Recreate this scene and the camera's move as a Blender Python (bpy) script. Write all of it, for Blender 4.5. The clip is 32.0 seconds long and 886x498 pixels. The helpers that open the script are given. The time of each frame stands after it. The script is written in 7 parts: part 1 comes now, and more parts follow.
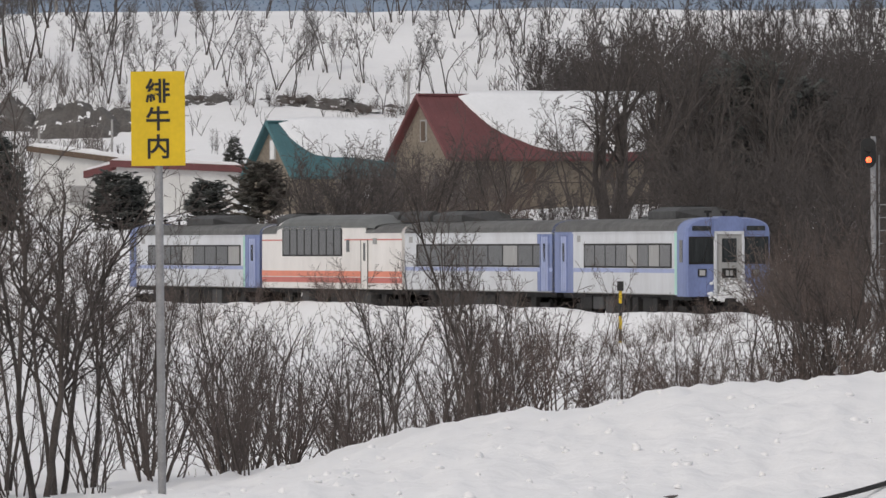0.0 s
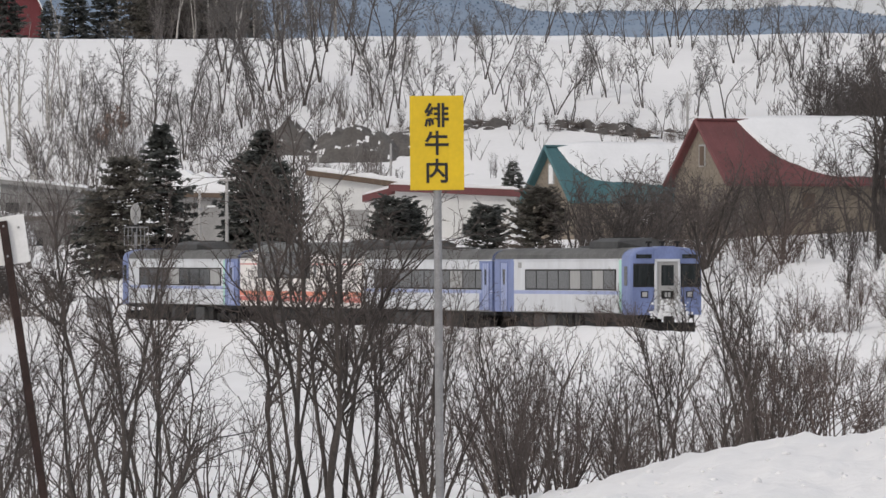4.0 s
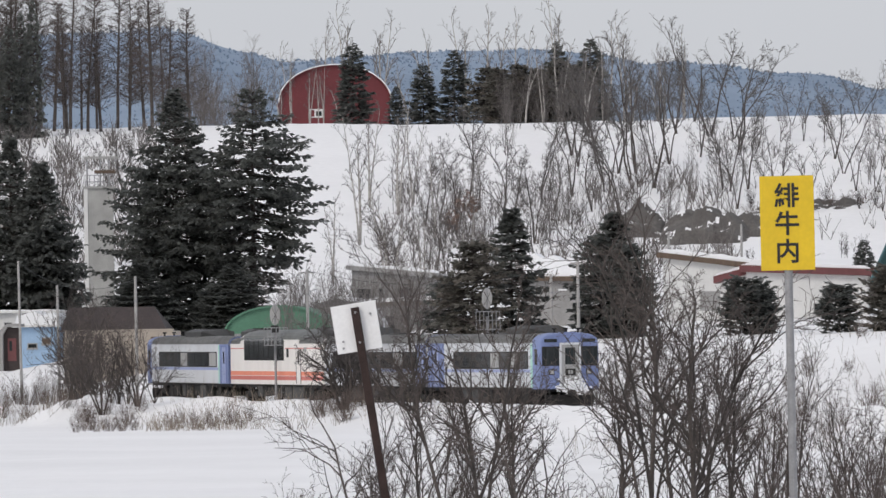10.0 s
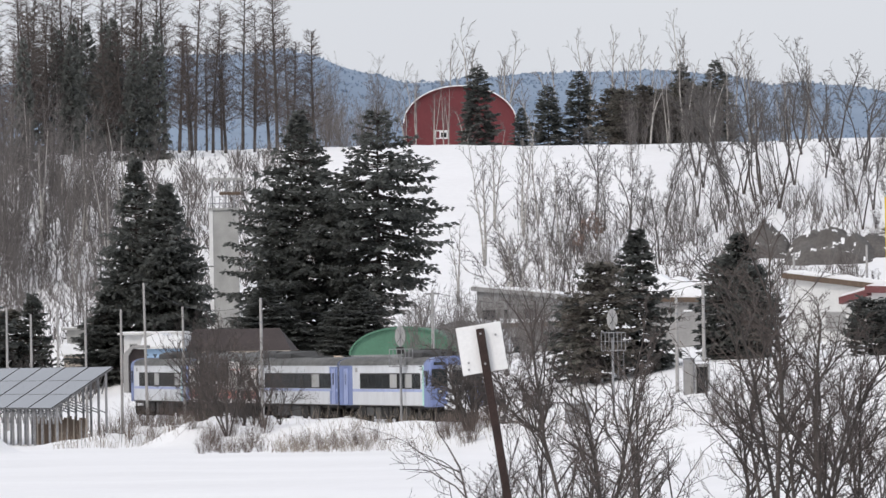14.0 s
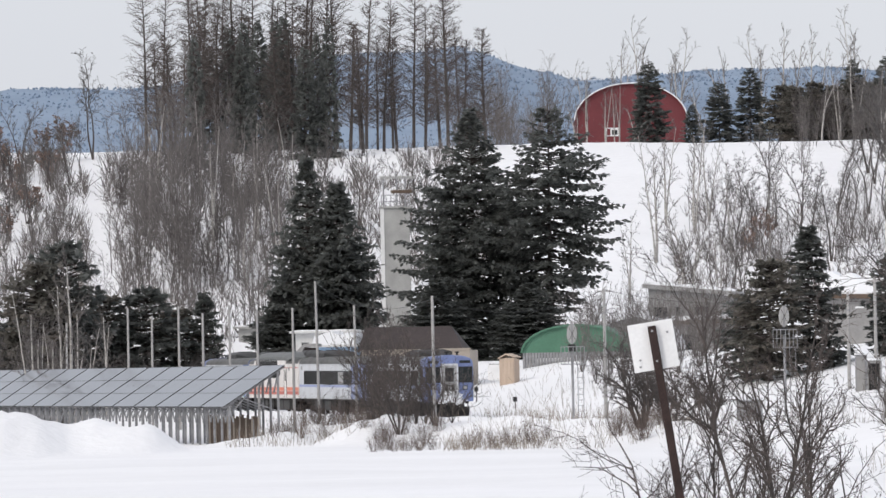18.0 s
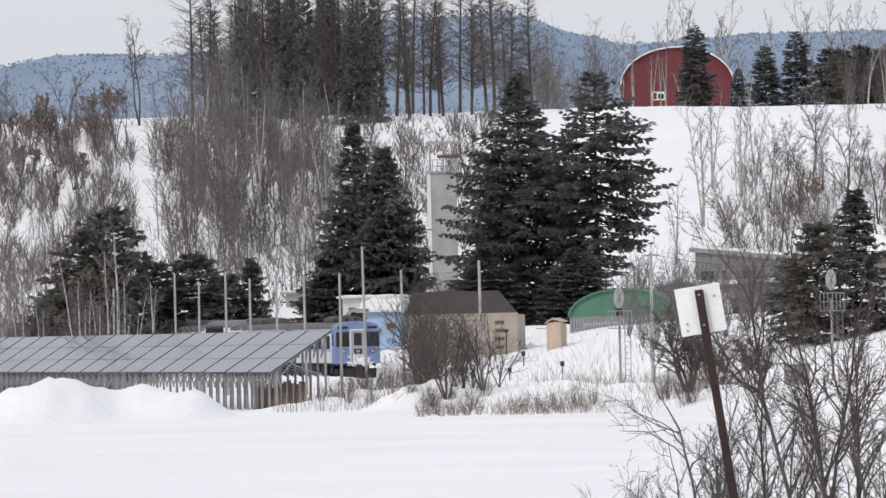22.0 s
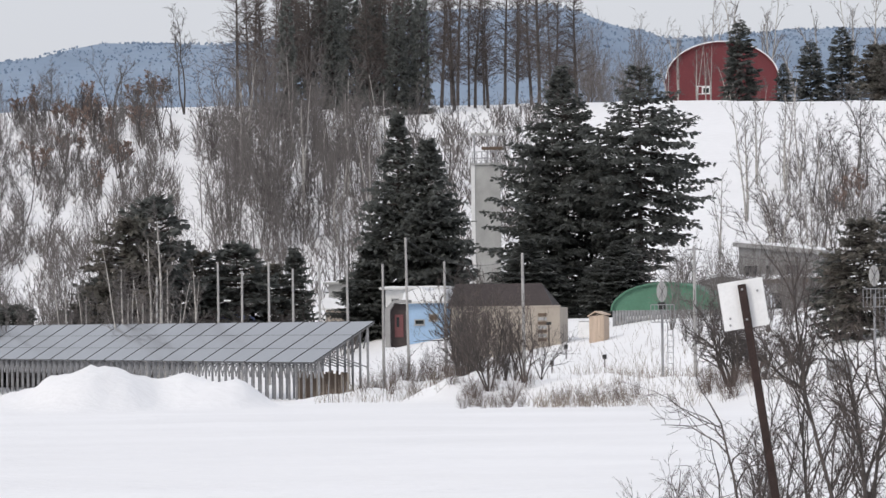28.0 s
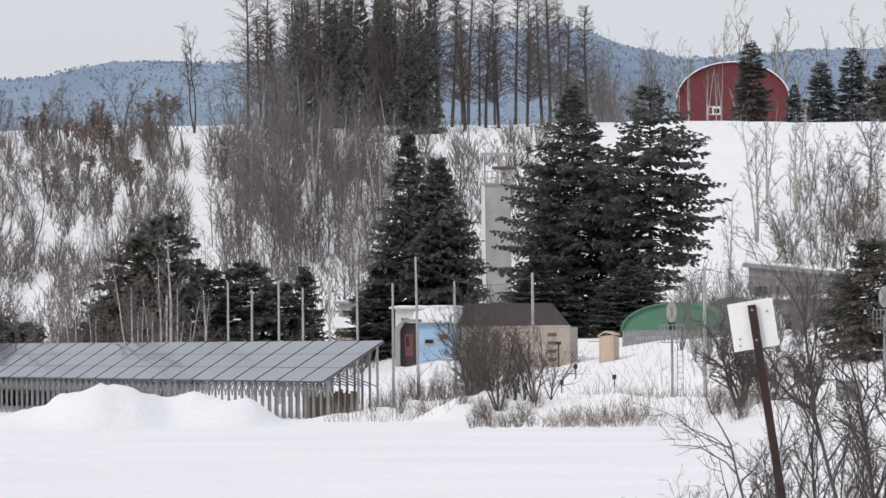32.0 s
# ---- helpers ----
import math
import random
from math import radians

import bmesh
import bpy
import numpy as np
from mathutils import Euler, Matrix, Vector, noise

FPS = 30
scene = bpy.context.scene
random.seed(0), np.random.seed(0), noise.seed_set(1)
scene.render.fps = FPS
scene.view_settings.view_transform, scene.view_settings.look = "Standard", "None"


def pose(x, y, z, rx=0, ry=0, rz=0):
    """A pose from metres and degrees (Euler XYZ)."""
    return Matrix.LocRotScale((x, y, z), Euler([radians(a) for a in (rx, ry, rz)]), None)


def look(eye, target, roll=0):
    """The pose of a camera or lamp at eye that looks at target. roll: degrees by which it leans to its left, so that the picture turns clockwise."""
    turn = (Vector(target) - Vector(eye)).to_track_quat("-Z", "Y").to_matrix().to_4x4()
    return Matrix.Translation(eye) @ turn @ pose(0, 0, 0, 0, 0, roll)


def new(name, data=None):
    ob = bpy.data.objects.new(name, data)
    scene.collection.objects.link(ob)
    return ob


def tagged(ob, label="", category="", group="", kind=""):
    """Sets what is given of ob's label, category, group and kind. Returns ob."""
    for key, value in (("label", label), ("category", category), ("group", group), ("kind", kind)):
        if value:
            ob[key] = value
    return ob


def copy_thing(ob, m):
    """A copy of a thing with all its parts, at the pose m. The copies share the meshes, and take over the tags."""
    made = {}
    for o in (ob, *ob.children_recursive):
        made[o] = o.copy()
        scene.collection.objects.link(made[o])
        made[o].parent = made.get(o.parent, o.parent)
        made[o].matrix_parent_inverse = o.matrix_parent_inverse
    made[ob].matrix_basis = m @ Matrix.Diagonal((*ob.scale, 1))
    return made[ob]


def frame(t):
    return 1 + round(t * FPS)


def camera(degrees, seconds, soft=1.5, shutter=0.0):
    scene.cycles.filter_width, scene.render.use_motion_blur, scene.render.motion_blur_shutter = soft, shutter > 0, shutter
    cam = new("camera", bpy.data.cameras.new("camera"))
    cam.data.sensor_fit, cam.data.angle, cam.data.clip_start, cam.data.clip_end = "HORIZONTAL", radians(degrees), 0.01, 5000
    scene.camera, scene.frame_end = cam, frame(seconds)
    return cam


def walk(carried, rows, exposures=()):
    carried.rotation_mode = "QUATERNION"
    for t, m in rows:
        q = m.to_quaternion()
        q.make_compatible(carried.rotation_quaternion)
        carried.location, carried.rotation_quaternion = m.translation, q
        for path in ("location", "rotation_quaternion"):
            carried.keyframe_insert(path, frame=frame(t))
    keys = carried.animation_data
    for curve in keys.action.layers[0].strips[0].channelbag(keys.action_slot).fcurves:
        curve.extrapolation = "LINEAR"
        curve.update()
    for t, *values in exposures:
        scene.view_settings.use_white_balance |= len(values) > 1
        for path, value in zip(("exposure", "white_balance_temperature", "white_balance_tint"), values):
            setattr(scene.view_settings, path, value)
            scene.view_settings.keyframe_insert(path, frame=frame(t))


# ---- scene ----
# A still camera on a tripod-like stand, swung slowly to the left with a long lens.
cam = camera(5.983, 32.0)
EYE = 2.8
# seconds, swing to the left and tilt upwards in thousandths of a radian, lean to the right in degrees
SWING = [
    (0, 0.00, -0.93, 0.20), (0.5, 4.11, -0.83, 0.20), (1, 7.96, -0.94, 0.21), (1.5, 12.38, -0.42, 0.25),
    (2, 16.80, -0.35, 0.31), (2.5, 19.97, 0.56, 0.25), (4.5, 37.55, 3.01, -0.08), (5, 42.18, 4.56, -0.26),
    (5.5, 47.34, 5.74, -0.30), (6, 51.30, 7.06, -0.25), (6.5, 55.35, 7.55, -0.20), (7, 60.20, 8.17, 0.01),
    (7.5, 63.62, 9.23, 0.08), (8, 67.74, 10.35, 0.30), (8.5, 71.57, 11.20, 0.42), (9, 74.72, 11.00, 0.47),
    (9.5, 75.86, 11.41, 0.66), (10, 74.37, 12.12, 0.86), (10.5, 76.27, 13.02, 1.11), (11, 78.34, 13.83, 1.18),
    (11.5, 80.72, 14.30, 1.16), (12, 83.27, 14.59, 1.03), (12.5, 85.66, 14.90, 1.10), (13, 87.51, 15.14, 1.10),
    (13.5, 87.68, 14.89, 0.98), (15.5, 96.72, 14.99, 0.93), (16, 99.71, 14.74, 0.97), (16.5, 101.75, 14.63, 0.96),
    (17, 104.19, 14.87, 0.94), (17.5, 107.20, 15.06, 1.10), (18, 109.41, 14.94, 1.11), (18.5, 109.09, 14.67, 1.15),
    (19, 108.50, 15.94, 1.11), (19.5, 111.20, 15.14, 1.18), (20, 112.65, 13.86, 1.19), (20.5, 113.08, 12.32, 1.20),
    (21, 113.14, 11.37, 1.18), (21.5, 113.68, 11.29, 1.25), (22, 114.97, 10.89, 1.31), (22.5, 116.20, 9.77, 1.34),
    (23, 116.27, 9.47, 1.36), (23.5, 117.18, 7.40, 1.50), (24, 117.30, 7.32, 1.53), (24.5, 118.15, 7.60, 1.42),
    (25, 117.41, 7.97, 1.34), (25.5, 117.90, 8.62, 1.26), (27.5, 119.37, 9.07, 0.85), (28, 119.99, 10.01, 0.73),
    (28.5, 120.36, 10.80, 0.67), (29, 120.15, 10.93, 0.58), (29.5, 120.78, 11.13, 0.63), (30, 121.50, 11.39, 0.56),
    (30.5, 122.14, 11.55, 0.51), (31, 121.94, 11.35, 0.51), (31.5, 121.38, 11.39, 0.52), (32, 121.14, 12.32, 0.52),
]
walk(cam, [(t, pose(0, 0, EYE, 90 + math.degrees(tilt / 1000), lean, math.degrees(swing / 1000)))
           for t, swing, tilt, lean in SWING],
     exposures=[(0, -0.3, 6840, 10), (2.5, -0.26, 6840, 10), (5, -0.18, 6790, 10), (9, -0.1, 6650, 10), (11, -0.06, 6610, 10), (13, 0.13, 6590, 10), (19, 0.18, 6590, 10), (23, 0.14, 6590, 10), (32, 0.11, 6590, 10)])

# ---------------------------------------------------------------- light
world = bpy.data.worlds.new("world")
scene.world = world
world.use_nodes = True
wn, wl = world.node_tree.nodes, world.node_tree.links
wn.clear()
sky = wn.new("ShaderNodeTexSky")
sky.sky_type, sky.sun_disc = "NISHITA", False
sky.sun_elevation, sky.sun_rotation = radians(38), radians(-150)
sky.air_density, sky.dust_density, sky.ozone_density = 1.0, 3.0, 1.0
clear_part = wn.new("ShaderNodeBackground")
clear_part.inputs["Strength"].default_value = 0.03
wl.new(sky.outputs[0], clear_part.inputs["Color"])
cloud_noise = wn.new("ShaderNodeTexNoise")
cloud_noise.inputs["Scale"].default_value = 2.2
cloud_noise.inputs["Detail"].default_value = 5
cloud_ramp = wn.new("ShaderNodeValToRGB")
cloud_ramp.color_ramp.elements[0].position, cloud_ramp.color_ramp.elements[0].color = 0.3, (0.62, 0.645, 0.72, 1)
cloud_ramp.color_ramp.elements[1].position, cloud_ramp.color_ramp.elements[1].color = 0.75, (0.72, 0.742, 0.80, 1)
wl.new(cloud_noise.outputs["Fac"], cloud_ramp.inputs[0])
cloud_part = wn.new("ShaderNodeBackground")
cloud_part.inputs["Strength"].default_value = 0.86
wl.new(cloud_ramp.outputs[0], cloud_part.inputs["Color"])
sky_sum = wn.new("ShaderNodeAddShader")
wl.new(clear_part.outputs[0], sky_sum.inputs[0])
wl.new(cloud_part.outputs[0], sky_sum.inputs[1])
world_out = wn.new("ShaderNodeOutputWorld")
wl.new(sky_sum.outputs[0], world_out.inputs[0])

sun = new("sun", bpy.data.lights.new("sun", "SUN"))
sun.data.energy, sun.data.angle, sun.data.color = 1.1, radians(14), (1.0, 0.96, 0.9)
sun.matrix_world = look((-60, -70, 75), (0, 0, 0))

# ---------------------------------------------------------------- materials
def material(name, color, rough=0.8, metal=0.0, scale=4.0, spread=0.25, fine=40.0, bump=0.3, second=None, coat=0.0, island=0.0, streak=None):
    """A procedural surface: base colour varied at two scales, with fine relief."""
    mat = bpy.data.materials.new(name)
    mat.use_nodes = True
    nt = mat.node_tree
    n, l = nt.nodes, nt.links
    bsdf = n["Principled BSDF"]
    bsdf.inputs["Roughness"].default_value = rough
    bsdf.inputs["Metallic"].default_value = metal
    bsdf.inputs["Coat Weight"].default_value = coat
    coord = n.new("ShaderNodeTexCoord")
    mapping = n.new("ShaderNodeMapping")
    if streak:
        mapping.inputs["Scale"].default_value = streak
    l.new(coord.outputs["Object"], mapping.inputs["Vector"])
    big, small = n.new("ShaderNodeTexNoise"), n.new("ShaderNodeTexNoise")
    big.inputs["Scale"].default_value, big.inputs["Detail"].default_value = scale, 4
    small.inputs["Scale"].default_value, small.inputs["Detail"].default_value = fine, 3
    l.new(mapping.outputs[0], big.inputs["Vector"])
    l.new(mapping.outputs[0], small.inputs["Vector"])
    ramp = n.new("ShaderNodeValToRGB")
    second = second or tuple(c * (1 - spread) for c in color)
    ramp.color_ramp.elements[0].position, ramp.color_ramp.elements[0].color = 0.32, (*second, 1)
    ramp.color_ramp.elements[1].position, ramp.color_ramp.elements[1].color = 0.68, (*color, 1)
    l.new(big.outputs["Fac"], ramp.inputs[0])
    grain = n.new("ShaderNodeMix")
    grain.data_type, grain.blend_type = "RGBA", "MULTIPLY"
    grain.inputs["Factor"].default_value = min(1.0, spread * 1.6)
    l.new(ramp.outputs[0], grain.inputs["A"])
    l.new(small.outputs["Fac"], grain.inputs["B"])
    last = grain.outputs["Result"]
    gain = n.new("ShaderNodeHueSaturation")
    gain.inputs["Value"].default_value = 1 + 0.45 * min(1.0, spread * 1.6)
    l.new(last, gain.inputs["Color"])
    if island:
        info = n.new("ShaderNodeNewGeometry")
        level = n.new("ShaderNodeMapRange")
        level.inputs["To Min"].default_value = (1 - island) * gain.inputs["Value"].default_value
        level.inputs["To Max"].default_value = (1 + island) * gain.inputs["Value"].default_value
        l.new(info.outputs["Random Per Island"], level.inputs["Value"])
        l.new(level.outputs[0], gain.inputs["Value"])
    l.new(gain.outputs[0], bsdf.inputs["Base Color"])
    if bump:
        relief = n.new("ShaderNodeBump")
        relief.inputs["Strength"].default_value = bump
        relief.inputs["Distance"].default_value = 0.02
        l.new(small.outputs["Fac"], relief.inputs["Height"])
        l.new(relief.outputs[0], bsdf.inputs["Normal"])
    return mat


def glass_material(name, tint, rough=0.3):
    mat = material(name, tint, rough, 0.0, 1.2, 0.5, 12, 0.05, streak=(6, 6, 0.4))
    mat.node_tree.nodes["Principled BSDF"].inputs["Specular IOR Level"].default_value = 0.16
    return mat


def lamp_material(name, color, strength):
    mat = bpy.data.materials.new(name)
    mat.use_nodes = True
    b = mat.node_tree.nodes["Principled BSDF"]
    b.inputs["Base Color"].default_value = (*color, 1)
    b.inputs["Emission Color"].default_value = (*color, 1)
    b.inputs["Emission Strength"].default_value = strength
    return mat


SNOW = material("snow", (0.88, 0.875, 0.88), 0.75, 0, 0.05, 0.07, 1.6, 0.9, second=(0.82, 0.815, 0.82))
SNOW.node_tree.nodes["Bump"].inputs["Distance"].default_value = 0.12
SNOW.node_tree.nodes["Noise Texture.001"].inputs["Detail"].default_value = 9
ROOF_SNOW = material("roof_snow", (0.88, 0.89, 0.91), 0.8, 0, 0.6, 0.06, 5, 0.3)
HILL_BARK = material("slope_bark", (0.15, 0.14, 0.136), 0.95, 0, 3, 0.35, 30, 0.3, island=0.2)
BARK = material("bark", (0.10, 0.085, 0.078), 0.95, 0, 3, 0.4, 30, 0.5, island=0.25)
TWIG = material("twig", (0.112, 0.092, 0.084), 0.95, 0, 3, 0.3, 30, 0.0, island=0.35)
DARK_TWIG = material("dark_twig", (0.092, 0.080, 0.076), 0.95, 0, 3, 0.3, 30, 0.0, island=0.3)
RED_TWIG = material("red_twig", (0.150, 0.116, 0.102), 0.95, 0, 3, 0.3, 30, 0.0, island=0.35)
BIRCH = material("birch_bark", (0.62, 0.59, 0.55), 0.9, 0, 2, 0.45, 14, 0.3, streak=(1, 1, 3))
GREY_TWIG = material("grey_twig", (0.195, 0.177, 0.170), 0.95, 0, 3, 0.3, 30, 0.0, island=0.3)
NEEDLE = material("needles", (0.20, 0.21, 0.198), 0.95, 0, 0.5, 0.3, 9, 0.0, island=0.25)
NEEDLE_BROWN = material("brown_needles", (0.215, 0.19, 0.165), 0.95, 0, 0.6, 0.3, 9, 0.0, second=(0.18, 0.18, 0.16), island=0.3)


def let_light_through(mat, share):
    """Thin needles pass some of the light that falls on them."""
    nt = mat.node_tree
    bsdf = nt.nodes["Principled BSDF"]
    out = nt.nodes["Material Output"]
    thin = nt.nodes.new("ShaderNodeBsdfTranslucent")
    mix = nt.nodes.new("ShaderNodeMixShader")
    mix.inputs[0].default_value = share
    nt.links.new(bsdf.inputs["Base Color"].links[0].from_socket, thin.inputs["Color"])
    nt.links.new(bsdf.outputs[0], mix.inputs[1])
    nt.links.new(thin.outputs[0], mix.inputs[2])
    nt.links.new(mix.outputs[0], out.inputs["Surface"])


for needle in (NEEDLE, NEEDLE_BROWN):
    needle.node_tree.nodes["Principled BSDF"].inputs["Specular IOR Level"].default_value = 0.05
let_light_through(NEEDLE, 0.5)
let_light_through(NEEDLE_BROWN, 0.5)
DEAD_LEAF = material("dead_leaves", (0.30, 0.205, 0.17), 0.9, 0, 1, 0.4, 9, 0.0, island=0.4)
DRY_GRASS = material("dry_grass", (0.30, 0.255, 0.21), 0.95, 0, 2, 0.3, 9, 0.0, island=0.3)
YELLOW = material("yellow_paint", (0.74, 0.50, 0.012), 0.5, 0, 2, 0.12, 20, 0.05)
BLACK = material("black_paint", (0.012, 0.012, 0.012), 0.5, 0, 3, 0.2, 30, 0.02)
STEEL = material("galvanised_steel", (0.36, 0.36, 0.37), 0.55, 0.35, 4, 0.3, 40, 0.1)
RUST = material("rusty_steel", (0.055, 0.032, 0.028), 0.85, 0.2, 6, 0.45, 50, 0.3)
WHITE_BOARD = material("white_board", (0.80, 0.80, 0.80), 0.6, 0, 2, 0.1, 30, 0.05)
CONCRETE = material("concrete", (0.40, 0.40, 0.385), 0.9, 0, 0.9, 0.22, 14, 0.3)
POLE = material("pole_concrete", (0.42, 0.41, 0.40), 0.9, 0, 1.5, 0.25, 12, 0.2, streak=(1, 1, 0.3))
TRAIN_WHITE = material("train_white", (0.66, 0.68, 0.71), 0.45, 0, 1.1, 0.1, 9, 0.02, streak=(1, 1, 0.35), second=(0.56, 0.57, 0.59))
TRAIN_CREAM = material("train_cream", (0.83, 0.80, 0.77), 0.45, 0, 1.1, 0.08, 9, 0.02, streak=(1, 1, 0.35), second=(0.74, 0.71, 0.68))
TRAIN_BLUE = material("train_blue", (0.195, 0.25, 0.47), 0.5, 0, 1.4, 0.22, 14, 0.03, streak=(1, 1, 0.4))
TRAIN_LILAC = material("train_lilac", (0.36, 0.42, 0.66), 0.5, 0, 1.4, 0.15, 14, 0.02)
TRAIN_GREEN = material("train_green", (0.42, 0.72, 0.62), 0.5, 0, 1.4, 0.15, 14, 0.02)
TRAIN_RED = material("train_red", (0.62, 0.17, 0.14), 0.5, 0, 1.4, 0.15, 14, 0.02)
TRAIN_ORANGE = material("train_orange", (0.82, 0.27, 0.17), 0.5, 0, 1.4, 0.12, 14, 0.02)
ROOF_GREY = material("train_roof", (0.33, 0.33, 0.325), 0.8, 0, 1.0, 0.3, 9, 0.1)
SALOON_ROOF = material("saloon_roof", (0.15, 0.155, 0.148), 0.55, 0, 0.8, 0.3, 9, 0.1)
UNDER = material("underframe", (0.035, 0.033, 0.032), 0.85, 0.2, 2, 0.5, 14, 0.3)
UNIT_DARK = material("roof_unit", (0.075, 0.075, 0.075), 0.75, 0, 1.5, 0.35, 12, 0.1)
GLASS = glass_material("train_glass", (0.045, 0.052, 0.055), 0.12)
GLASS.node_tree.nodes["Principled BSDF"].inputs["Specular IOR Level"].default_value = 0.26
EARTH = material("dark_earth", (0.15, 0.138, 0.13), 0.95, 0, 0.35, 0.4, 4, 0.6)
CURTAIN = material("curtain", (0.40, 0.40, 0.395), 0.9, 0, 2, 0.2, 12, 0.1, streak=(8, 8, 0.5))
TAIL_RED = lamp_material("red_lamp", (1.0, 0.09, 0.03), 6.0)
HEAD_WHITE = material("lamp_glass", (0.42, 0.42, 0.42), 0.25, 0, 3, 0.1, 20, 0)
STONE = material("sandstone", (0.30, 0.255, 0.205), 0.95, 0, 0.9, 0.3, 7, 0.5)
RED_ROOF = material("red_roof", (0.175, 0.058, 0.060), 0.6, 0, 0.8, 0.25, 8, 0.1)
TEAL_ROOF = material("teal_roof", (0.06, 0.16, 0.18), 0.6, 0, 0.8, 0.2, 8, 0.1)
BARN_RED = material("barn_red", (0.185, 0.038, 0.045), 0.7, 0, 0.4, 0.2, 5, 0.1)
GREEN_SHEET = material("green_sheet", (0.085, 0.215, 0.14), 0.6, 0, 0.7, 0.2, 6, 0.1)
WHITE_WALL = material("white_wall", (0.72, 0.72, 0.71), 0.9, 0, 0.6, 0.12, 6, 0.1)
GREY_WALL = material("grey_wall", (0.34, 0.335, 0.33), 0.9, 0, 0.6, 0.2, 6, 0.1)
BEIGE_WALL = material("beige_wall", (0.42, 0.37, 0.315), 0.9, 0, 0.6, 0.15, 6, 0.1)
BLUE_WALL = material("blue_wall", (0.36, 0.52, 0.72), 0.8, 0, 0.8, 0.15, 6, 0.1)
WOOD = material("planed_wood", (0.56, 0.44, 0.345), 0.8, 0, 1.0, 0.2, 12, 0.2, streak=(5, 5, 0.5))
OLD_WOOD = material("old_wood", (0.16, 0.115, 0.085), 0.9, 0, 1.0, 0.3, 12, 0.3, streak=(5, 5, 0.5))
MAROON_ROOF = material("maroon_roof", (0.06, 0.046, 0.045), 0.8, 0, 0.7, 0.25, 7, 0.1)
PANEL = material("solar_cell", (0.10, 0.10, 0.11), 0.3, 0, 0.6, 0.12, 4, 0.0, coat=0.4)
# distance haze painted into the base colour of the far hills and woods
HAZY_HILL = material("hazy_far_woods", (0.245, 0.315, 0.41), 1.0, 0, 0.006, 0.16, 0.03, 0.0, second=(0.19, 0.255, 0.345))
RAIL = material("rail_steel", (0.10, 0.075, 0.06), 0.6, 0.6, 3, 0.3, 30, 0.1)


# ---------------------------------------------------------------- small tools
def link_mesh(name, bm, mat, parent=None, label="", m=None, smooth=False):
    me = bpy.data.meshes.new(name)
    bm.to_mesh(me)
    bm.free()
    me.materials.append(mat)
    if smooth:
        me.polygons.foreach_set("use_smooth", [True] * len(me.polygons))
    ob = new(name, me)
    if parent is not None:
        ob.parent = parent
    if m is not None:
        ob.matrix_basis = m
    if label:
        tagged(ob, label)
    return ob


def part(name, bm, mat, parent, label="", m=None, smooth=False):
    """One mesh object under a thing or under a part of it."""
    return link_mesh(name, bm, mat, parent, label, m, smooth)


def thing(name, m, label, category, group=""):
    ob = new(name)
    ob.matrix_basis = m
    return tagged(ob, label, category, group)


def box(bm, x0, x1, y0, y1, z0, z1, bevel=0.0):
    r = bmesh.ops.create_cube(bm, size=1)
    bmesh.ops.transform(bm, matrix=Matrix.Translation(((x0 + x1) / 2, (y0 + y1) / 2, (z0 + z1) / 2))
                        @ Matrix.Diagonal((abs(x1 - x0), abs(y1 - y0), abs(z1 - z0), 1)), verts=r["verts"])
    if bevel:
        edges = {e for v in r["verts"] for e in v.link_edges}
        bmesh.ops.bevel(bm, geom=list(edges), offset=bevel, segments=2, affect="EDGES", profile=0.5)
    return bm


def boxes(*rows, bevel=0.0):
    bm = bmesh.new()
    for row in rows:
        box(bm, *row, bevel=bevel)
    return bm


def rod(bm, a, b, r0, r1=None, sides=8, caps=True):
    a, b = Vector(a), Vector(b)
    r1 = r0 if r1 is None else r1
    d = b - a
    turn = d.to_track_quat("Z", "Y").to_matrix().to_4x4()
    bmesh.ops.create_cone(bm, cap_ends=caps, segments=sides, radius1=r0, radius2=r1, depth=d.length,
                          matrix=Matrix.Translation((a + b) / 2) @ turn)
    return bm


def rods(*rows, sides=8):
    bm = bmesh.new()
    for row in rows:
        rod(bm, *row, sides=sides)
    return bm


def prism(points, y0, y1):
    """An outline in x and z, drawn out along y."""
    bm = bmesh.new()
    near = [bm.verts.new((x, y0, z)) for x, z in points]
    far = [bm.verts.new((x, y1, z)) for x, z in points]
    bm.faces.new(near)
    bm.faces.new(far[::-1])
    for i in range(len(points)):
        j = (i + 1) % len(points)
        bm.faces.new((near[j], near[i], far[i], far[j]))
    bmesh.ops.recalc_face_normals(bm, faces=bm.faces)
    return bm

# ---------------------------------------------------------------- lie of the land
def lerp_table(v, table):
    """A value between the rows of a table, held at its ends."""
    if v <= table[0][0]:
        return table[0][1]
    for (a, p), (b, q) in zip(table, table[1:]):
        if v <= b:
            return p + (q - p) * (v - a) / (b - a)
    return table[-1][1]


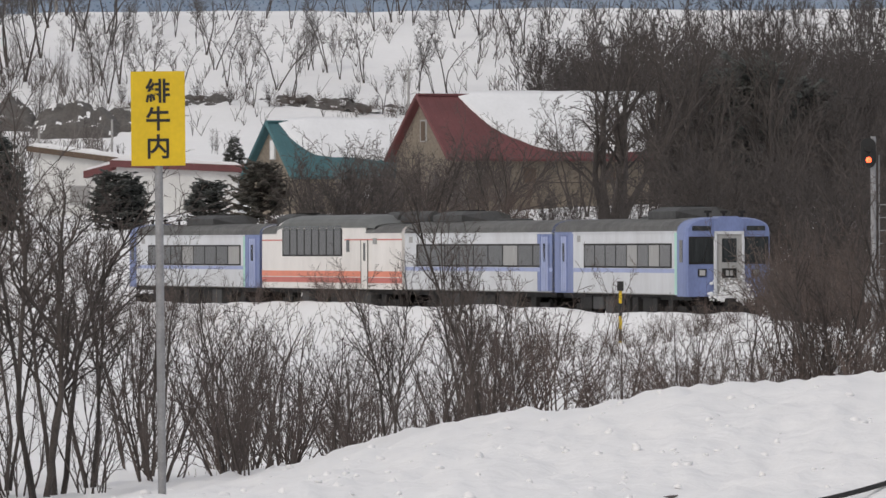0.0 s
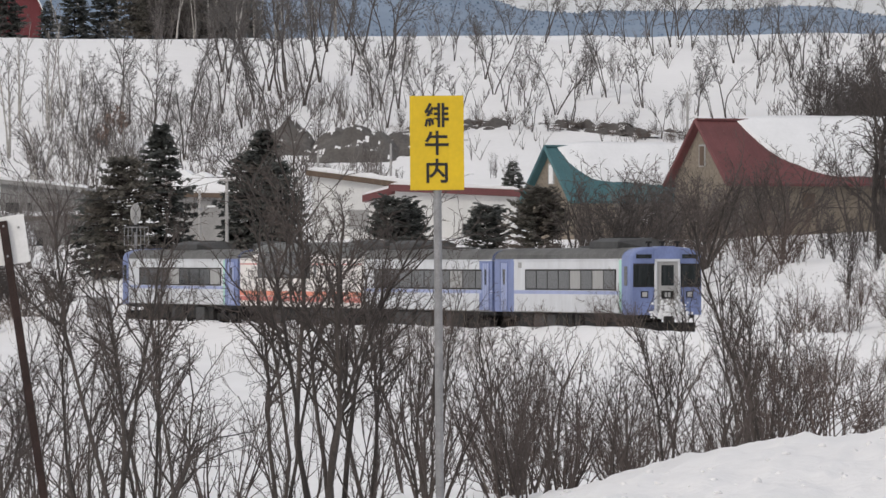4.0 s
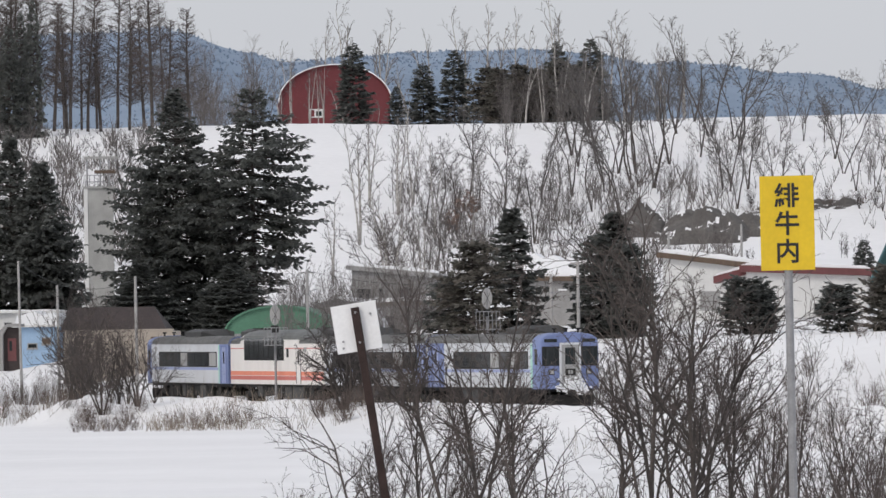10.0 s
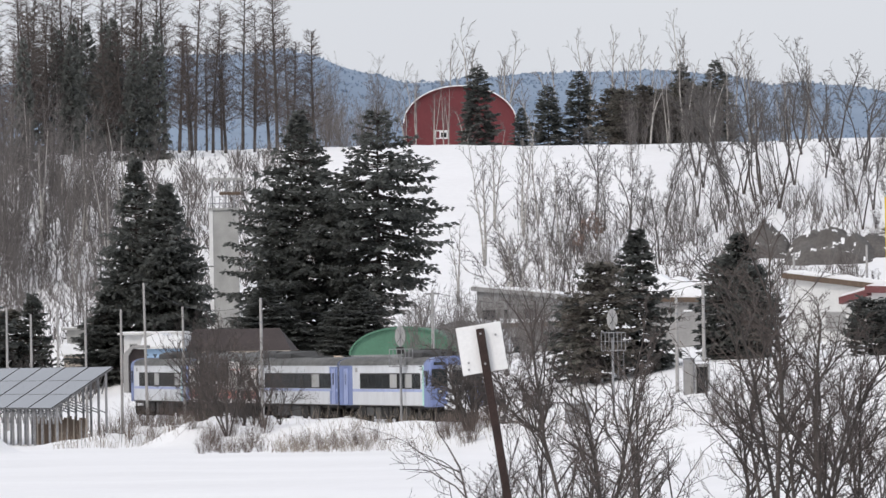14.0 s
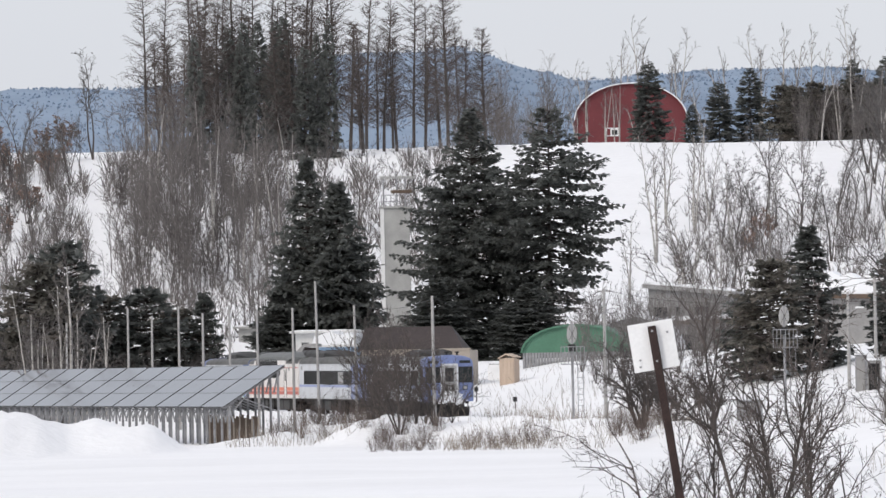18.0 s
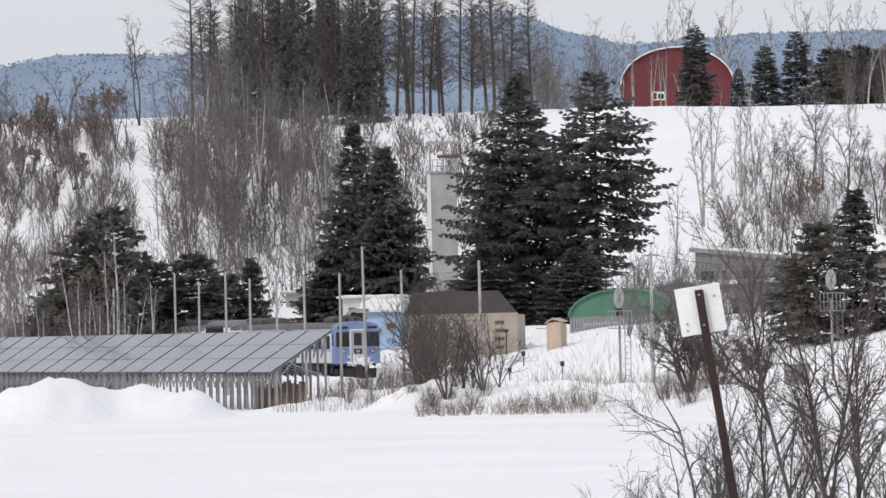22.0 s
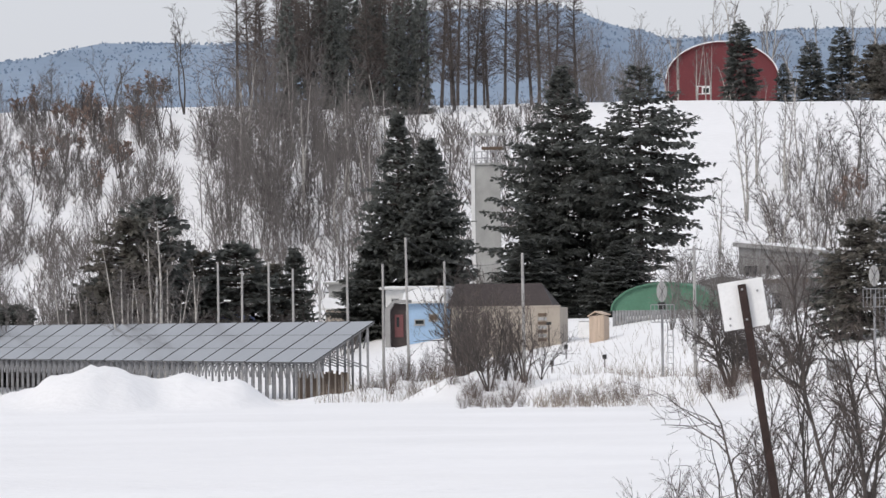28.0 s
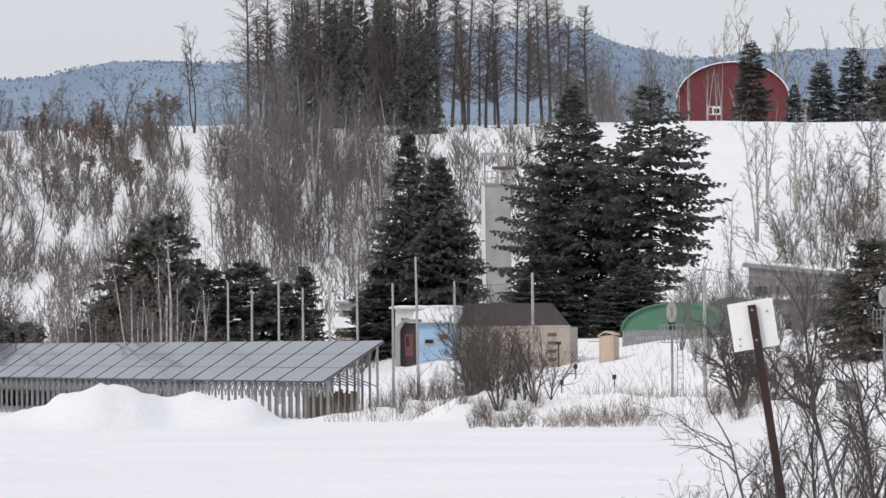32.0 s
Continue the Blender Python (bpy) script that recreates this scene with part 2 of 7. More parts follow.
# the railway: metres along it, heading in degrees to the left of straight ahead
HEADING = [(-300, -16.0), (-190, -12.0), (-90, -2.5), (0, 9.0), (35, 15.2), (75, 16.8), (130, 19.1), (190, 19.0), (230, 17.3), (270, 16.0), (700, 15.0)]
RAIL_S = np.linspace(-300, 700, 2001)
RAIL_TURN = np.radians(np.interp(RAIL_S, [a for a, _ in HEADING], [b for _, b in HEADING]))
RAIL_X = np.cumsum(-np.sin(RAIL_TURN) * 0.5)
RAIL_Y = np.cumsum(np.cos(RAIL_TURN) * 0.5)
RAIL_X += 9.93 - np.interp(0, RAIL_S, RAIL_X)
RAIL_Y += 280.9 - np.interp(0, RAIL_S, RAIL_Y)


RAIL_BY_Y = [(float(np.interp(y, RAIL_Y, RAIL_X)), float(np.cos(np.interp(y, RAIL_Y, RAIL_TURN)))) for y in range(-50, 1200, 2)]


# height of the rails: level at first, then a steady climb
CLIMB = [(-200, -0.12), (0, -0.14), (80, -0.17), (140, -0.06), (195, 0.15), (262, 0.46), (520, 1.1)]


def rail_height(s):
    return lerp_table(s, CLIMB)


def rail_height_at(y):
    return RAIL_Z_BY_Y[min(len(RAIL_Z_BY_Y) - 1, max(0, int((y + 50) / 2)))]


RAIL_Z_BY_Y = [rail_height(float(np.interp(y, RAIL_Y, RAIL_S))) for y in range(-50, 1200, 2)]


def rail(s):
    """Place and heading of the railway, s metres along it."""
    return float(np.interp(s, RAIL_S, RAIL_X)), float(np.interp(s, RAIL_S, RAIL_Y)), float(np.interp(s, RAIL_S, RAIL_TURN))


def beside_rail(x, y):
    """Metres to the right of the railway (left: minus)."""
    k = min(len(RAIL_BY_Y) - 1, max(0, int((y + 50) / 2)))
    rx, c = RAIL_BY_Y[k]
    return (x - rx) * c


FAR_RIDGE = [(-600, 33.0), (-173, 32.2), (-147, 34.6), (-125, 37.0), (-107, 38.0), (-94, 34.6), (-61, 33.8), (-46, 33.4), (-33, 32.0),
             (-23, 30.2), (1, 29.0), (100, 31.0), (600, 30.0)]


def smooth(a, b, v):
    k = min(1.0, max(0.0, (v - a) / (b - a)))
    return k * k * (3 - 2 * k)


# bearing, distance, height, half width, half depth
HEAPS = [(-162.8, 434, 1.75, 2.6, 6), (-158, 436, 0.5, 2.6, 6), (-147.5, 438, 0.45, 2.2, 5), (-170, 436, 0.6, 3, 6), (-119, 462, 1.0, 2.2, 5), (-115, 458, 0.8, 3.0, 5),
         (-127, 476, 0.6, 2.6, 4), (-122.5, 480, 0.6, 2.4, 4), (-131, 470, 0.5, 3.0, 4), (-106, 455, 0.25, 3.0, 4), (-98, 440, 0.2, 3.0, 4), (-122, 585, 0.5, 8, 14), (-168, 441, 0.75, 2.6, 6), (-154.5, 441, 0.75, 2.2, 5), (-150.4, 440, 0.85, 1.8, 5), (-145.4, 439, 0.8, 1.6, 4)]
NEAR_BANK = [(-80, -0.6), (-39, -0.43), (-22, -0.16), (-5.6, 0.33), (7.7, 0.63), (21, 0.75), (27.7, 0.91), (39, 0.89), (47.7, 1.04), (70, 1.1), (200, 0.6)]


SLOPE = [(0, 0), (605, 0), (690, 4.8), (716, 7.55), (790, 18.2), (880, 20.8), (1100, 19.3), (1500, 16.8), (2200, 10.0), (2600, 10.0)]


def land(x, y):
    """Height of the snow."""
    if y <= 0:
        return -0.3
    q = beside_rail(x, y)
    b = 1000 * x / y
    field = -0.95 + 0.55 * smooth(150, 100, y) if q < 0 else -0.5
    bed = rail_height_at(y) + 0.06
    z = field + (bed - field) * max(smooth(-10, -3.5, q), smooth(640, 720, y))
    rise = min(3.0, 0.185 * max(0.0, q - 4)) + 0.04 * min(40.0, max(0.0, q - 20))
    z += (rise + (4.6 - rise) * smooth(640, 760, y)) * smooth(250, 330, y)
    z += 1.6 * smooth(575, 660, y) * smooth(-60, -20, q) * (1 - smooth(-18, -4, q))
    z += lerp_table(y, SLOPE)
    z += (0.24 + 0.3 * (1 - smooth(330, 410, y))) * math.exp(-((q + 3.1) / 1.5) ** 2) * smooth(230, 270, y) * (1 + 0.3 * noise.noise((x * 0.2, y * 0.12, 6.6)))
    # the ploughed bank beside the near line
    if 80 < y < 130:
        crest = lerp_table(b, NEAR_BANK)
        low = -0.12 if y < 108 else -0.45
        k = smooth(92, 108, y) if y < 108 else 1 - smooth(109, 118, y)
        z = z + (low + (crest - low) * k - z) * smooth(80, 90, y) * (1 - smooth(120, 130, y))
    # heaps of shovelled snow
    if 400 < y < 640:
        for hb, hd, high, wide, deep in HEAPS:
            u = ((x - hb * hd / 1000) / wide) ** 2 + ((y - hd) / deep) ** 2
            if u < 6:
                z += high * math.exp(-u * u * 0.5 - u * 0.4) * (1 + 0.3 * noise.noise((x * 0.7, y * 0.2, 3.0)) + 0.12 * noise.noise((x * 2.2, y * 0.5, 3.0)))
    z += 0.10 * noise.noise((x * 0.09, y * 0.03, 0.3)) + 0.05 * noise.noise((x * 0.4, y * 0.12, 2.3)) * (1 - smooth(400, 900, y))
    if 85 < y < 125:
        z += 0.10 * noise.noise((x * 1.4, y * 0.8, 5.3)) + 0.07 * noise.noise((x * 3.3, y * 1.6, 8.3)) + 0.045 * noise.noise((x * 6.5, y * 2.0, 9.3))
    if y > 640:
        z += (0.5 * noise.noise((x * 0.045, y * 0.01, 9.1)) + 0.25 * noise.noise((x * 0.16, y * 0.03, 2.1))) * smooth(740, 790, y)
        z += 1.0 * noise.noise((x * 0.05, y * 0.02, 4.1)) * smooth(640, 720, y) * (1 - 0.75 * smooth(750, 800, y))
    if y > 2200:
        top = lerp_table(b, FAR_RIDGE) / 1000 * 3800
        z += float(top - 12) * float(smooth(2300, 3800, y)) * float(1 - 0.3 * smooth(3900, 4900, y))
        z += 7 * noise.noise((x * 0.01, y * 0.003, 7.7)) + 3.0 * noise.noise((x * 0.05, y * 0.01, 1.7))
    return float(z)


def spot(b, d, lift=0.0):
    """A place on the snow, by bearing in thousandths and distance in metres."""
    x, y = b * d / 1000, d
    return Vector((x, y, land(x, y) + lift))


def build_ground():
    angles = sorted({round(a, 3) for a in np.concatenate([np.arange(-180, -30, 10.0), np.arange(-30, -12, 1.5), np.arange(-12, 5.01, 0.045),
                                                           np.arange(6, 30, 1.5), np.arange(30, 180, 10.0)])})
    radii = np.concatenate([np.linspace(2, 60, 14), np.linspace(64, 84, 10), np.linspace(84.6, 118, 80), np.linspace(119.5, 240, 46), np.linspace(243, 560, 130), np.linspace(564, 900, 80),
                            np.linspace(920, 2200, 26), np.linspace(2260, 4900, 40)])
    verts, faces = [(0, 0, land(0, 0))], []
    for a in angles:
        sa, ca = math.sin(radians(a)), math.cos(radians(a))
        for r in radii:
            verts.append((r * sa, r * ca, land(r * sa, r * ca)))
    nr, na = len(radii), len(angles)
    for i in range(na):
        j = (i + 1) % na
        faces.append((0, 1 + j * nr, 1 + i * nr))
        for k in range(nr - 1):
            faces.append((1 + i * nr + k, 1 + j * nr + k, 1 + j * nr + k + 1, 1 + i * nr + k + 1))
    me = bpy.data.meshes.new("ground")
    me.from_pydata(verts, [], faces)
    me.materials.append(SNOW)
    # the farthest ground gets the blue that has haze painted in
    me.materials.append(HAZY_HILL)
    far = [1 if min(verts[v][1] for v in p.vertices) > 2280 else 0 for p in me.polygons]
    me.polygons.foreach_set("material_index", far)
    me.polygons.foreach_set("use_smooth", [True] * len(far))
    bm = bmesh.new()
    bm.from_mesh(me)
    bmesh.ops.recalc_face_normals(bm, faces=bm.faces)
    bm.to_mesh(me)
    bm.free()
    tagged(new("ground", me), "rolling ground under old white snow with wooded hills", "ground", kind="structure")


build_ground()

# ---------------------------------------------------------------- trees
def tubes(limbs, sides):
    """One mesh out of many tapering limbs, each a chain of points with radii."""
    ring = np.arange(sides) * 2 * math.pi / sides
    cos, sin = np.cos(ring)[None, :, None], np.sin(ring)[None, :, None]
    verts, faces, base = [], [], 0
    side = np.arange(sides)
    quad = np.stack([side, (side + 1) % sides, (side + 1) % sides + sides, side + sides], 1)
    for pts, radii in limbs:
        p, r = np.array(pts), np.array(radii)
        d = np.gradient(p, axis=0)
        d /= np.maximum(np.linalg.norm(d, axis=1, keepdims=True), 1e-9)
        helper = np.array([1.0, 0, 0]) if abs(d[0, 2]) > 0.75 else np.array([0, 0, 1.0])
        u = np.cross(d, helper)
        u /= np.maximum(np.linalg.norm(u, axis=1, keepdims=True), 1e-9)
        v = np.cross(d, u)
        verts.append((p[:, None] + (u[:, None] * cos + v[:, None] * sin) * r[:, None, None]).reshape(-1, 3))
        n = len(p)
        faces.append((np.arange(n - 1)[:, None, None] * sides + quad[None] + base).reshape(-1, 4))
        base += n * sides
    me = bpy.data.meshes.new("branches")
    me.from_pydata(np.concatenate(verts).tolist(), [], np.concatenate(faces).tolist())
    return me


def blades(items):
    """One mesh of small pointed leaf or needle sprays: start, way, side, length, half width."""
    p = np.array([i[0] for i in items])
    d = np.array([i[1] for i in items])
    s = np.array([i[2] for i in items])
    length = np.array([i[3] for i in items])[:, None]
    half = np.array([i[4] for i in items])[:, None]
    verts = np.stack([p, p + d * length * 0.45 + s * half, p + d * length, p + d * length * 0.45 - s * half], 1)
    faces = np.arange(len(items) * 4).reshape(-1, 4)
    me = bpy.data.meshes.new("sprays")
    me.from_pydata(verts.reshape(-1, 3).tolist(), [], faces.tolist())
    return me


def unit(v):
    return v / max(np.linalg.norm(v), 1e-9)


def sprout(rnd, out, p, d, length, radius, level, spec):
    """Grow one limb and its side shoots; out[level] collects the pieces."""
    n = spec["pieces"][level]
    step = length / n
    tip = radius * spec["taper"][level]
    pts = [p.copy()]
    bend = spec["bend"][level]
    up = spec["up"][level]
    for k in range(n):
        d = unit(d + np.array([rnd.gauss(0, bend), rnd.gauss(0, bend), rnd.gauss(0, bend * 0.7) + up]))
        p = p + d * step
        pts.append(p.copy())
    out[level].append((pts, [radius + (tip - radius) * k / n for k in range(n + 1)]))
    if level + 1 < len(spec["pieces"]):
        count = spec["shoots"][level]
        count = int(count * rnd.uniform(0.75, 1.25)) or 1
        first = spec["first"][level]
        for c in range(count):
            f = first + (1 - first) * (c + rnd.random()) / count
            k = min(n - 1, int(f * n))
            base = pts[k] + (pts[k + 1] - pts[k]) * (f * n - k if f < 1 else 1)
            way = unit(pts[k + 1] - pts[k])
            turn = unit(np.cross(way, np.array([rnd.gauss(0, 1), rnd.gauss(0, 1), rnd.gauss(0, 1)])))
            a = math.radians(rnd.uniform(*spec["angle"][level]))
            child = unit(way * math.cos(a) + turn * math.sin(a))
            scale = spec["length"][level] * rnd.uniform(0.6, 1.2) * (1 - spec["crown"][level] * f)
            rr = max(spec["thin"], min(radius * (1 - f * 0.7) * 0.75, spec["width"][level] * rnd.uniform(0.7, 1.2)))
            sprout(rnd, out, base, child, length * scale if spec["relative"] else spec["length"][level] * scale, rr, level + 1, spec)


def bare(name, label, category, seed, spec, bark, twig, group=""):
    """A leafless tree or shrub, standing at the origin: trunk and limbs, and a crown of twigs."""
    rnd = random.Random(seed)
    out = [[] for _ in spec["pieces"]]
    for k in range(spec["stems"]):
        a = 2 * math.pi * (k + rnd.random()) / spec["stems"]
        lean = math.radians(rnd.uniform(*spec["lean"]))
        d = np.array([math.sin(lean) * math.cos(a), math.sin(lean) * math.sin(a), math.cos(lean)])
        off = spec["spread"] * rnd.random()
        sprout(rnd, out, np.array([off * math.cos(a), off * math.sin(a), -0.25]), d, spec["tall"] * rnd.uniform(0.7, 1.1), spec["stem"] * rnd.uniform(0.7, 1.15), 0, spec)
    ob = thing(name, pose(0, 0, 0), label, category, group)
    cut = spec.get("cut", 2)
    joined = spec["stems"] > 1
    low = tubes([s for lev in out[:cut] for s in lev], 5)
    low.materials.append(bark)
    low.polygons.foreach_set("use_smooth", [True] * len(low.polygons))
    t = new("trunk", low)
    t.parent = ob
    if joined:
        tagged(t, kind="stuff")
    high = tubes([s for lev in out[cut:] for s in lev], 3)
    high.materials.append(twig)
    c = new("crown", high)
    c.parent = ob
    return ob, out, rnd


SHRUB = dict(stems=8, lean=(4, 28), spread=0.22, tall=2.5, stem=0.021, pieces=(8, 6, 4, 3), taper=(0.3, 0.3, 0.4, 0.5), bend=(0.085, 0.12, 0.15, 0.18),
             up=(0.03, 0.05, 0.03, 0.0), shoots=(7, 4, 2.4), first=(0.16, 0.2, 0.2), angle=((18, 48), (22, 55), (25, 60)), length=(0.48, 0.42, 0.45),
             crown=(0.35, 0.35, 0.3), width=(0.012, 0.0068, 0.005), thin=0.0044, relative=True, cut=1)
SAPLING = dict(SHRUB, stems=2, lean=(3, 24), tall=3.2, stem=0.033, bend=(0.2, 0.24, 0.25, 0.25), up=(0.06, 0.05, 0.04, 0.0), shoots=(10, 6, 3.4), length=(0.52, 0.45, 0.45), width=(0.017, 0.009, 0.0055), first=(0.1, 0.12, 0.12), cut=2)
YOUNG_TREE = dict(SAPLING, stems=3, lean=(3, 15), tall=4.7, stem=0.042, spread=0.14, bend=(0.085, 0.15, 0.2, 0.24), up=(0.03, 0.07, 0.05, 0.02), shoots=(13, 9, 5), first=(0.42, 0.15, 0.12), length=(0.36, 0.42, 0.42), crown=(0.3, 0.3, 0.2), width=(0.021, 0.0095, 0.0055), thin=0.0043)
ORCHARD = dict(SHRUB, stems=4, lean=(10, 46), tall=4.4, stem=0.13, spread=0.05, pieces=(8, 6, 4, 2), taper=(0.4, 0.35, 0.4, 0.6), bend=(0.11, 0.15, 0.16, 0.15),
               shoots=(7, 7, 6), length=(0.58, 0.5, 0.42), width=(0.05, 0.025, 0.014), first=(0.25, 0.2, 0.15), thin=0.0125, up=(0.05, 0.04, 0.03, 0.0), crown=(0.2, 0.25, 0.2), cut=2)
HILL = dict(SHRUB, stems=2, lean=(1, 11), tall=7.6, stem=0.085, spread=0.05, pieces=(8, 4, 3, 2), taper=(0.3, 0.35, 0.5, 0.6), bend=(0.12, 0.15, 0.15, 0.15), shoots=(9, 6, 4),
            length=(0.38, 0.45, 0.5), width=(0.055, 0.028, 0.018), first=(0.45, 0.25, 0.2), angle=((22, 55), (28, 60), (30, 65)), thin=0.017, crown=(0.4, 0.3, 0.2), up=(0.03, 0.06, 0.04, 0.02), cut=1)
THICKET = dict(SHRUB, stems=9, lean=(2, 21), tall=7.2, stem=0.05, spread=0.15, pieces=(6, 4, 2), taper=(0.3, 0.4, 0.6), bend=(0.13, 0.17, 0.2), shoots=(10, 5),
               length=(0.34, 0.42), width=(0.028, 0.018), first=(0.15, 0.15), angle=((18, 56), (25, 65)), thin=0.0155, crown=(0.4, 0.3), up=(0.05, 0.08, 0.04), cut=1)
BIRCHES = dict(SHRUB, stems=2, lean=(1, 9), tall=8.5, stem=0.12, spread=0.05, pieces=(8, 5, 3, 2), taper=(0.2, 0.3, 0.4, 0.6), bend=(0.05, 0.1, 0.14, 0.15), shoots=(13, 5, 3),
               length=(0.25, 0.42, 0.5), width=(0.03, 0.018, 0.014), first=(0.3, 0.2, 0.2), angle=((22, 50), (20, 50), (25, 60)), thin=0.013, crown=(0.5, 0.3, 0.2), up=(0.02, 0.07, 0.02, 0.0), cut=1)
LARCHES = dict(SHRUB, stems=1, lean=(0, 2), tall=16.4, stem=0.17, spread=0.02, pieces=(12, 4, 3), taper=(0.18, 0.35, 0.5), bend=(0.012, 0.06, 0.12), shoots=(120, 8),
               length=(0.21, 0.45), width=(0.034, 0.024), first=(0.2, 0.12), angle=((50, 88), (28, 62)), thin=0.0175, crown=(0.72, 0.3), up=(0.0, 0.05, 0.0), cut=1)

GROVE = dict(SHRUB, stems=6, lean=(0, 11), tall=8.0, stem=0.045, spread=1.2, pieces=(5, 2, 1), taper=(0.25, 0.4, 0.6), bend=(0.055, 0.14, 0.18), shoots=(17, 3.6),
             length=(0.26, 0.45), width=(0.02, 0.013), first=(0.18, 0.2), angle=((20, 52), (25, 60)), thin=0.0135, crown=(0.4, 0.3), up=(0.02, 0.09, 0.05), cut=1)


def stand(name, label, seed, spec, mat, plots):
    """A whole stand of slender leafless stems, too many to count, joined into one piece.
    plots: bearing from, to, distance from, to, count, size."""
    rnd = random.Random(seed)
    stock = []
    for k in range(5):
        out = [[] for _ in spec["pieces"]]
        for c in range(spec["stems"]):
            a = rnd.random() * 6.283
            lean = math.radians(rnd.uniform(*spec["lean"]))
            off = spec["spread"] * math.sqrt(rnd.random())
            sprout(rnd, out, np.array([off * math.cos(a), off * math.sin(a), -0.4]), np.array([math.sin(lean) * math.cos(a * 3), math.sin(lean) * math.sin(a * 3), math.cos(lean)]),
                   spec["tall"] * rnd.uniform(0.6, 1.1), spec["stem"] * rnd.uniform(0.6, 1.15), 0, spec)
        me = tubes([s for lev in out for s in lev], 3)
        v = np.array([w.co[:] for w in me.vertices])
        f = np.array([p.vertices[:] for p in me.polygons])
        bpy.data.meshes.remove(me)
        stock.append((v, f))
    verts, faces, base = [], [], 0
    for b0, b1, d0, d1, count, size in plots:
        for c in range(count):
            v, f = stock[rnd.randrange(5)]
            p = spot(b0 + (b1 - b0) * (c + rnd.random()) / count, rnd.uniform(d0, d1), -0.1)
            s = size * rnd.uniform(0.7, 1.25)
            a = rnd.random() * 6.283
            turn = np.array([[math.cos(a), math.sin(a), 0], [-math.sin(a), math.cos(a), 0], [0, 0, 1]])
            verts.append(v @ turn * (s, s, s * rnd.uniform(0.85, 1.15)) + np.array(p))
            faces.append(f + base)
            base += len(v)
    verts, faces = np.concatenate(verts), np.concatenate(faces)
    me = bpy.data.meshes.new(name)
    me.vertices.add(len(verts))
    me.vertices.foreach_set("co", verts.astype(np.float32).ravel())
    me.loops.add(len(faces) * 4)
    me.loops.foreach_set("vertex_index", faces.astype(np.int32).ravel())
    me.polygons.add(len(faces))
    me.polygons.foreach_set("loop_start", np.arange(0, len(faces) * 4, 4, dtype=np.int32))
    me.update(calc_edges=True)
    me.materials.append(mat)
    tagged(new(name, me), label, "woods", kind="stuff")


KIN = {}


def kinds(key, count, name, label, category, spec, bark, twig, group):
    KIN[key] = [bare(name, label, category, 100 * len(KIN) + i, spec, bark, twig, group)[0] for i in range(count)]


kinds("shrub", 6, "bare_shrub", "leafless many-stemmed brown shrub rising from snow", "shrub", SHRUB, TWIG, TWIG, "shrubs by the near bank")
kinds("red_shrub", 3, "bare_shrub", "leafless reddish-brown thicket shrub in snow", "shrub", dict(SHRUB, stems=14, tall=2.2, stem=0.017, shoots=(7, 5, 3), bend=(0.13, 0.18, 0.2, 0.2)), RED_TWIG, RED_TWIG, "shrubs by the near bank")
kinds("sapling", 3, "bare_sapling", "leafless young tree with forking dark branches", "tree", SAPLING, BARK, TWIG, "shrubs by the near bank")
kinds("young_tree", 3, "bare_sapling", "leafless young tree with a dense crown of fine dark twigs", "tree", YOUNG_TREE, BARK, TWIG, "shrubs by the near bank")
kinds("orchard", 1, "bare_tree", "leafless spreading tree with dark gnarled limbs", "tree", ORCHARD, BARK, BARK, "trees along the railway")
kinds("yard_tree", 2, "bare_tree", "slender leafless yard tree with fine dark branches", "tree", dict(ORCHARD, stems=5, stem=0.07, tall=4.6, lean=(6, 38), width=(0.034, 0.018, 0.012), thin=0.0105, bend=(0.13, 0.18, 0.2, 0.2), shoots=(9, 6, 4)), BARK, TWIG, "trees along the railway")
kinds("round_tree", 2, "bare_tree", "leafless low tree with a dense round crown of dark twigs", "tree", dict(ORCHARD, stems=6, lean=(14, 58), tall=3.3, stem=0.07, spread=0.1, bend=(0.15, 0.2, 0.22, 0.22), up=(0.02, 0.02, 0.0, 0.0), shoots=(10, 8, 5), length=(0.5, 0.46, 0.45), first=(0.3, 0.15, 0.12), width=(0.035, 0.018, 0.012), thin=0.011), BARK, DARK_TWIG, "trees along the railway")
kinds("spreading", 2, "bare_tree", "large leafless tree with many dark spreading limbs", "tree", dict(ORCHARD, stems=6, tall=7.6, stem=0.2, lean=(8, 48), spread=0.3, shoots=(7, 6, 5), width=(0.085, 0.035, 0.02), thin=0.017), BARK, BARK, "trees along the railway")
kinds("hill", 5, "hillside_tree", "leafless crooked tree on the snowy slope", "tree", HILL, BARK, HILL_BARK, "trees on the slope")
kinds("thicket", 4, "thicket", "leafless grey thicket of slender upright stems", "thicket", THICKET, GREY_TWIG, GREY_TWIG, "thickets on the slope")
kinds("dark_thicket", 3, "thicket", "leafless dark brown thicket of crowded stems", "thicket", dict(THICKET, stems=8, shoots=(12, 8), thin=0.017, tall=6.6), BARK, DARK_TWIG, "thickets on the slope")
kinds("birch", 3, "birch_tree", "leafless birch with pale trunk and fine twigs", "tree", BIRCHES, BIRCH, GREY_TWIG, "birches")
kinds("larch", 4, "larch_tree", "tall bare larch with straight dark trunk", "tree", LARCHES, BARK, TWIG, "larches on the crest")


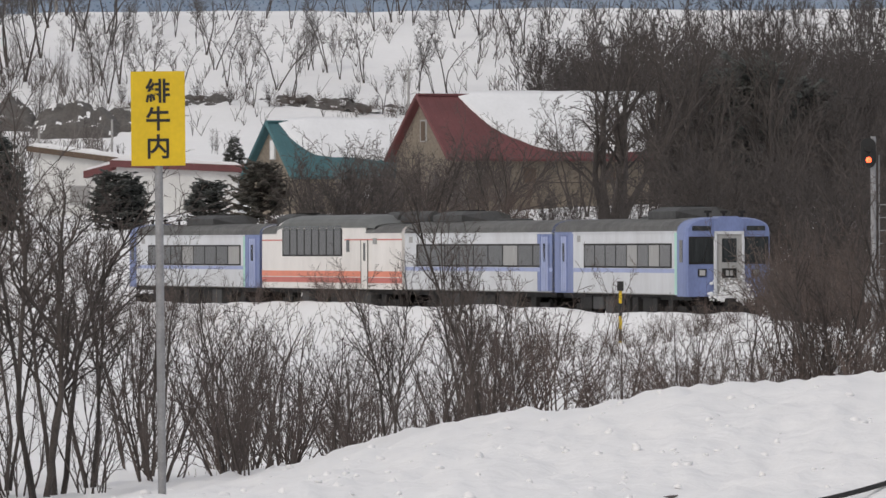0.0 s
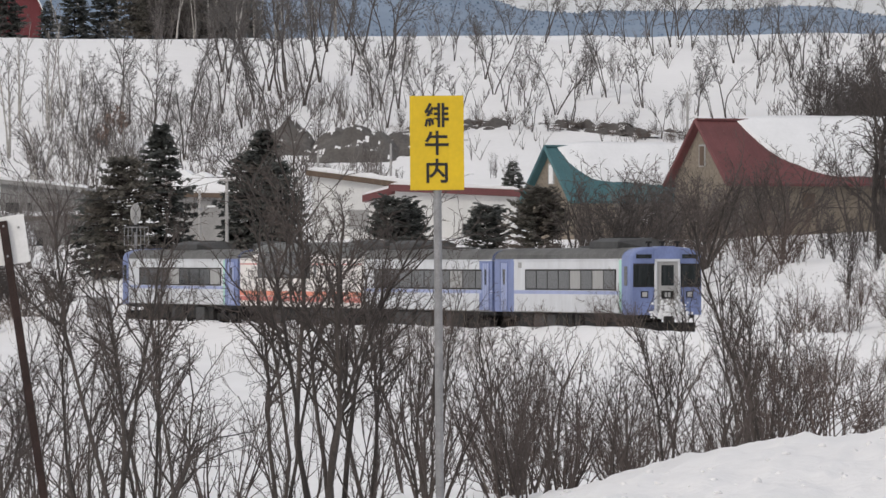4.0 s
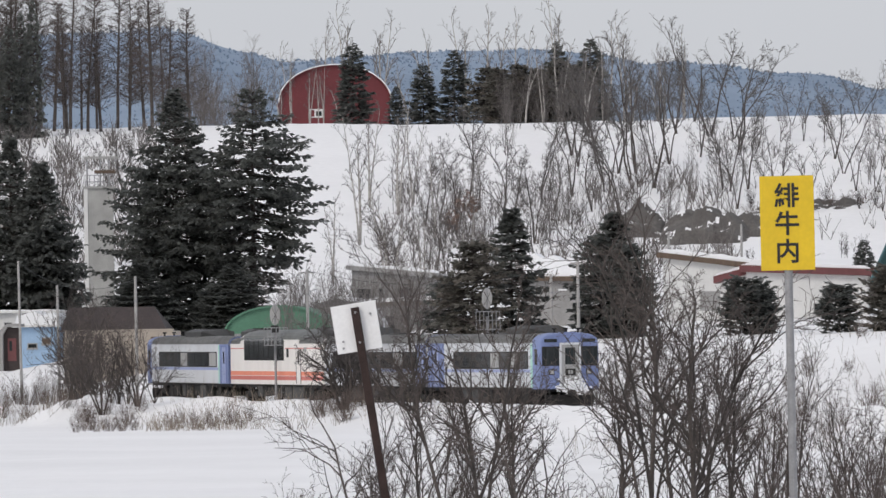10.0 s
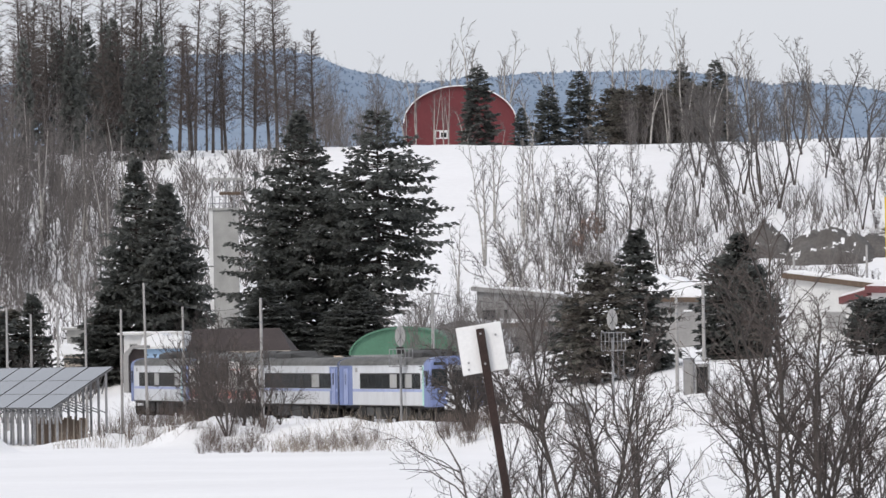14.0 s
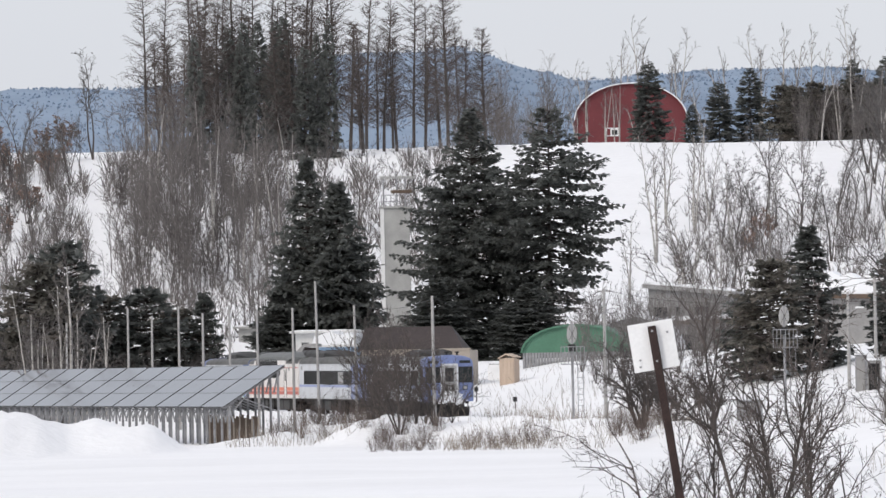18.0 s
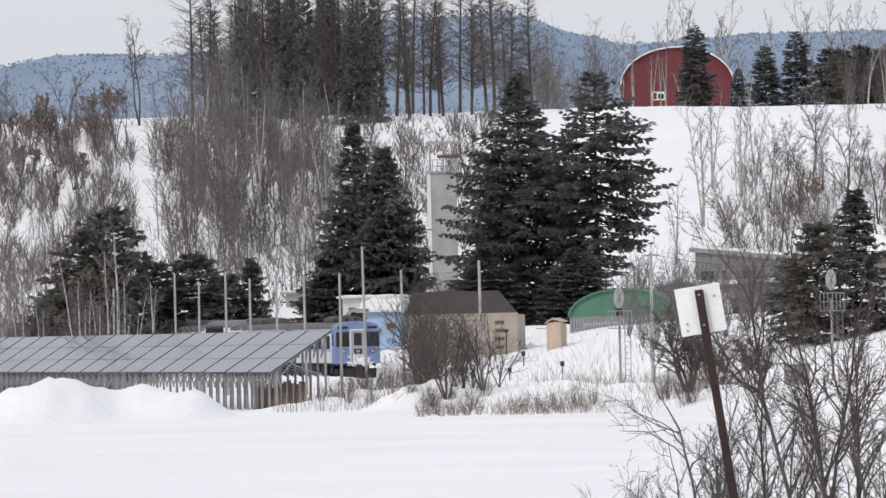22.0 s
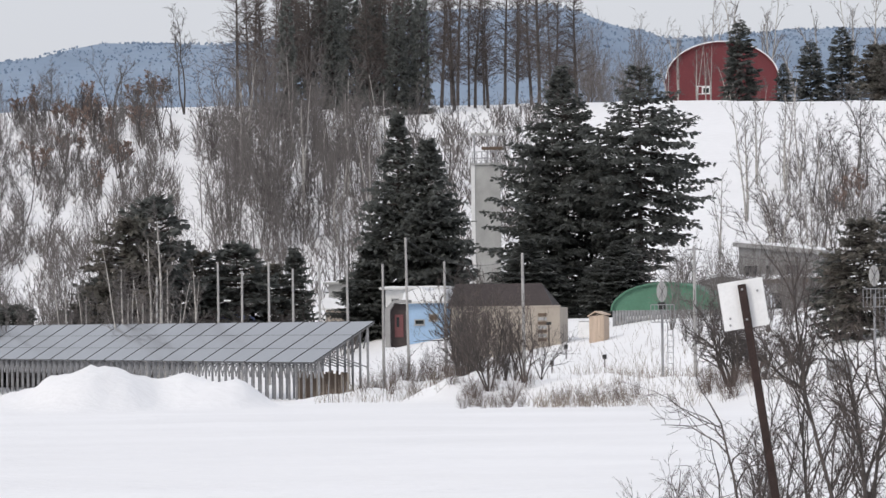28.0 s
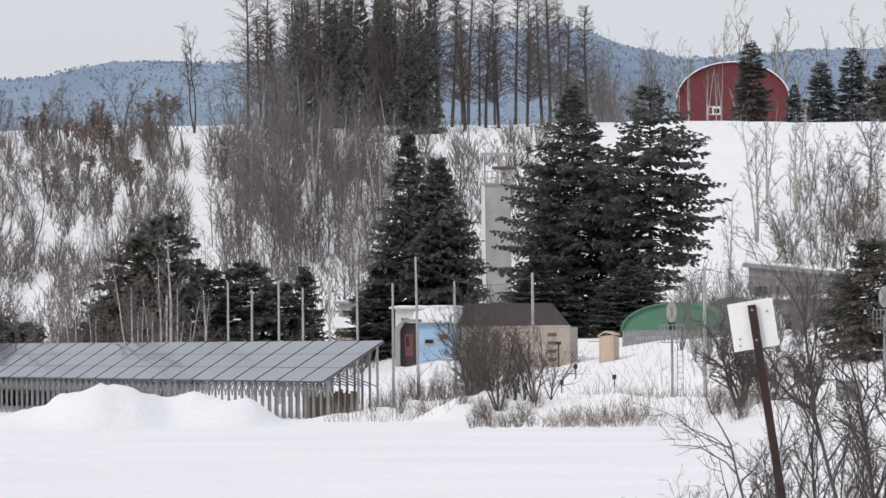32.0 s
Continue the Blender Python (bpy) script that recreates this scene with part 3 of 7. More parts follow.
def conifer(name, label, seed, tall, wide, bottom, shape, mat, dense=1.0, droop=-0.12, whorl=0.42, spray=0.55, group="conifers"):
    """An evergreen: a straight trunk, tiers of boughs, and needle sprays along each bough."""
    rnd = random.Random(seed)
    ob = thing(name, pose(0, 0, 0), label, "tree", group)
    wood, green = [], []
    lean = (rnd.uniform(-0.01, 0.01), rnd.uniform(-0.01, 0.01))
    top = np.array([lean[0] * tall, lean[1] * tall, tall])
    low = np.array([0, 0, -0.4])
    wood.append(([low + (top - low) * k / 8 for k in range(9)], [tall * 0.011 * (1 - k / 8) + 0.02 for k in range(9)]))
    z = bottom * tall
    side_bias = [rnd.uniform(0.65, 1.15) for _ in range(8)]
    while z < tall * 0.985:
        f = (z - bottom * tall) / (tall * (1 - bottom))
        reach = wide * shape(f)
        count = max(3, int((4 + 2.2 * (1 - f)) * dense))
        start = rnd.random() * 6.28
        for c in range(count):
            a = start + 6.283 * (c + rnd.uniform(-0.3, 0.3)) / count
            length = reach * rnd.uniform(0.55, 1.12) * side_bias[int(a / 6.284 * 8) % 8]
            if length < 0.15:
                length = 0.15
            p = low + (top - low) * ((z + rnd.uniform(-0.2, 0.2)) / tall)
            d = unit(np.array([math.cos(a), math.sin(a), droop + 0.55 * f + rnd.uniform(-0.12, 0.12)]))
            n = max(2, int(length / 0.34))
            bough = [p]
            for k in range(n):
                d = unit(d + np.array([rnd.gauss(0, 0.07), rnd.gauss(0, 0.07), 0.035]))
                q = p + d * (length / n)
                bough.append(q)
                side = unit(np.cross(d, np.array([0, 0, 1.0])))
                if k >= n * 0.25:
                    size = 1.35 * spray * (0.5 + 0.6 * (1 - k / n)) * min(1.0, 0.45 + length / 2.2)
                    for s in (-1, 1):
                        for m in range(3):
                            w = unit(side * s * rnd.uniform(0.5, 1.1) + d * rnd.uniform(0.3, 1.0) + np.array([0, 0, rnd.uniform(-0.75, 0.22)]))
                            across = unit(np.cross(w, np.array([rnd.gauss(0, 0.5), rnd.gauss(0, 0.5), 1.0])))
                            green.append((q + d * rnd.uniform(-0.15, 0.1), w, across, size * rnd.uniform(0.6, 1.2), size * rnd.uniform(0.18, 0.36)))
                    green.append((p, unit(d + np.array([0, 0, rnd.uniform(-0.3, 0.25)])), unit(np.cross(d, np.array([rnd.gauss(0, 1), rnd.gauss(0, 1), 0.3]))), size, size * 0.22))
                p = q
            wood.append((bough, [0.03 * (1 - k / n) + 0.008 for k in range(n + 1)]))
        z += whorl * rnd.uniform(0.7, 1.3) * (0.55 + 0.6 * (1 - f))
    me = tubes(wood, 4)
    me.materials.append(BARK)
    t = new("trunk", me)
    t.parent = ob
    me = blades(green)
    me.materials.append(mat)
    c = new("crown", me)
    c.parent = ob
    return ob


def fir(name, label, seed, tall, wide, bottom, outline, mat, whorl, dense, group="big firs"):
    """A big evergreen: tiers of flat, fan-shaped boughs with side twigs, and short needle sprays along every twig."""
    rnd = random.Random(seed)
    ob = thing(name, pose(0, 0, 0), label, "tree", group)
    low, top = np.array([0, 0, -0.5]), np.array([rnd.uniform(-0.15, 0.15), rnd.uniform(-0.15, 0.15), tall])
    wood = [([low + (top - low) * k / 8 for k in range(9)], [tall * 0.0125 * (1 - k / 8) + 0.02 for k in range(9)])]
    green = []

    def needles(p, d, size):
        for _ in range(3):
            w = unit(d + np.array([rnd.gauss(0, 0.45), rnd.gauss(0, 0.45), rnd.uniform(-0.75, 0.3)]))
            green.append((p, w, unit(np.cross(w, np.array([rnd.gauss(0, 0.6), rnd.gauss(0, 0.6), 1.0]))), size * rnd.uniform(0.7, 1.3), size * rnd.uniform(0.24, 0.42)))

    z = bottom * tall
    while z < tall * 0.985:
        f = (z - bottom * tall) / (tall * (1 - bottom))
        reach = wide * lerp_table(f, outline)
        count = max(4, int((5 + 3.0 * (1 - f)) * dense))
        start = rnd.random() * 6.28
        for c in range(count):
            a = start + 6.283 * (c + rnd.uniform(-0.35, 0.35)) / count
            length = max(0.25, reach * (rnd.uniform(0.62, 1.12) if rnd.random() > 0.16 else rnd.uniform(0.3, 0.6)))
            p = low + (top - low) * ((z + rnd.uniform(-0.25, 0.25) + 0.5) / (tall + 0.5))
            d = unit(np.array([math.cos(a), math.sin(a), -0.16 + 0.6 * f * f + rnd.uniform(-0.1, 0.1)]))
            n = max(3, int(length / 0.42))
            bough = [p]
            for k in range(n):
                d = unit(d + np.array([rnd.gauss(0, 0.06), rnd.gauss(0, 0.06), -0.02 if k < n * 0.5 else 0.055]))
                q = p + d * (length / n)
                bough.append(q)
                if k >= n * 0.16:
                    side = unit(np.cross(d, np.array([0, 0, 1.0])))
                    for s in (-1, 1):
                        arm = (0.16 + 0.3 * (1 - k / n)) * min(length, 3.6) * rnd.uniform(0.6, 1.1)
                        w = unit(side * s + d * rnd.uniform(0.55, 1.0) + np.array([0, 0, rnd.uniform(-0.32, 0.06)]))
                        m = max(1, int(arm / 0.27))
                        for j in range(m):
                            needles(q + w * arm * (j + rnd.random()) / m + np.array([0, 0, -0.07 * j]), w, 0.4)
                    needles(q, d, 0.38)
                p = q
            wood.append((bough, [0.045 * (1 - k / n) + 0.01 for k in range(n + 1)]))
        z += whorl * rnd.uniform(0.75, 1.3) * (0.62 + 0.5 * (1 - f))
    me = tubes(wood, 4)
    me.materials.append(BARK)
    new("trunk", me).parent = ob
    me = blades(green)
    me.materials.append(mat)
    new("crown", me).parent = ob
    return ob


PLACED = set()


def put(ob, place, turn=0.0, scale=1.0, tall=None):
    """A tree of a kind, standing at a place: the first time the one that was built, then copies of it."""
    m = pose(place[0], place[1], place[2], 0, 0, turn)
    if ob.name in PLACED:
        ob = copy_thing(ob, m)
    else:
        PLACED.add(ob.name)
        ob.matrix_basis = m
    ob.scale = (scale, scale, scale if tall is None else tall)
    return ob


def cone(f):
    return (1 - f) ** 0.62


def dome(f):
    return math.sqrt(max(0.0, 1 - f ** 1.7)) * min(1.0, 0.6 + 2.0 * f)

# ---------------------------------------------------------------- the train
CAR = 21.3
HALF = 10.45
GONE = [(0, 2.75), (1, 15.45), (2.5, 33.8), (5, 65.0), (6, 78.0), (7.5, 96.3), (9, 113.2), (10, 125.2), (11, 138.0), (13, 160.0), (15.5, 189.3), (16.5, 200.8),
        (18, 215.5), (20, 237.5), (21, 250.0), (24, 287.0), (25.5, 307.0), (32, 393.0)]
CARS = []


def shell(y0, y1, roof=3.70, eave=3.22, width=1.45, bottom=1.1, steps=9):
    """The closed body of a coach between two ends: straight sides, a rounded roof edge, a flat crown."""
    outline = [(-width, bottom), (-width, eave)]
    for k in range(1, steps):
        a = math.pi * k / steps
        outline.append((-width * math.copysign(abs(math.cos(a)) ** 0.55, math.cos(a)), eave + (roof - eave) * math.sin(a) ** 0.8))
    outline += [(width, eave), (width, bottom)]
    return prism(outline, y0, y1)


def band(name, span, mat, parent, label=""):
    """A flat band on each flank: from, to along the car, low, high, how far proud, half width."""
    y0, y1, z0, z1, proud, width = (*span, 0.012, 1.45)[:6] if len(span) == 4 else (*span, 1.45)[:6]
    for s in (-1, 1):
        x0, x1 = sorted((s * (width - 0.02), s * (width + proud)))
        part(name, boxes((x0, x1, y0, y1, z0, z1)), mat, parent, label)


def bogie(parent, y):
    b = part("bogie", boxes((-1.05, -0.9, y - 1.7, y + 1.7, 0.42, 0.72), (0.9, 1.05, y - 1.7, y + 1.7, 0.42, 0.72), (-0.9, 0.9, y - 0.3, y + 0.3, 0.45, 0.75),
                            (-1.2, -0.98, y - 0.35, y + 0.35, 0.55, 1.0), (0.98, 1.2, y - 0.35, y + 0.35, 0.55, 1.0), bevel=0.03), UNDER, parent)
    for dy in (-1.05, 1.05):
        for s in (-1, 1):
            part("wheel", rods(((s * 0.70, y + dy, 0.43), (s * 0.84, y + dy, 0.43), 0.43), ((s * 0.84, y + dy, 0.43), (s * 1.1, y + dy, 0.43), 0.13), sides=18), UNDER, b)


def underframe(parent, seed):
    rnd = random.Random(seed)
    part("underframe", boxes((-1.2, 1.2, -HALF + 0.3, HALF - 0.3, 0.92, 1.12)), UNDER, parent)
    y = -5.4
    while y < 5.2:
        w = rnd.uniform(0.6, 1.7)
        for s in (-1, 1):
            x0, x1 = sorted((s * 0.75, s * rnd.uniform(1.22, 1.33)))
            part("equipment_box", boxes((x0, x1, y, y + w, rnd.uniform(0.3, 0.55), 1.0), bevel=0.03), rnd.choice((UNDER, UNDER, UNIT_DARK)), parent)
        y += w + rnd.uniform(0.1, 0.5)
    bogie(parent, -7.0)
    bogie(parent, 7.0)


def roof_unit(parent, y, length=3.2, high=0.42, mat=None):
    """A low domed cooling unit with sloping ends and a fan grille."""
    bm = prism([(-0.95, 3.55), (-0.95, 3.75 + high * 0.5), (-0.6, 3.72 + high), (0.6, 3.72 + high), (0.95, 3.75 + high * 0.5), (0.95, 3.55)], y - length / 2, y + length / 2)
    for v in bm.verts:
        if v.co.z > 3.7 + high * 0.9:
            v.co.y = y + (v.co.y - y) * 0.72
    unit = part("roof_unit", bm, mat or UNIT_DARK, parent)
    part("fan_grille", rods(((0, y - 0.5, 3.70 + high), (0, y - 0.5, 3.76 + high), 0.42), ((0, y + 0.5, 3.70 + high), (0, y + 0.5, 3.76 + high), 0.42), sides=16), UNDER, unit)
    return unit


def windows(parent, y0, y1, z0=2.06, z1=2.78, panes=8, curtain=(), width=1.45):
    """A flush ribbon of windows on both flanks: a dark frame and separate panes, some with drawn curtains."""
    band("window_frame", (y0 - 0.12, y1 + 0.12, z0 - 0.06, z1 + 0.06, 0.010, width), UNDER, parent)
    step = (y1 - y0) / panes
    for i in range(panes):
        a, b = y0 + i * step + 0.07, y0 + (i + 1) * step - 0.07
        for s in (-1, 1):
            x0, x1 = sorted((s * (width + 0.004), s * (width + 0.018)))
            part("window_pane", boxes((x0, x1, a, b, z0, z1)), CURTAIN if i in curtain else GLASS, parent)


def vestibule(parent, y0, y1):
    """A blue end with a recessed, ribbed door."""
    part("end_panel", shell(y0, y1, 3.705, 3.225, 1.457, 1.095), TRAIN_BLUE, parent, "blue painted coach end")
    mid = (y0 + y1) / 2
    for s in (-1, 1):
        x0, x1 = sorted((s * 1.45, s * 1.477))
        part("door_leaf", boxes((x0, x1, mid - 0.45, mid + 0.45, 1.15, 3.1)), TRAIN_LILAC, parent)
        for dy in (-0.56, -0.16, 0.16, 0.56):
            part("door_rib", boxes((x0, x1 + 0.012, mid + dy - 0.03, mid + dy + 0.03, 1.15, 3.15)), TRAIN_BLUE, parent)
        part("door_window", boxes((x0, x1 + 0.01, mid - 0.2, mid + 0.2, 2.2, 2.85)), GLASS, parent)


def cab(parent, end):
    """A flat blue driving end with a gangway door between two windscreens; end: -1 rear, 1 front."""
    rings = []
    bm = bmesh.new()
    n = 12
    for back, wide, high in ((1.35, 1.0, 1.0), (0.45, 1.0, 1.0), (0.16, 0.985, 0.97), (0.0, 0.95, 0.90)):
        y = end * (HALF - back)
        w, roof, eave = 1.468 * wide, 3.2 + 0.52 * high, 3.2
        ring = [(-w, 1.05), (-w, eave)]
        for k in range(1, n):
            a = math.pi * k / n
            ring.append((-w * math.copysign(abs(math.cos(a)) ** 0.55, math.cos(a)), eave + (roof - eave) * math.sin(a) ** 0.8))
        ring += [(w, eave), (w, 1.05)]
        rings.append([bm.verts.new((x, y, z)) for x, z in ring])
    for a, b in zip(rings, rings[1:]):
        for k in range(len(a)):
            j = (k + 1) % len(a)
            bm.faces.new((a[k], a[j], b[j], b[k]))
    bm.faces.new(rings[-1])
    bmesh.ops.recalc_face_normals(bm, faces=bm.faces)
    c = part("cab", bm, TRAIN_BLUE, parent, "blue painted driving end")
    f = end * HALF

    def on_face(x0, x1, z0, z1, proud):
        a, b = sorted((f - end * 0.03, f + end * proud))
        return boxes((x0, x1, a, b, z0, z1))

    part("roof_fairing", prism([(-0.55, 3.2), (-0.5, 3.62), (-0.3, 3.74), (0.3, 3.74), (0.5, 3.62), (0.55, 3.2)], *sorted((f + end * 0.04, f - end * 0.9))), TRAIN_BLUE, c)
    for s in (-1, 1):
        x0, x1 = sorted((s * 0.5, s * 1.33))
        part("windscreen_frame", on_face(x0 - 0.04, x1 + 0.04, 2.14, 3.06, 0.018), UNDER, c)
        screen = part("windscreen", on_face(x0, x1, 2.2, 3.0, 0.03), GLASS, c)
        part("wiper", rods(((s * 0.9, f + end * 0.05, 2.2), (s * 0.75, f + end * 0.05, 2.75), 0.012)), BLACK, screen)
        part("quarter_light", on_face(min(s * 0.62, s * 1.25), max(s * 0.62, s * 1.25), 3.26, 3.42, 0.015), GLASS, c)
        side0, side1 = sorted((s * 1.45, s * 1.48))
        part("cab_side_window", boxes((side0, side1, *sorted((f - end * 0.5, f - end * 0.95)), 2.2, 2.95)), GLASS, c)
        x0, x1 = sorted((s * 0.78, s * 1.06))
        lamp = part("lamp_housing", on_face(x0, x1, 1.72, 1.98, 0.05), UNDER, c)
        part("lamp", on_face(x0 + 0.04, x1 - 0.04, 1.76, 1.94, 0.065), HEAD_WHITE, lamp)
        part("end_rail", rods(((s * 0.5, f + end * 0.07, 1.3), (s * 0.5, f + end * 0.07, 3.0), 0.035)), TRAIN_WHITE, c)
        part("step_bracket", rods(((s * 1.05, f, 1.05), (s * 1.05, f + end * 0.25, 0.55), 0.03), ((s * 0.6, f, 1.05), (s * 0.6, f + end * 0.25, 0.55), 0.03),
                                  ((s * 1.05, f + end * 0.25, 0.56), (s * 0.6, f + end * 0.25, 0.56), 0.03)), UNDER, c)
    door = part("gangway_door", on_face(-0.43, 0.43, 1.12, 3.14, 0.07), CURTAIN, c, "dirty grey gangway door")
    part("door_surround", boxes((-0.5, -0.43, *sorted((f, f + end * 0.12)), 1.1, 3.2), (0.43, 0.5, *sorted((f, f + end * 0.12)), 1.1, 3.2),
                                (-0.5, 0.5, *sorted((f, f + end * 0.12)), 3.14, 3.24)), TRAIN_WHITE, c)
    part("door_window", on_face(-0.25, 0.25, 2.2, 3.0, 0.09), GLASS, door)
    part("number_plate_frame", on_face(-0.25, 0.25, 1.68, 2.0, 0.09), UNDER, door)
    for k in (-0.12, 0.02):
        part("number_bar", on_face(k, k + 0.1, 1.75, 1.93, 0.1), CURTAIN, door)
    rnd = random.Random(7)
    bm = bmesh.new()
    for _ in range(320):
        x, z = rnd.gauss(0.12, 0.34), 0.92 + abs(rnd.gauss(0, 0.3))
        r = rnd.triangular(0.015, 0.09, 0.03)
        bmesh.ops.create_icosphere(bm, subdivisions=1, radius=r, matrix=Matrix.Translation((max(-1.1, min(1.1, x)), f + end * 0.08, z))
                                   @ Matrix.Diagonal((rnd.uniform(0.7, 1.8), 0.25, rnd.uniform(0.5, 1.5), 1)))
    tagged(part("packed_snow", bm, ROOF_SNOW, c, "snow packed on the driving end", smooth=True), kind="stuff")
    part("coupler", boxes((-0.16, 0.16, *sorted((f, f + end * 0.45)), 0.72, 1.0), bevel=0.04), UNDER, c)
    part("snow_plough", prism([(-1.15, 0.15), (1.15, 0.15), (1.2, 0.75), (-1.2, 0.75)], *sorted((f - end * 0.1, f - end * 0.25))), UNDER, c)
    for x in (-0.55, 0.0, 0.62):
        part("roof_horn", rods(((x, f - end * 0.7, 3.6), (x, f - end * 0.7, 3.92), 0.05), ((x - 0.12, f - end * 0.7, 3.9), (x + 0.12, f - end * 0.7, 3.9), 0.04)), UNDER, c)


def flank_colours(parent, y0, y1):
    band("blue_stripe", (y0, y1, 1.84, 1.98, 0.008), TRAIN_LILAC, parent, "pale blue waist stripe")
    band("gutter", (y0, y1, 3.2, 3.25, 0.03), TRAIN_WHITE, parent)
    band("sill_seam", (y0, y1, 1.1, 1.13, 0.02), CURTAIN, parent)


def roof_skin(parent, y0, y1, roof=3.71, eave=3.26):
    bm = bmesh.new()
    n = 10
    rows = []
    for y in (y0, y1):
        rows.append([bm.verts.new((-1.455 * math.copysign(abs(math.cos(math.pi * k / n)) ** 0.55, math.cos(math.pi * k / n)), y,
                                   eave + (roof - eave) * max(0, math.sin(math.pi * k / n)) ** 0.8)) for k in range(n + 1)])
    for k in range(n):
        bm.faces.new((rows[0][k], rows[0][k + 1], rows[1][k + 1], rows[1][k]))
    bmesh.ops.solidify(bm, geom=bm.faces[:], thickness=-0.02)
    bmesh.ops.recalc_face_normals(bm, faces=bm.faces)
    return part("roof", bm, ROOF_GREY, parent, "weathered grey roof")


def blue_white_car(index, rear_cab=False, front_cab=False, rear_blue=0.0, front_blue=0.0, curtain=(), panes=8, units=(-4.2, 3.6)):
    car = thing("train_car", pose(0, 0, 0), "white railway coach with blue ends and grey roof", "train car", "cars of the train")
    part("body", shell(-HALF + (1.2 if rear_cab else 0), HALF - (1.2 if front_cab else 0)), TRAIN_WHITE, car, "off-white coach body with grime")
    roof_skin(car, -HALF + (1.3 if rear_cab else 0.02), HALF - (1.3 if front_cab else 0.02))
    y0, y1 = -HALF, HALF
    if rear_cab:
        cab(car, -1)
        band("green_edge", (-HALF + 1.35, -HALF + 1.75, 1.12, 3.2, 0.010), TRAIN_GREEN, car, "mint green edge stripe")
        y0 = -HALF + 1.8
    elif rear_blue:
        vestibule(car, -HALF, -HALF + rear_blue)
        band("green_edge", (-HALF + rear_blue, -HALF + rear_blue + 0.3, 1.12, 3.2, 0.010), TRAIN_GREEN, car, "mint green edge stripe")
        y0 = -HALF + rear_blue + 0.3
    if front_cab:
        cab(car, 1)
        y1 = HALF - 1.5
    elif front_blue:
        vestibule(car, HALF - front_blue, HALF)
        y1 = HALF - front_blue
    flank_colours(car, y0, y1)
    w0, w1 = y0 + 0.5, y1 - 1.9
    windows(car, w0, w1, panes=panes, curtain=curtain)
    for s in (-1, 1):
        a, b = sorted((s * 1.44, s * 1.465))
        part("destination_plate", boxes((a, b, y1 - 1.2, y1 - 0.7, 2.9, 3.12)), CURTAIN, car)
    for u in units:
        roof_unit(car, u, 4.2, 0.36)
    part("roof_duct", boxes((-0.45, 0.45, -1.2, 0.8, 3.62, 3.78), bevel=0.06), UNIT_DARK, car)
    underframe(car, index)
    part("gangway_bellows", boxes((-0.5, 0.5, HALF, HALF + 0.4, 1.2, 3.2)), BLACK, car)
    CARS.append(car)


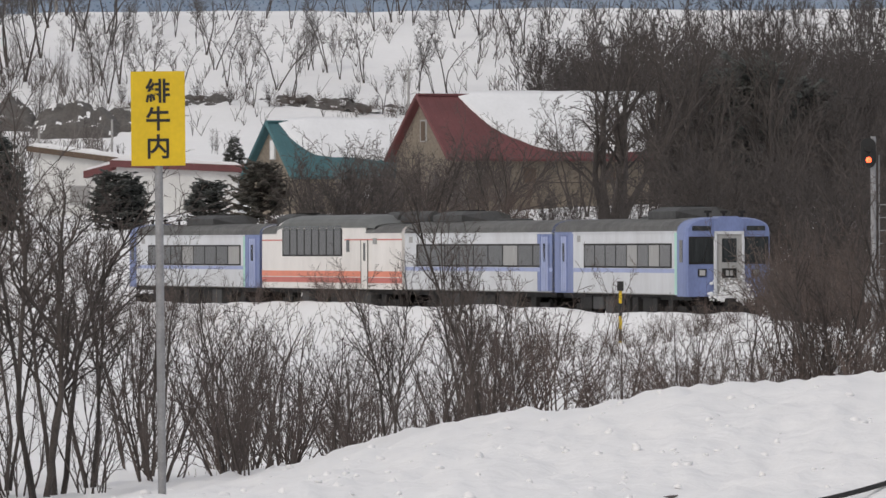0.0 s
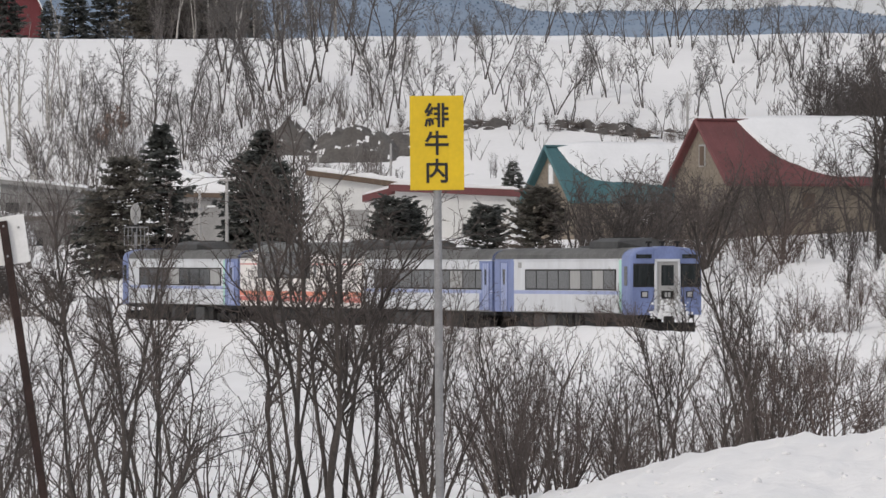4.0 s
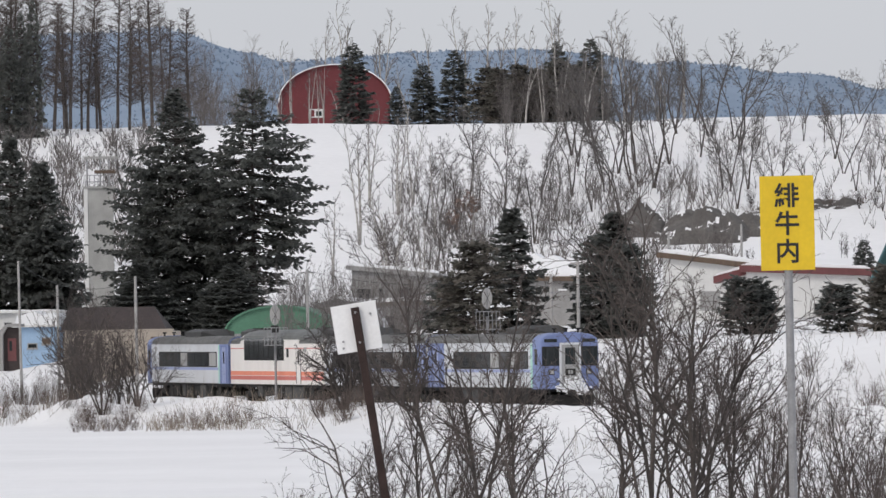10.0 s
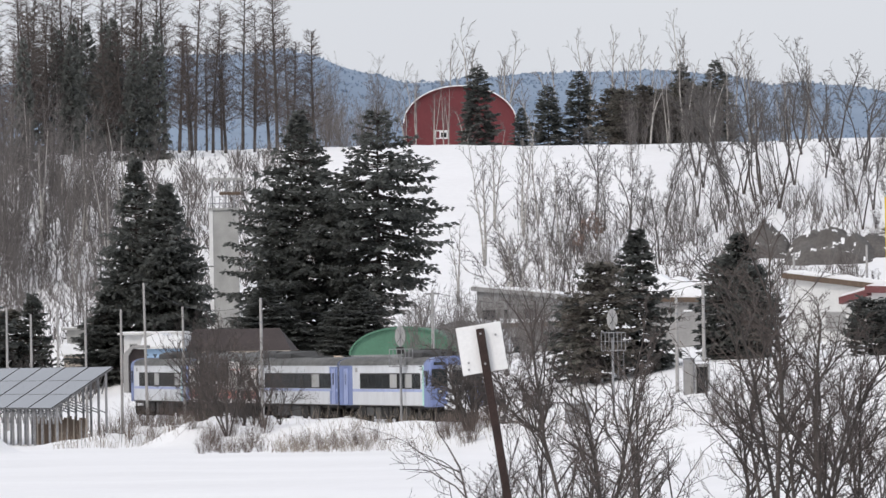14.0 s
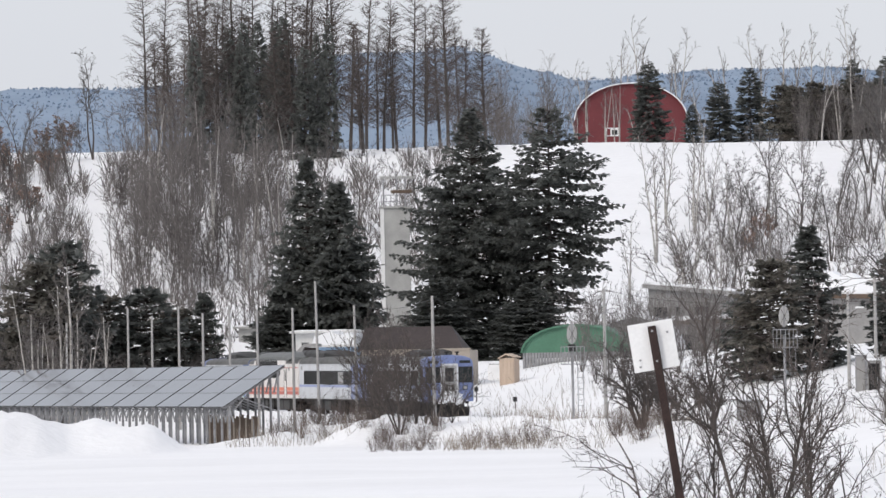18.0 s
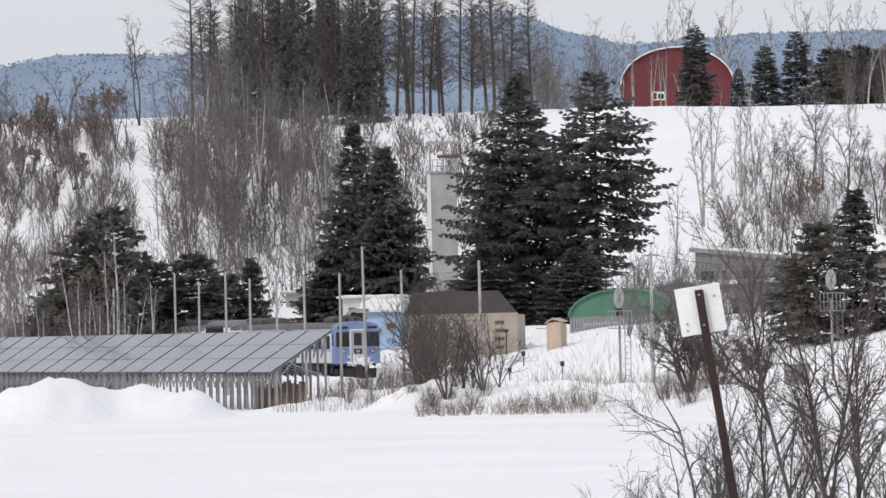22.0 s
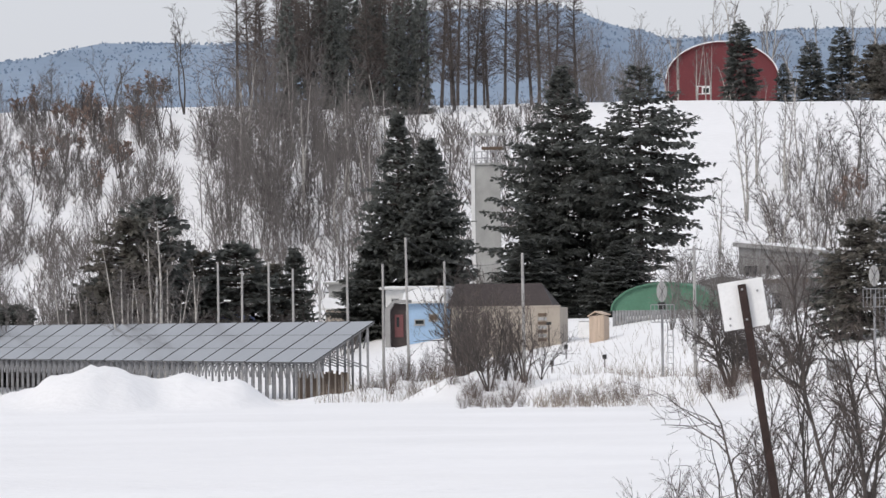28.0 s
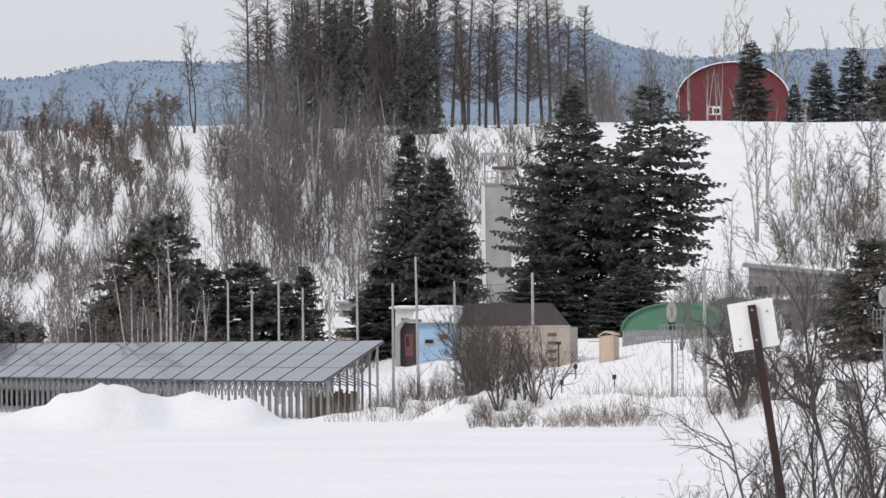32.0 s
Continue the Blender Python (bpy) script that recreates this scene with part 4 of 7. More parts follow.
def high_deck_car(index):
    car = thing("train_car", pose(0, 0, 0), "high-deck white railway coach with orange and red stripes", "train car", "cars of the train")
    part("body", shell(-HALF, HALF, 3.62, 3.24), TRAIN_CREAM, car, "creamy white coach body")
    # the raised saloon: taller roof with a slope at its rear
    bm = shell(-5.4, 8.3, 3.9, 3.47, 1.445, 1.2)
    for v in bm.verts:
        if v.co.z > 3.3:
            v.co.y += (0.5 if v.co.y < 0 else -0.9) * (v.co.z - 3.2)
    part("raised_saloon", bm, TRAIN_CREAM, car)
    bm = bmesh.new()
    n = 10
    rows = []
    for y, top in ((-6.6, 3.66), (-5.0, 3.98), (-4.0, 4.02), (6.6, 4.02), (7.4, 3.98), (8.4, 3.6)):
        low = min(3.5, top - 0.2)
        rows.append([bm.verts.new((-1.462 * math.copysign(abs(math.cos(math.pi * k / n)) ** 0.55, math.cos(math.pi * k / n)), y,
                                   low + (top - low) * max(0, math.sin(math.pi * k / n)) ** 0.8)) for k in range(n + 1)])
    for a, b in zip(rows, rows[1:]):
        for k in range(n):
            bm.faces.new((a[k], a[k + 1], b[k + 1], b[k]))
    bmesh.ops.recalc_face_normals(bm, faces=bm.faces)
    bmesh.ops.solidify(bm, geom=bm.faces[:], thickness=0.03)
    part("saloon_roof", bm, SALOON_ROOF, car, "dark grey raised roof")
    roof_skin(car, -HALF + 0.02, -5.2, 3.64, 3.28)
    roof_skin(car, 8.2, HALF - 0.02, 3.64, 3.28)
    # tall curved windows of the upper saloon
    band("window_frame", (-1.85, 7.25, 2.38, 3.46, 0.008), UNDER, car)
    step = 8.9 / 8
    for i in range(8):
        a, b = -1.75 + i * step + 0.09, -1.75 + (i + 1) * step - 0.09
        for s in (-1, 1):
            bm = bmesh.new()
            outer = [(s * 1.468, 2.44), (s * 1.468, 3.40), (s * 1.455, 3.56), (s * 1.40, 3.70)]
            for (x0, z0), (x1, z1) in zip(outer, outer[1:]):
                quad = [bm.verts.new(c) for c in ((x0, a, z0), (x0, b, z0), (x1, b, z1), (x1, a, z1))]
                bm.faces.new(quad)
            bmesh.ops.remove_doubles(bm, verts=bm.verts, dist=0.001)
            bmesh.ops.recalc_face_normals(bm, faces=bm.faces)
            bmesh.ops.solidify(bm, geom=bm.faces[:], thickness=0.012)
            part("saloon_pane", bm, GLASS, car)
    band("orange_stripe", (-HALF, HALF, 1.58, 1.80, 0.008), TRAIN_ORANGE, car, "orange waist stripe")
    band("red_stripe", (-HALF, HALF, 1.34, 1.55, 0.008), TRAIN_RED, car, "brick red lower stripe")
    band("red_line", (-HALF, -2.2, 3.0, 3.05, 0.008), TRAIN_RED, car)
    band("red_line", (7.3, HALF, 3.0, 3.05, 0.008), TRAIN_RED, car)
    band("gutter", (-HALF, -5.6, 3.2, 3.25, 0.03), TRAIN_CREAM, car)
    for s in (-1, 1):
        a, b = sorted((s * 1.44, s * 1.47))
        part("small_window", boxes((a, b, -2.9, -2.5, 2.55, 3.02)), GLASS, car)
        door = part("side_door", boxes((a, b, -5.6, -4.7, 1.15, 3.0)), TRAIN_CREAM, car)
        a, b = sorted((s * 1.455, s * 1.48))
        part("door_window", boxes((a, b, -5.3, -5.0, 2.2, 2.9)), GLASS, door)
        part("door_gap", boxes((a, b, -5.66, -5.62, 1.15, 3.02), (a, b, -4.68, -4.64, 1.15, 3.02)), UNDER, door)
        part("destination_plate", boxes((a, b, -6.9, -6.4, 2.85, 3.08)), CURTAIN, car)
    for y in (-5.0, -7.2, -9.2):
        part("roof_tank", rods(((0, y - 0.9, 3.78), (0, y + 0.9, 3.78), 0.33), sides=14), UNIT_DARK, car)
    roof_unit(car, 8.9, 2.2, 0.36)
    underframe(car, index)
    part("gangway_bellows", boxes((-0.5, 0.5, HALF, HALF + 0.4, 1.2, 3.2)), BLACK, car)
    CARS.append(car)


blue_white_car(1, rear_cab=True, front_blue=3.1, curtain=(1, 3), panes=8, units=(-4.6,))
blue_white_car(2, rear_blue=0, front_blue=0, curtain=(2,), panes=9, units=(6.0,))
high_deck_car(3)
blue_white_car(4, front_cab=True, rear_blue=2.2, curtain=(0, 4), panes=8, units=(0.6,))
# the second coach has a narrow blue end towards the rear
vestibule(CARS[1], -HALF, -HALF + 2.0)


def motions():
    for i, car in enumerate(CARS):
        rows = []
        for k in range(0, 33):
            s = float(np.interp(k, [a for a, _ in GONE], [b for _, b in GONE])) + CAR * i + HALF + 0.1
            ax, ay, _ = rail(s - 7)
            bx, by, _ = rail(s + 7)
            turn = math.degrees(math.atan2(-(bx - ax), by - ay))
            rise = math.degrees(math.atan2(rail_height(s + 7) - rail_height(s - 7), 14))
            rows.append((k, pose((ax + bx) / 2, (ay + by) / 2, rail_height(s), rise, 0, turn)))
        walk(car, rows)


def railway():
    track = thing("railway_track", pose(0, 0, 0), "single railway track half buried in snow", "railway track")
    for side in (-0.55, 0.55):
        bm = bmesh.new()
        prev = None
        for s in np.arange(-200, 520, 6.0):
            x, y, turn = rail(s)
            x, y = x + side * math.cos(turn), y + side * math.sin(turn)
            ring = [bm.verts.new((x + dx * math.cos(turn), y + dx * math.sin(turn), z + rail_height(s) + (0.06 if s < -100 else 0.0))) for dx, z in ((-0.035, -0.3), (0.035, -0.3), (0.035, 0.0), (-0.035, 0.0))]
            if prev:
                for a in range(4):
                    bm.faces.new((prev[a], prev[(a + 1) % 4], ring[(a + 1) % 4], ring[a]))
            prev = ring
        bmesh.ops.recalc_face_normals(bm, faces=bm.faces)
        part("rail", bm, RAIL, track)


railway()


def near_rail():
    """The near line's rail, showing in a groove of the ploughed snow."""
    line = []
    for k in range(41):
        u = k / 40
        x, y = 2.6 + 3.9 * u, 88.0 + 12.6 * u - 1.5 * u * u
        line.append(np.array((x, y, -0.1 + 0.62 * u ** 2.6)))
    ob = thing("near_rail", pose(0, 0, 0), "dark curved rail lying in ploughed snow", "rail")
    me = tubes([(line, [0.03] * len(line))], 6)
    me.materials.append(UNDER)
    new("rail_head", me).parent = ob


near_rail()

# ---------------------------------------------------------------- buildings
def level(d, e):
    """Height of a line of sight, e thousandths above the eye's level, at a distance."""
    return EYE + d * e / 1000


def opening(parent, x0, x1, y0, y1, z0, z1, glass, trim, name="window"):
    """A framed opening set on a wall that faces -y (or -x where x0 == x1)."""
    if y0 == y1:
        w = part(name, boxes((x0, x1, y0 - 0.05, y0 + 0.02, z0, z1)), trim, parent)
        part("pane", boxes((x0 + 0.07, x1 - 0.07, y0 - 0.06, y0 + 0.02, z0 + 0.07, z1 - 0.07)), glass, w)
        part("sill", boxes((x0 - 0.06, x1 + 0.06, y0 - 0.1, y0 + 0.02, z0 - 0.06, z0)), trim, w)
    else:
        w = part(name, boxes((x0 - 0.05, x0 + 0.02, y0, y1, z0, z1)), trim, parent)
        part("pane", boxes((x0 - 0.06, x0 + 0.02, y0 + 0.07, y1 - 0.07, z0 + 0.07, z1 - 0.07)), glass, w)
        part("sill", boxes((x0 - 0.1, x0 + 0.02, y0 - 0.06, y1 + 0.06, z0 - 0.06, z0)), trim, w)
    return w


def roof_snow(parent, length, run, rise, eave, lower, u0, thick=0.28):
    """Old snow on the front slope: lower(u) gives how far up the slope it ends."""
    bm = bmesh.new()
    nu, nv = 40, 10
    cols = []
    for i in range(nu + 1):
        u = u0 + (length - u0) * i / nu
        lo = lower(u)
        col = []
        for j in range(nv + 1):
            v = lo + (0.995 - lo) * j / nv
            edge = min(1.0, 3.2 * j / nv, 6.0 * i / nu + 0.02)
            lift = 0.03 + thick * math.sqrt(max(0.0, edge)) * (1 + 0.2 * noise.noise((u * 0.8, v * 3, 0.5)))
            col.append(bm.verts.new((u, run * v, eave + rise * v + lift)))
        cols.append(col)
    for a, b in zip(cols, cols[1:]):
        for j in range(nv):
            bm.faces.new((a[j], b[j], b[j + 1], a[j + 1]))
    edges = [e for e in bm.edges if e.is_boundary]
    r = bmesh.ops.extrude_edge_only(bm, edges=edges)
    for v in r["geom"]:
        if isinstance(v, bmesh.types.BMVert):
            v.co.z -= 0.12
    bmesh.ops.recalc_face_normals(bm, faces=bm.faces)
    return part("roof_snow", bm, ROOF_SNOW, parent, "smooth thick layer of old snow", smooth=True)


def warehouse(name, label, corner, turn, width, length, base, eave, ridge, roof_mat, snow_start, snow_low, shutter):
    """A stone-built gabled store; its gable faces -x and its long wall -y."""
    ob = thing(name, pose(corner[0], corner[1], base, 0, 0, turn), label, "building")
    e, r, half = eave - base, ridge - base, width / 2
    for nm, x0, x1 in (("gable_wall", 0, 0.35), ("gable_wall", length - 0.35, length)):
        bm = bmesh.new()
        rows = []
        for x in (x0, x1):
            rows.append([bm.verts.new((x, y, z)) for y, z in ((0, -1.5), (width, -1.5), (width, e), (half, r), (0, e))])
        bm.faces.new(rows[0])
        bm.faces.new(rows[1][::-1])
        for k in range(5):
            j = (k + 1) % 5
            bm.faces.new((rows[0][k], rows[0][j], rows[1][j], rows[1][k]))
        bmesh.ops.recalc_face_normals(bm, faces=bm.faces)
        part(nm, bm, STONE, ob, "coursed brown sandstone wall")
    part("long_wall", boxes((0.35, length - 0.35, 0, 0.35, -1.5, e)), STONE, ob, "coursed brown sandstone wall")
    part("long_wall", boxes((0.35, length - 0.35, width - 0.35, width, -1.5, e)), STONE, ob)
    over, rise = 0.45, r - e
    for side in (0, 1):
        bm = bmesh.new()
        y_low, y_top = (-over, half) if side == 0 else (width + over, half)
        z_low = e - over * rise / half
        rows = []
        for x in (-over, length + over):
            rows.append([bm.verts.new((x, y_low, z_low)), bm.verts.new((x, y_top, r)), bm.verts.new((x, y_top, r + 0.16)), bm.verts.new((x, y_low, z_low + 0.14))])
        bm.faces.new(rows[0])
        bm.faces.new(rows[1][::-1])
        for k in range(4):
            j = (k + 1) % 4
            bm.faces.new((rows[0][k], rows[0][j], rows[1][j], rows[1][k]))
        bmesh.ops.recalc_face_normals(bm, faces=bm.faces)
        slope = part("roof_slope", bm, roof_mat, ob, "painted sheet-metal roof")
        if side == 0:
            n = int(length / 0.42)
            for k in range(n + 1):
                x = -over + 0.05 + (length + 2 * over - 0.1) * k / n
                part("roof_seam", rods(((x, y_low, z_low + 0.15), (x, y_top, r + 0.17), 0.022), sides=4), roof_mat, slope)
    part("ridge_cap", boxes((-over, length + over, half - 0.14, half + 0.14, r + 0.1, r + 0.24), bevel=0.03), roof_mat, ob)
    bm = rods(((-over - 0.02, -over, e - over * rise / half + 0.06), (-over - 0.02, half, r + 0.1), 0.1), ((-over - 0.02, width + over, e - over * rise / half + 0.06), (-over - 0.02, half, r + 0.1), 0.1), sides=6)
    part("barge_board", bm, roof_mat, ob)
    roof_snow(ob, length + 0.3, half + over, rise * (half + over) / half, z_low + 0.15, snow_low, snow_start).matrix_basis = Matrix.Translation((0, -over, 0))
    part("gable_window", boxes((-0.06, 0.02, half - 0.42, half + 0.34, e + 0.7, e + 1.95)), CURTAIN, ob, "pale stone window surround")
    part("gable_shutter", boxes((-0.09, 0.02, half - 0.28, half + 0.2, e + 0.75, e + 1.85)), shutter, ob)
    for x in (4.6, 9.8):
        w = part("shutter_window", boxes((x - 0.1, x + 0.9, -0.05, 0.02, e - 1.75, e - 0.75)), STONE, ob)
        part("shutter", boxes((x, x + 0.8, -0.08, 0.02, e - 1.65, e - 0.8)), OLD_WOOD if shutter is not WHITE_BOARD else shutter, w)
    return ob


def coursing(parent, wall, along, start, stop, z0, height, limit):
    """Stone blocks of a wall, laid a little proud with open joints."""
    rnd = random.Random(len(bpy.data.meshes))
    shared = []
    for k in range(4):
        w = 0.62 - 0.06 * k
        bm = boxes((0, w, -0.03, 0.0, 0, 0.29), bevel=0.012) if along == "x" else boxes((-0.03, 0.0, 0, w, 0, 0.29), bevel=0.012)
        me = bpy.data.meshes.new("stone")
        bm.to_mesh(me)
        bm.free()
        me.materials.append(STONE)
        shared.append((me, w))
    z, course = z0, 0
    while z + 0.29 < height:
        p = start + (0.0 if course % 2 else 0.2)
        a, b = limit(z + 0.29)
        while p < stop:
            me, w = rnd.choice(shared)
            if a <= p and p + w <= b:
                s = new("stone", me)
                s.parent = parent
                s.location = (p, 0, z) if along == "x" else (0, p, z)
            p += w + 0.025
        z += 0.315
        course += 1


ANGLE = 29.0
red_store = warehouse("stone_warehouse", "brown sandstone warehouse with a snowy dark red metal roof", (0.53, 478.5), ANGLE, 6.6, 15.5, 3.6, 7.75, 10.95, RED_ROOF,
                      2.2, lambda u: lerp_table(u, ((2.2, 0.97), (2.6, 0.78), (3.2, 0.55), (4.0, 0.36), (5.4, 0.2), (7.3, 0.11), (15.8, 0.09))) + 0.015 * math.sin(u * 1.7), OLD_WOOD)
teal_store = warehouse("stone_warehouse", "brown sandstone warehouse with a snowy teal metal roof", (-8.7, 500.0), ANGLE, 5.6, 12.0, 3.6, 6.95, 9.75, TEAL_ROOF,
                       0.35, lambda u: lerp_table(u, ((0.35, 0.97), (0.7, 0.68), (1.7, 0.42), (3.0, 0.33), (12.3, 0.30))) - 0.025 * math.sin(u * 1.3), WHITE_BOARD)
coursing(red_store, None, "y", 0.02, 6.55, 0.6, 6.6, lambda z: (0.0, 6.6) if z < 4.1 else ((z - 4.1) * 3.3 / 3.2 + 0.02, 6.6 - (z - 4.1) * 3.3 / 3.2 - 0.02))
coursing(teal_store, None, "y", 0.02, 5.55, 1.2, 5.9, lambda z: (0.0, 5.6) if z < 3.3 else ((z - 3.3) + 0.02, 5.6 - (z - 3.3) - 0.02))
coursing(red_store, None, "x", 0.4, 15.0, 1.6, 4.1, lambda z: (0.0, 15.5))


def flat_house(name, label, b0, b1, d, e_top0, e_top1, e_low, deep, wall, roof, turn=0.0, fascia=0.35, snow=0.3, glazed=(), trim=None):
    """A plain low building with a slightly pitched slab roof; its front faces the railway."""
    x0, x1 = b0 * d / 1000, b1 * d / 1000
    w = x1 - x0
    base = level(d, e_low)
    ob = thing(name, pose(x0, d, base, 0, 0, turn), label, "building")
    h0, h1 = level(d, e_top0) - base - fascia, level(d, e_top1) - base - fascia
    for nm, y0, y1 in (("front_wall", 0, 0.2), ("back_wall", deep - 0.2, deep)):
        part(nm, prism([(0, -1.2), (w, -1.2), (w, h1), (0, h0)], y0, y1), wall, ob)
    part("end_wall", boxes((0, 0.2, 0.2, deep - 0.2, -1.2, h0)), wall, ob)
    part("end_wall", boxes((w - 0.2, w, 0.2, deep - 0.2, -1.2, h1)), wall, ob)
    o = 0.4
    part("roof_slab", prism([(-o, h0), (w + o, h1), (w + o, h1 + fascia), (-o, h0 + fascia)], -o, deep + o), roof, ob)
    if snow:
        cap = [(-o + 0.08, h0 + fascia), (w + o - 0.08, h1 + fascia)]
        for k in range(17):
            u = 1 - k / 16
            lift = snow * (1 - abs(2 * u - 1) ** 7) ** 0.5 * (1 + 0.14 * math.sin(5.3 * u * w + w) + 0.08 * math.sin(2.1 * u * w))
            cap.append((-o + 0.08 + u * (w + 2 * o - 0.16) + (0.01 if k == 16 else -0.01 if k == 0 else 0), h0 + fascia + (h1 - h0) * u + max(0.02, lift)))
        bm = prism(cap, -o + 0.1, deep + o - 0.1)
        part("roof_snow", bm, ROOF_SNOW, ob, "layer of old snow")
    for fx0, fx1, z0, z1, glass in glazed:
        opening(ob, w * fx0, w * fx1, 0, 0, h1 * z0, h1 * z1, glass, trim or CURTAIN)
    return ob


flat_house("long_house", "low white house with a dark slab roof under snow", -48.3, -36.0, 545, 11.4, 9.6, 3.0, 7, WHITE_WALL, OLD_WOOD, glazed=((0.35, 0.62, 0.25, 0.62, GREY_WALL),))
flat_house("red_fascia_house", "white house with a red-brown fascia and snow on its roof", -38.5, -24.2, 522, 9.7, 9.0, 2.0, 7, WHITE_WALL, RED_ROOF, fascia=0.42, snow=0.22,
           glazed=((0.55, 0.66, 0.3, 0.5, GLASS),))
flat_house("lean_to", "white lean-to wing with a red-brown roof edge", -41.6, -38.4, 524, 8.4, 9.6, 2.0, 5, WHITE_WALL, RED_ROOF, fascia=0.42, snow=0.15)
flat_house("grey_house", "grey two-storey house with a pale flat roof edge", -85.2, -75.6, 600, 10.4, 9.3, 2.0, 8, GREY_WALL, GREY_WALL, fascia=0.3, snow=0.22,
           glazed=((0.06, 0.24, 0.62, 0.84, GLASS), (0.32, 0.4, 0.66, 0.84, GLASS), (0.55, 0.75, 0.62, 0.84, GLASS), (0.1, 0.3, 0.12, 0.4, GLASS), (0.5, 0.7, 0.12, 0.4, GLASS)))
flat_house("low_annex", "low grey annex with a snowy roof behind bare trees", -93.5, -74.0, 592, 5.6, 6.2, 1.5, 6, GREY_WALL, OLD_WOOD, fascia=0.3, snow=0.3, glazed=((0.3, 0.4, 0.2, 0.7, GLASS), (0.6, 0.7, 0.2, 0.7, GLASS)))
flat_house("dark_shed", "dark timber shed under deep snow between evergreens", -64.5, -57.0, 560, 8.8, 8.6, 2.0, 6, GREY_WALL, OLD_WOOD, fascia=0.3, snow=1.3)
flat_house("concrete_hut", "small grey concrete hut with a snow cap", -134.2, -131.6, 640, 6.3, 6.3, 1.5, 4, CONCRETE, CONCRETE, fascia=0.15, snow=0.1, glazed=((0.5, 0.8, 0.1, 0.35, BEIGE_WALL),))
flat_house("snow_capped_kiosk", "small cream kiosk under a thick cap of snow", -134.6, -132.4, 632, 3.2, 3.2, 0.5, 2.5, BEIGE_WALL, WHITE_WALL, fascia=0.12, snow=0.75)
flat_house("blue_house", "pale blue sided house with heavy snow on its roof", -124.9, -120.6, 600, 3.9, 3.9, 0.0, 6, BLUE_WALL, WHITE_WALL, fascia=0.15, snow=0.85,
           glazed=((0.22, 0.5, 0.3, 0.48, GLASS), (0.62, 0.88, 0.42, 0.66, OLD_WOOD)))
flat_house("tall_wing", "pale grey-blue wing behind the blue house", -127.4, -120.6, 608, 5.6, 5.6, 0.0, 4, WHITE_WALL, WHITE_WALL, fascia=0.15, snow=0.08, glazed=((0.1, 0.24, 0.62, 0.8, GLASS),))


def porch():
    d, b0, b1 = 590, -127.5, -124.8
    x0, w = b0 * d / 1000, (b1 - b0) * d / 1000
    base = level(d, -0.5)
    h = level(d, 4.1) - base
    ob = thing("entrance_porch", pose(x0, d, base), "grey gabled porch with a brick-red front door", "porch")
    part("porch_frame", prism([(0, -0.6), (0.35, -0.6), (0.35, h * 0.72), (w * 0.42, h * 0.92), (w, h * 0.92), (w, h), (w * 0.4, h), (0, h * 0.78)], 0, 2.5), GREY_WALL, ob)
    part("front_panel", boxes((0.35, w, 0.5, 0.6, -0.6, h * 0.9)), MAROON_ROOF, ob, "brick-red front")
    d2 = part("front_door", boxes((w * 0.4, w * 0.78, 0.44, 0.5, 0.1, h * 0.62)), RED_ROOF, ob)
    part("door_pane", boxes((w * 0.48, w * 0.6, 0.42, 0.46, h * 0.3, h * 0.55)), GLASS, d2)


porch()


def beige_store():
    d, b0, b1 = 545, -119.6, -106.6
    x0, w = b0 * d / 1000, (b1 - b0) * d / 1000
    base = level(d, -1.4)
    h = level(d, 3.0) - base
    r = level(d, 5.9) - base
    ob = thing("beige_storehouse", pose(x0, d, base), "low beige storehouse with a dark maroon hipped roof", "building")
    part("front_wall", boxes((0, w, 0, 0.2, -1.0, h)), BEIGE_WALL, ob)
    part("back_wall", boxes((0, w, 4.8, 5.0, -1.0, h)), BEIGE_WALL, ob)
    part("end_wall", boxes((0, 0.2, 0.2, 4.8, -1.0, h)), BEIGE_WALL, ob)
    part("end_wall", boxes((w - 0.2, w, 0.2, 4.8, -1.0, h)), BEIGE_WALL, ob)
    bm = bmesh.new()
    lo = [bm.verts.new(c) for c in ((-0.3, 0.2, h), (w - 0.4, 0.2, h), (w - 0.4, 5.3, h), (-0.3, 5.3, h))]
    hi = [bm.verts.new(c) for c in ((0.1, 2.4, r), (w * 0.80, 2.4, r))]
    bm.faces.new((lo[0], lo[1], hi[1], hi[0]))
    bm.faces.new((lo[1], lo[2], hi[1]))
    bm.faces.new((lo[2], lo[3], hi[0], hi[1]))
    bm.faces.new((lo[3], lo[0], hi[0]))
    bm.faces.new(lo[::-1])
    bmesh.ops.recalc_face_normals(bm, faces=bm.faces)
    part("roof", bm, MAROON_ROOF, ob, "dark maroon sheet roof")
    part("parapet", boxes((-0.05, w + 0.05, -0.06, 0.14, h, h + 0.12)), BEIGE_WALL, ob)
    for k in range(7):
        part("louvre", boxes((w * 0.80, w * 0.88, -0.06, 0.0, 0.2 + 0.27 * k, 0.4 + 0.27 * k)), CURTAIN if k % 2 else OLD_WOOD, ob)
    post = thing("marker_post", pose(x0 + w * 0.945, d - 3, base), "thin dark post with a square lamp head", "post")
    part("pole", rods(((0, 0, -0.6), (0, 0, 1.25), 0.04)), RUST, post)
    part("head", boxes((-0.16, 0.16, -0.08, 0.08, 1.25, 1.45)), BLACK, post)


beige_store()


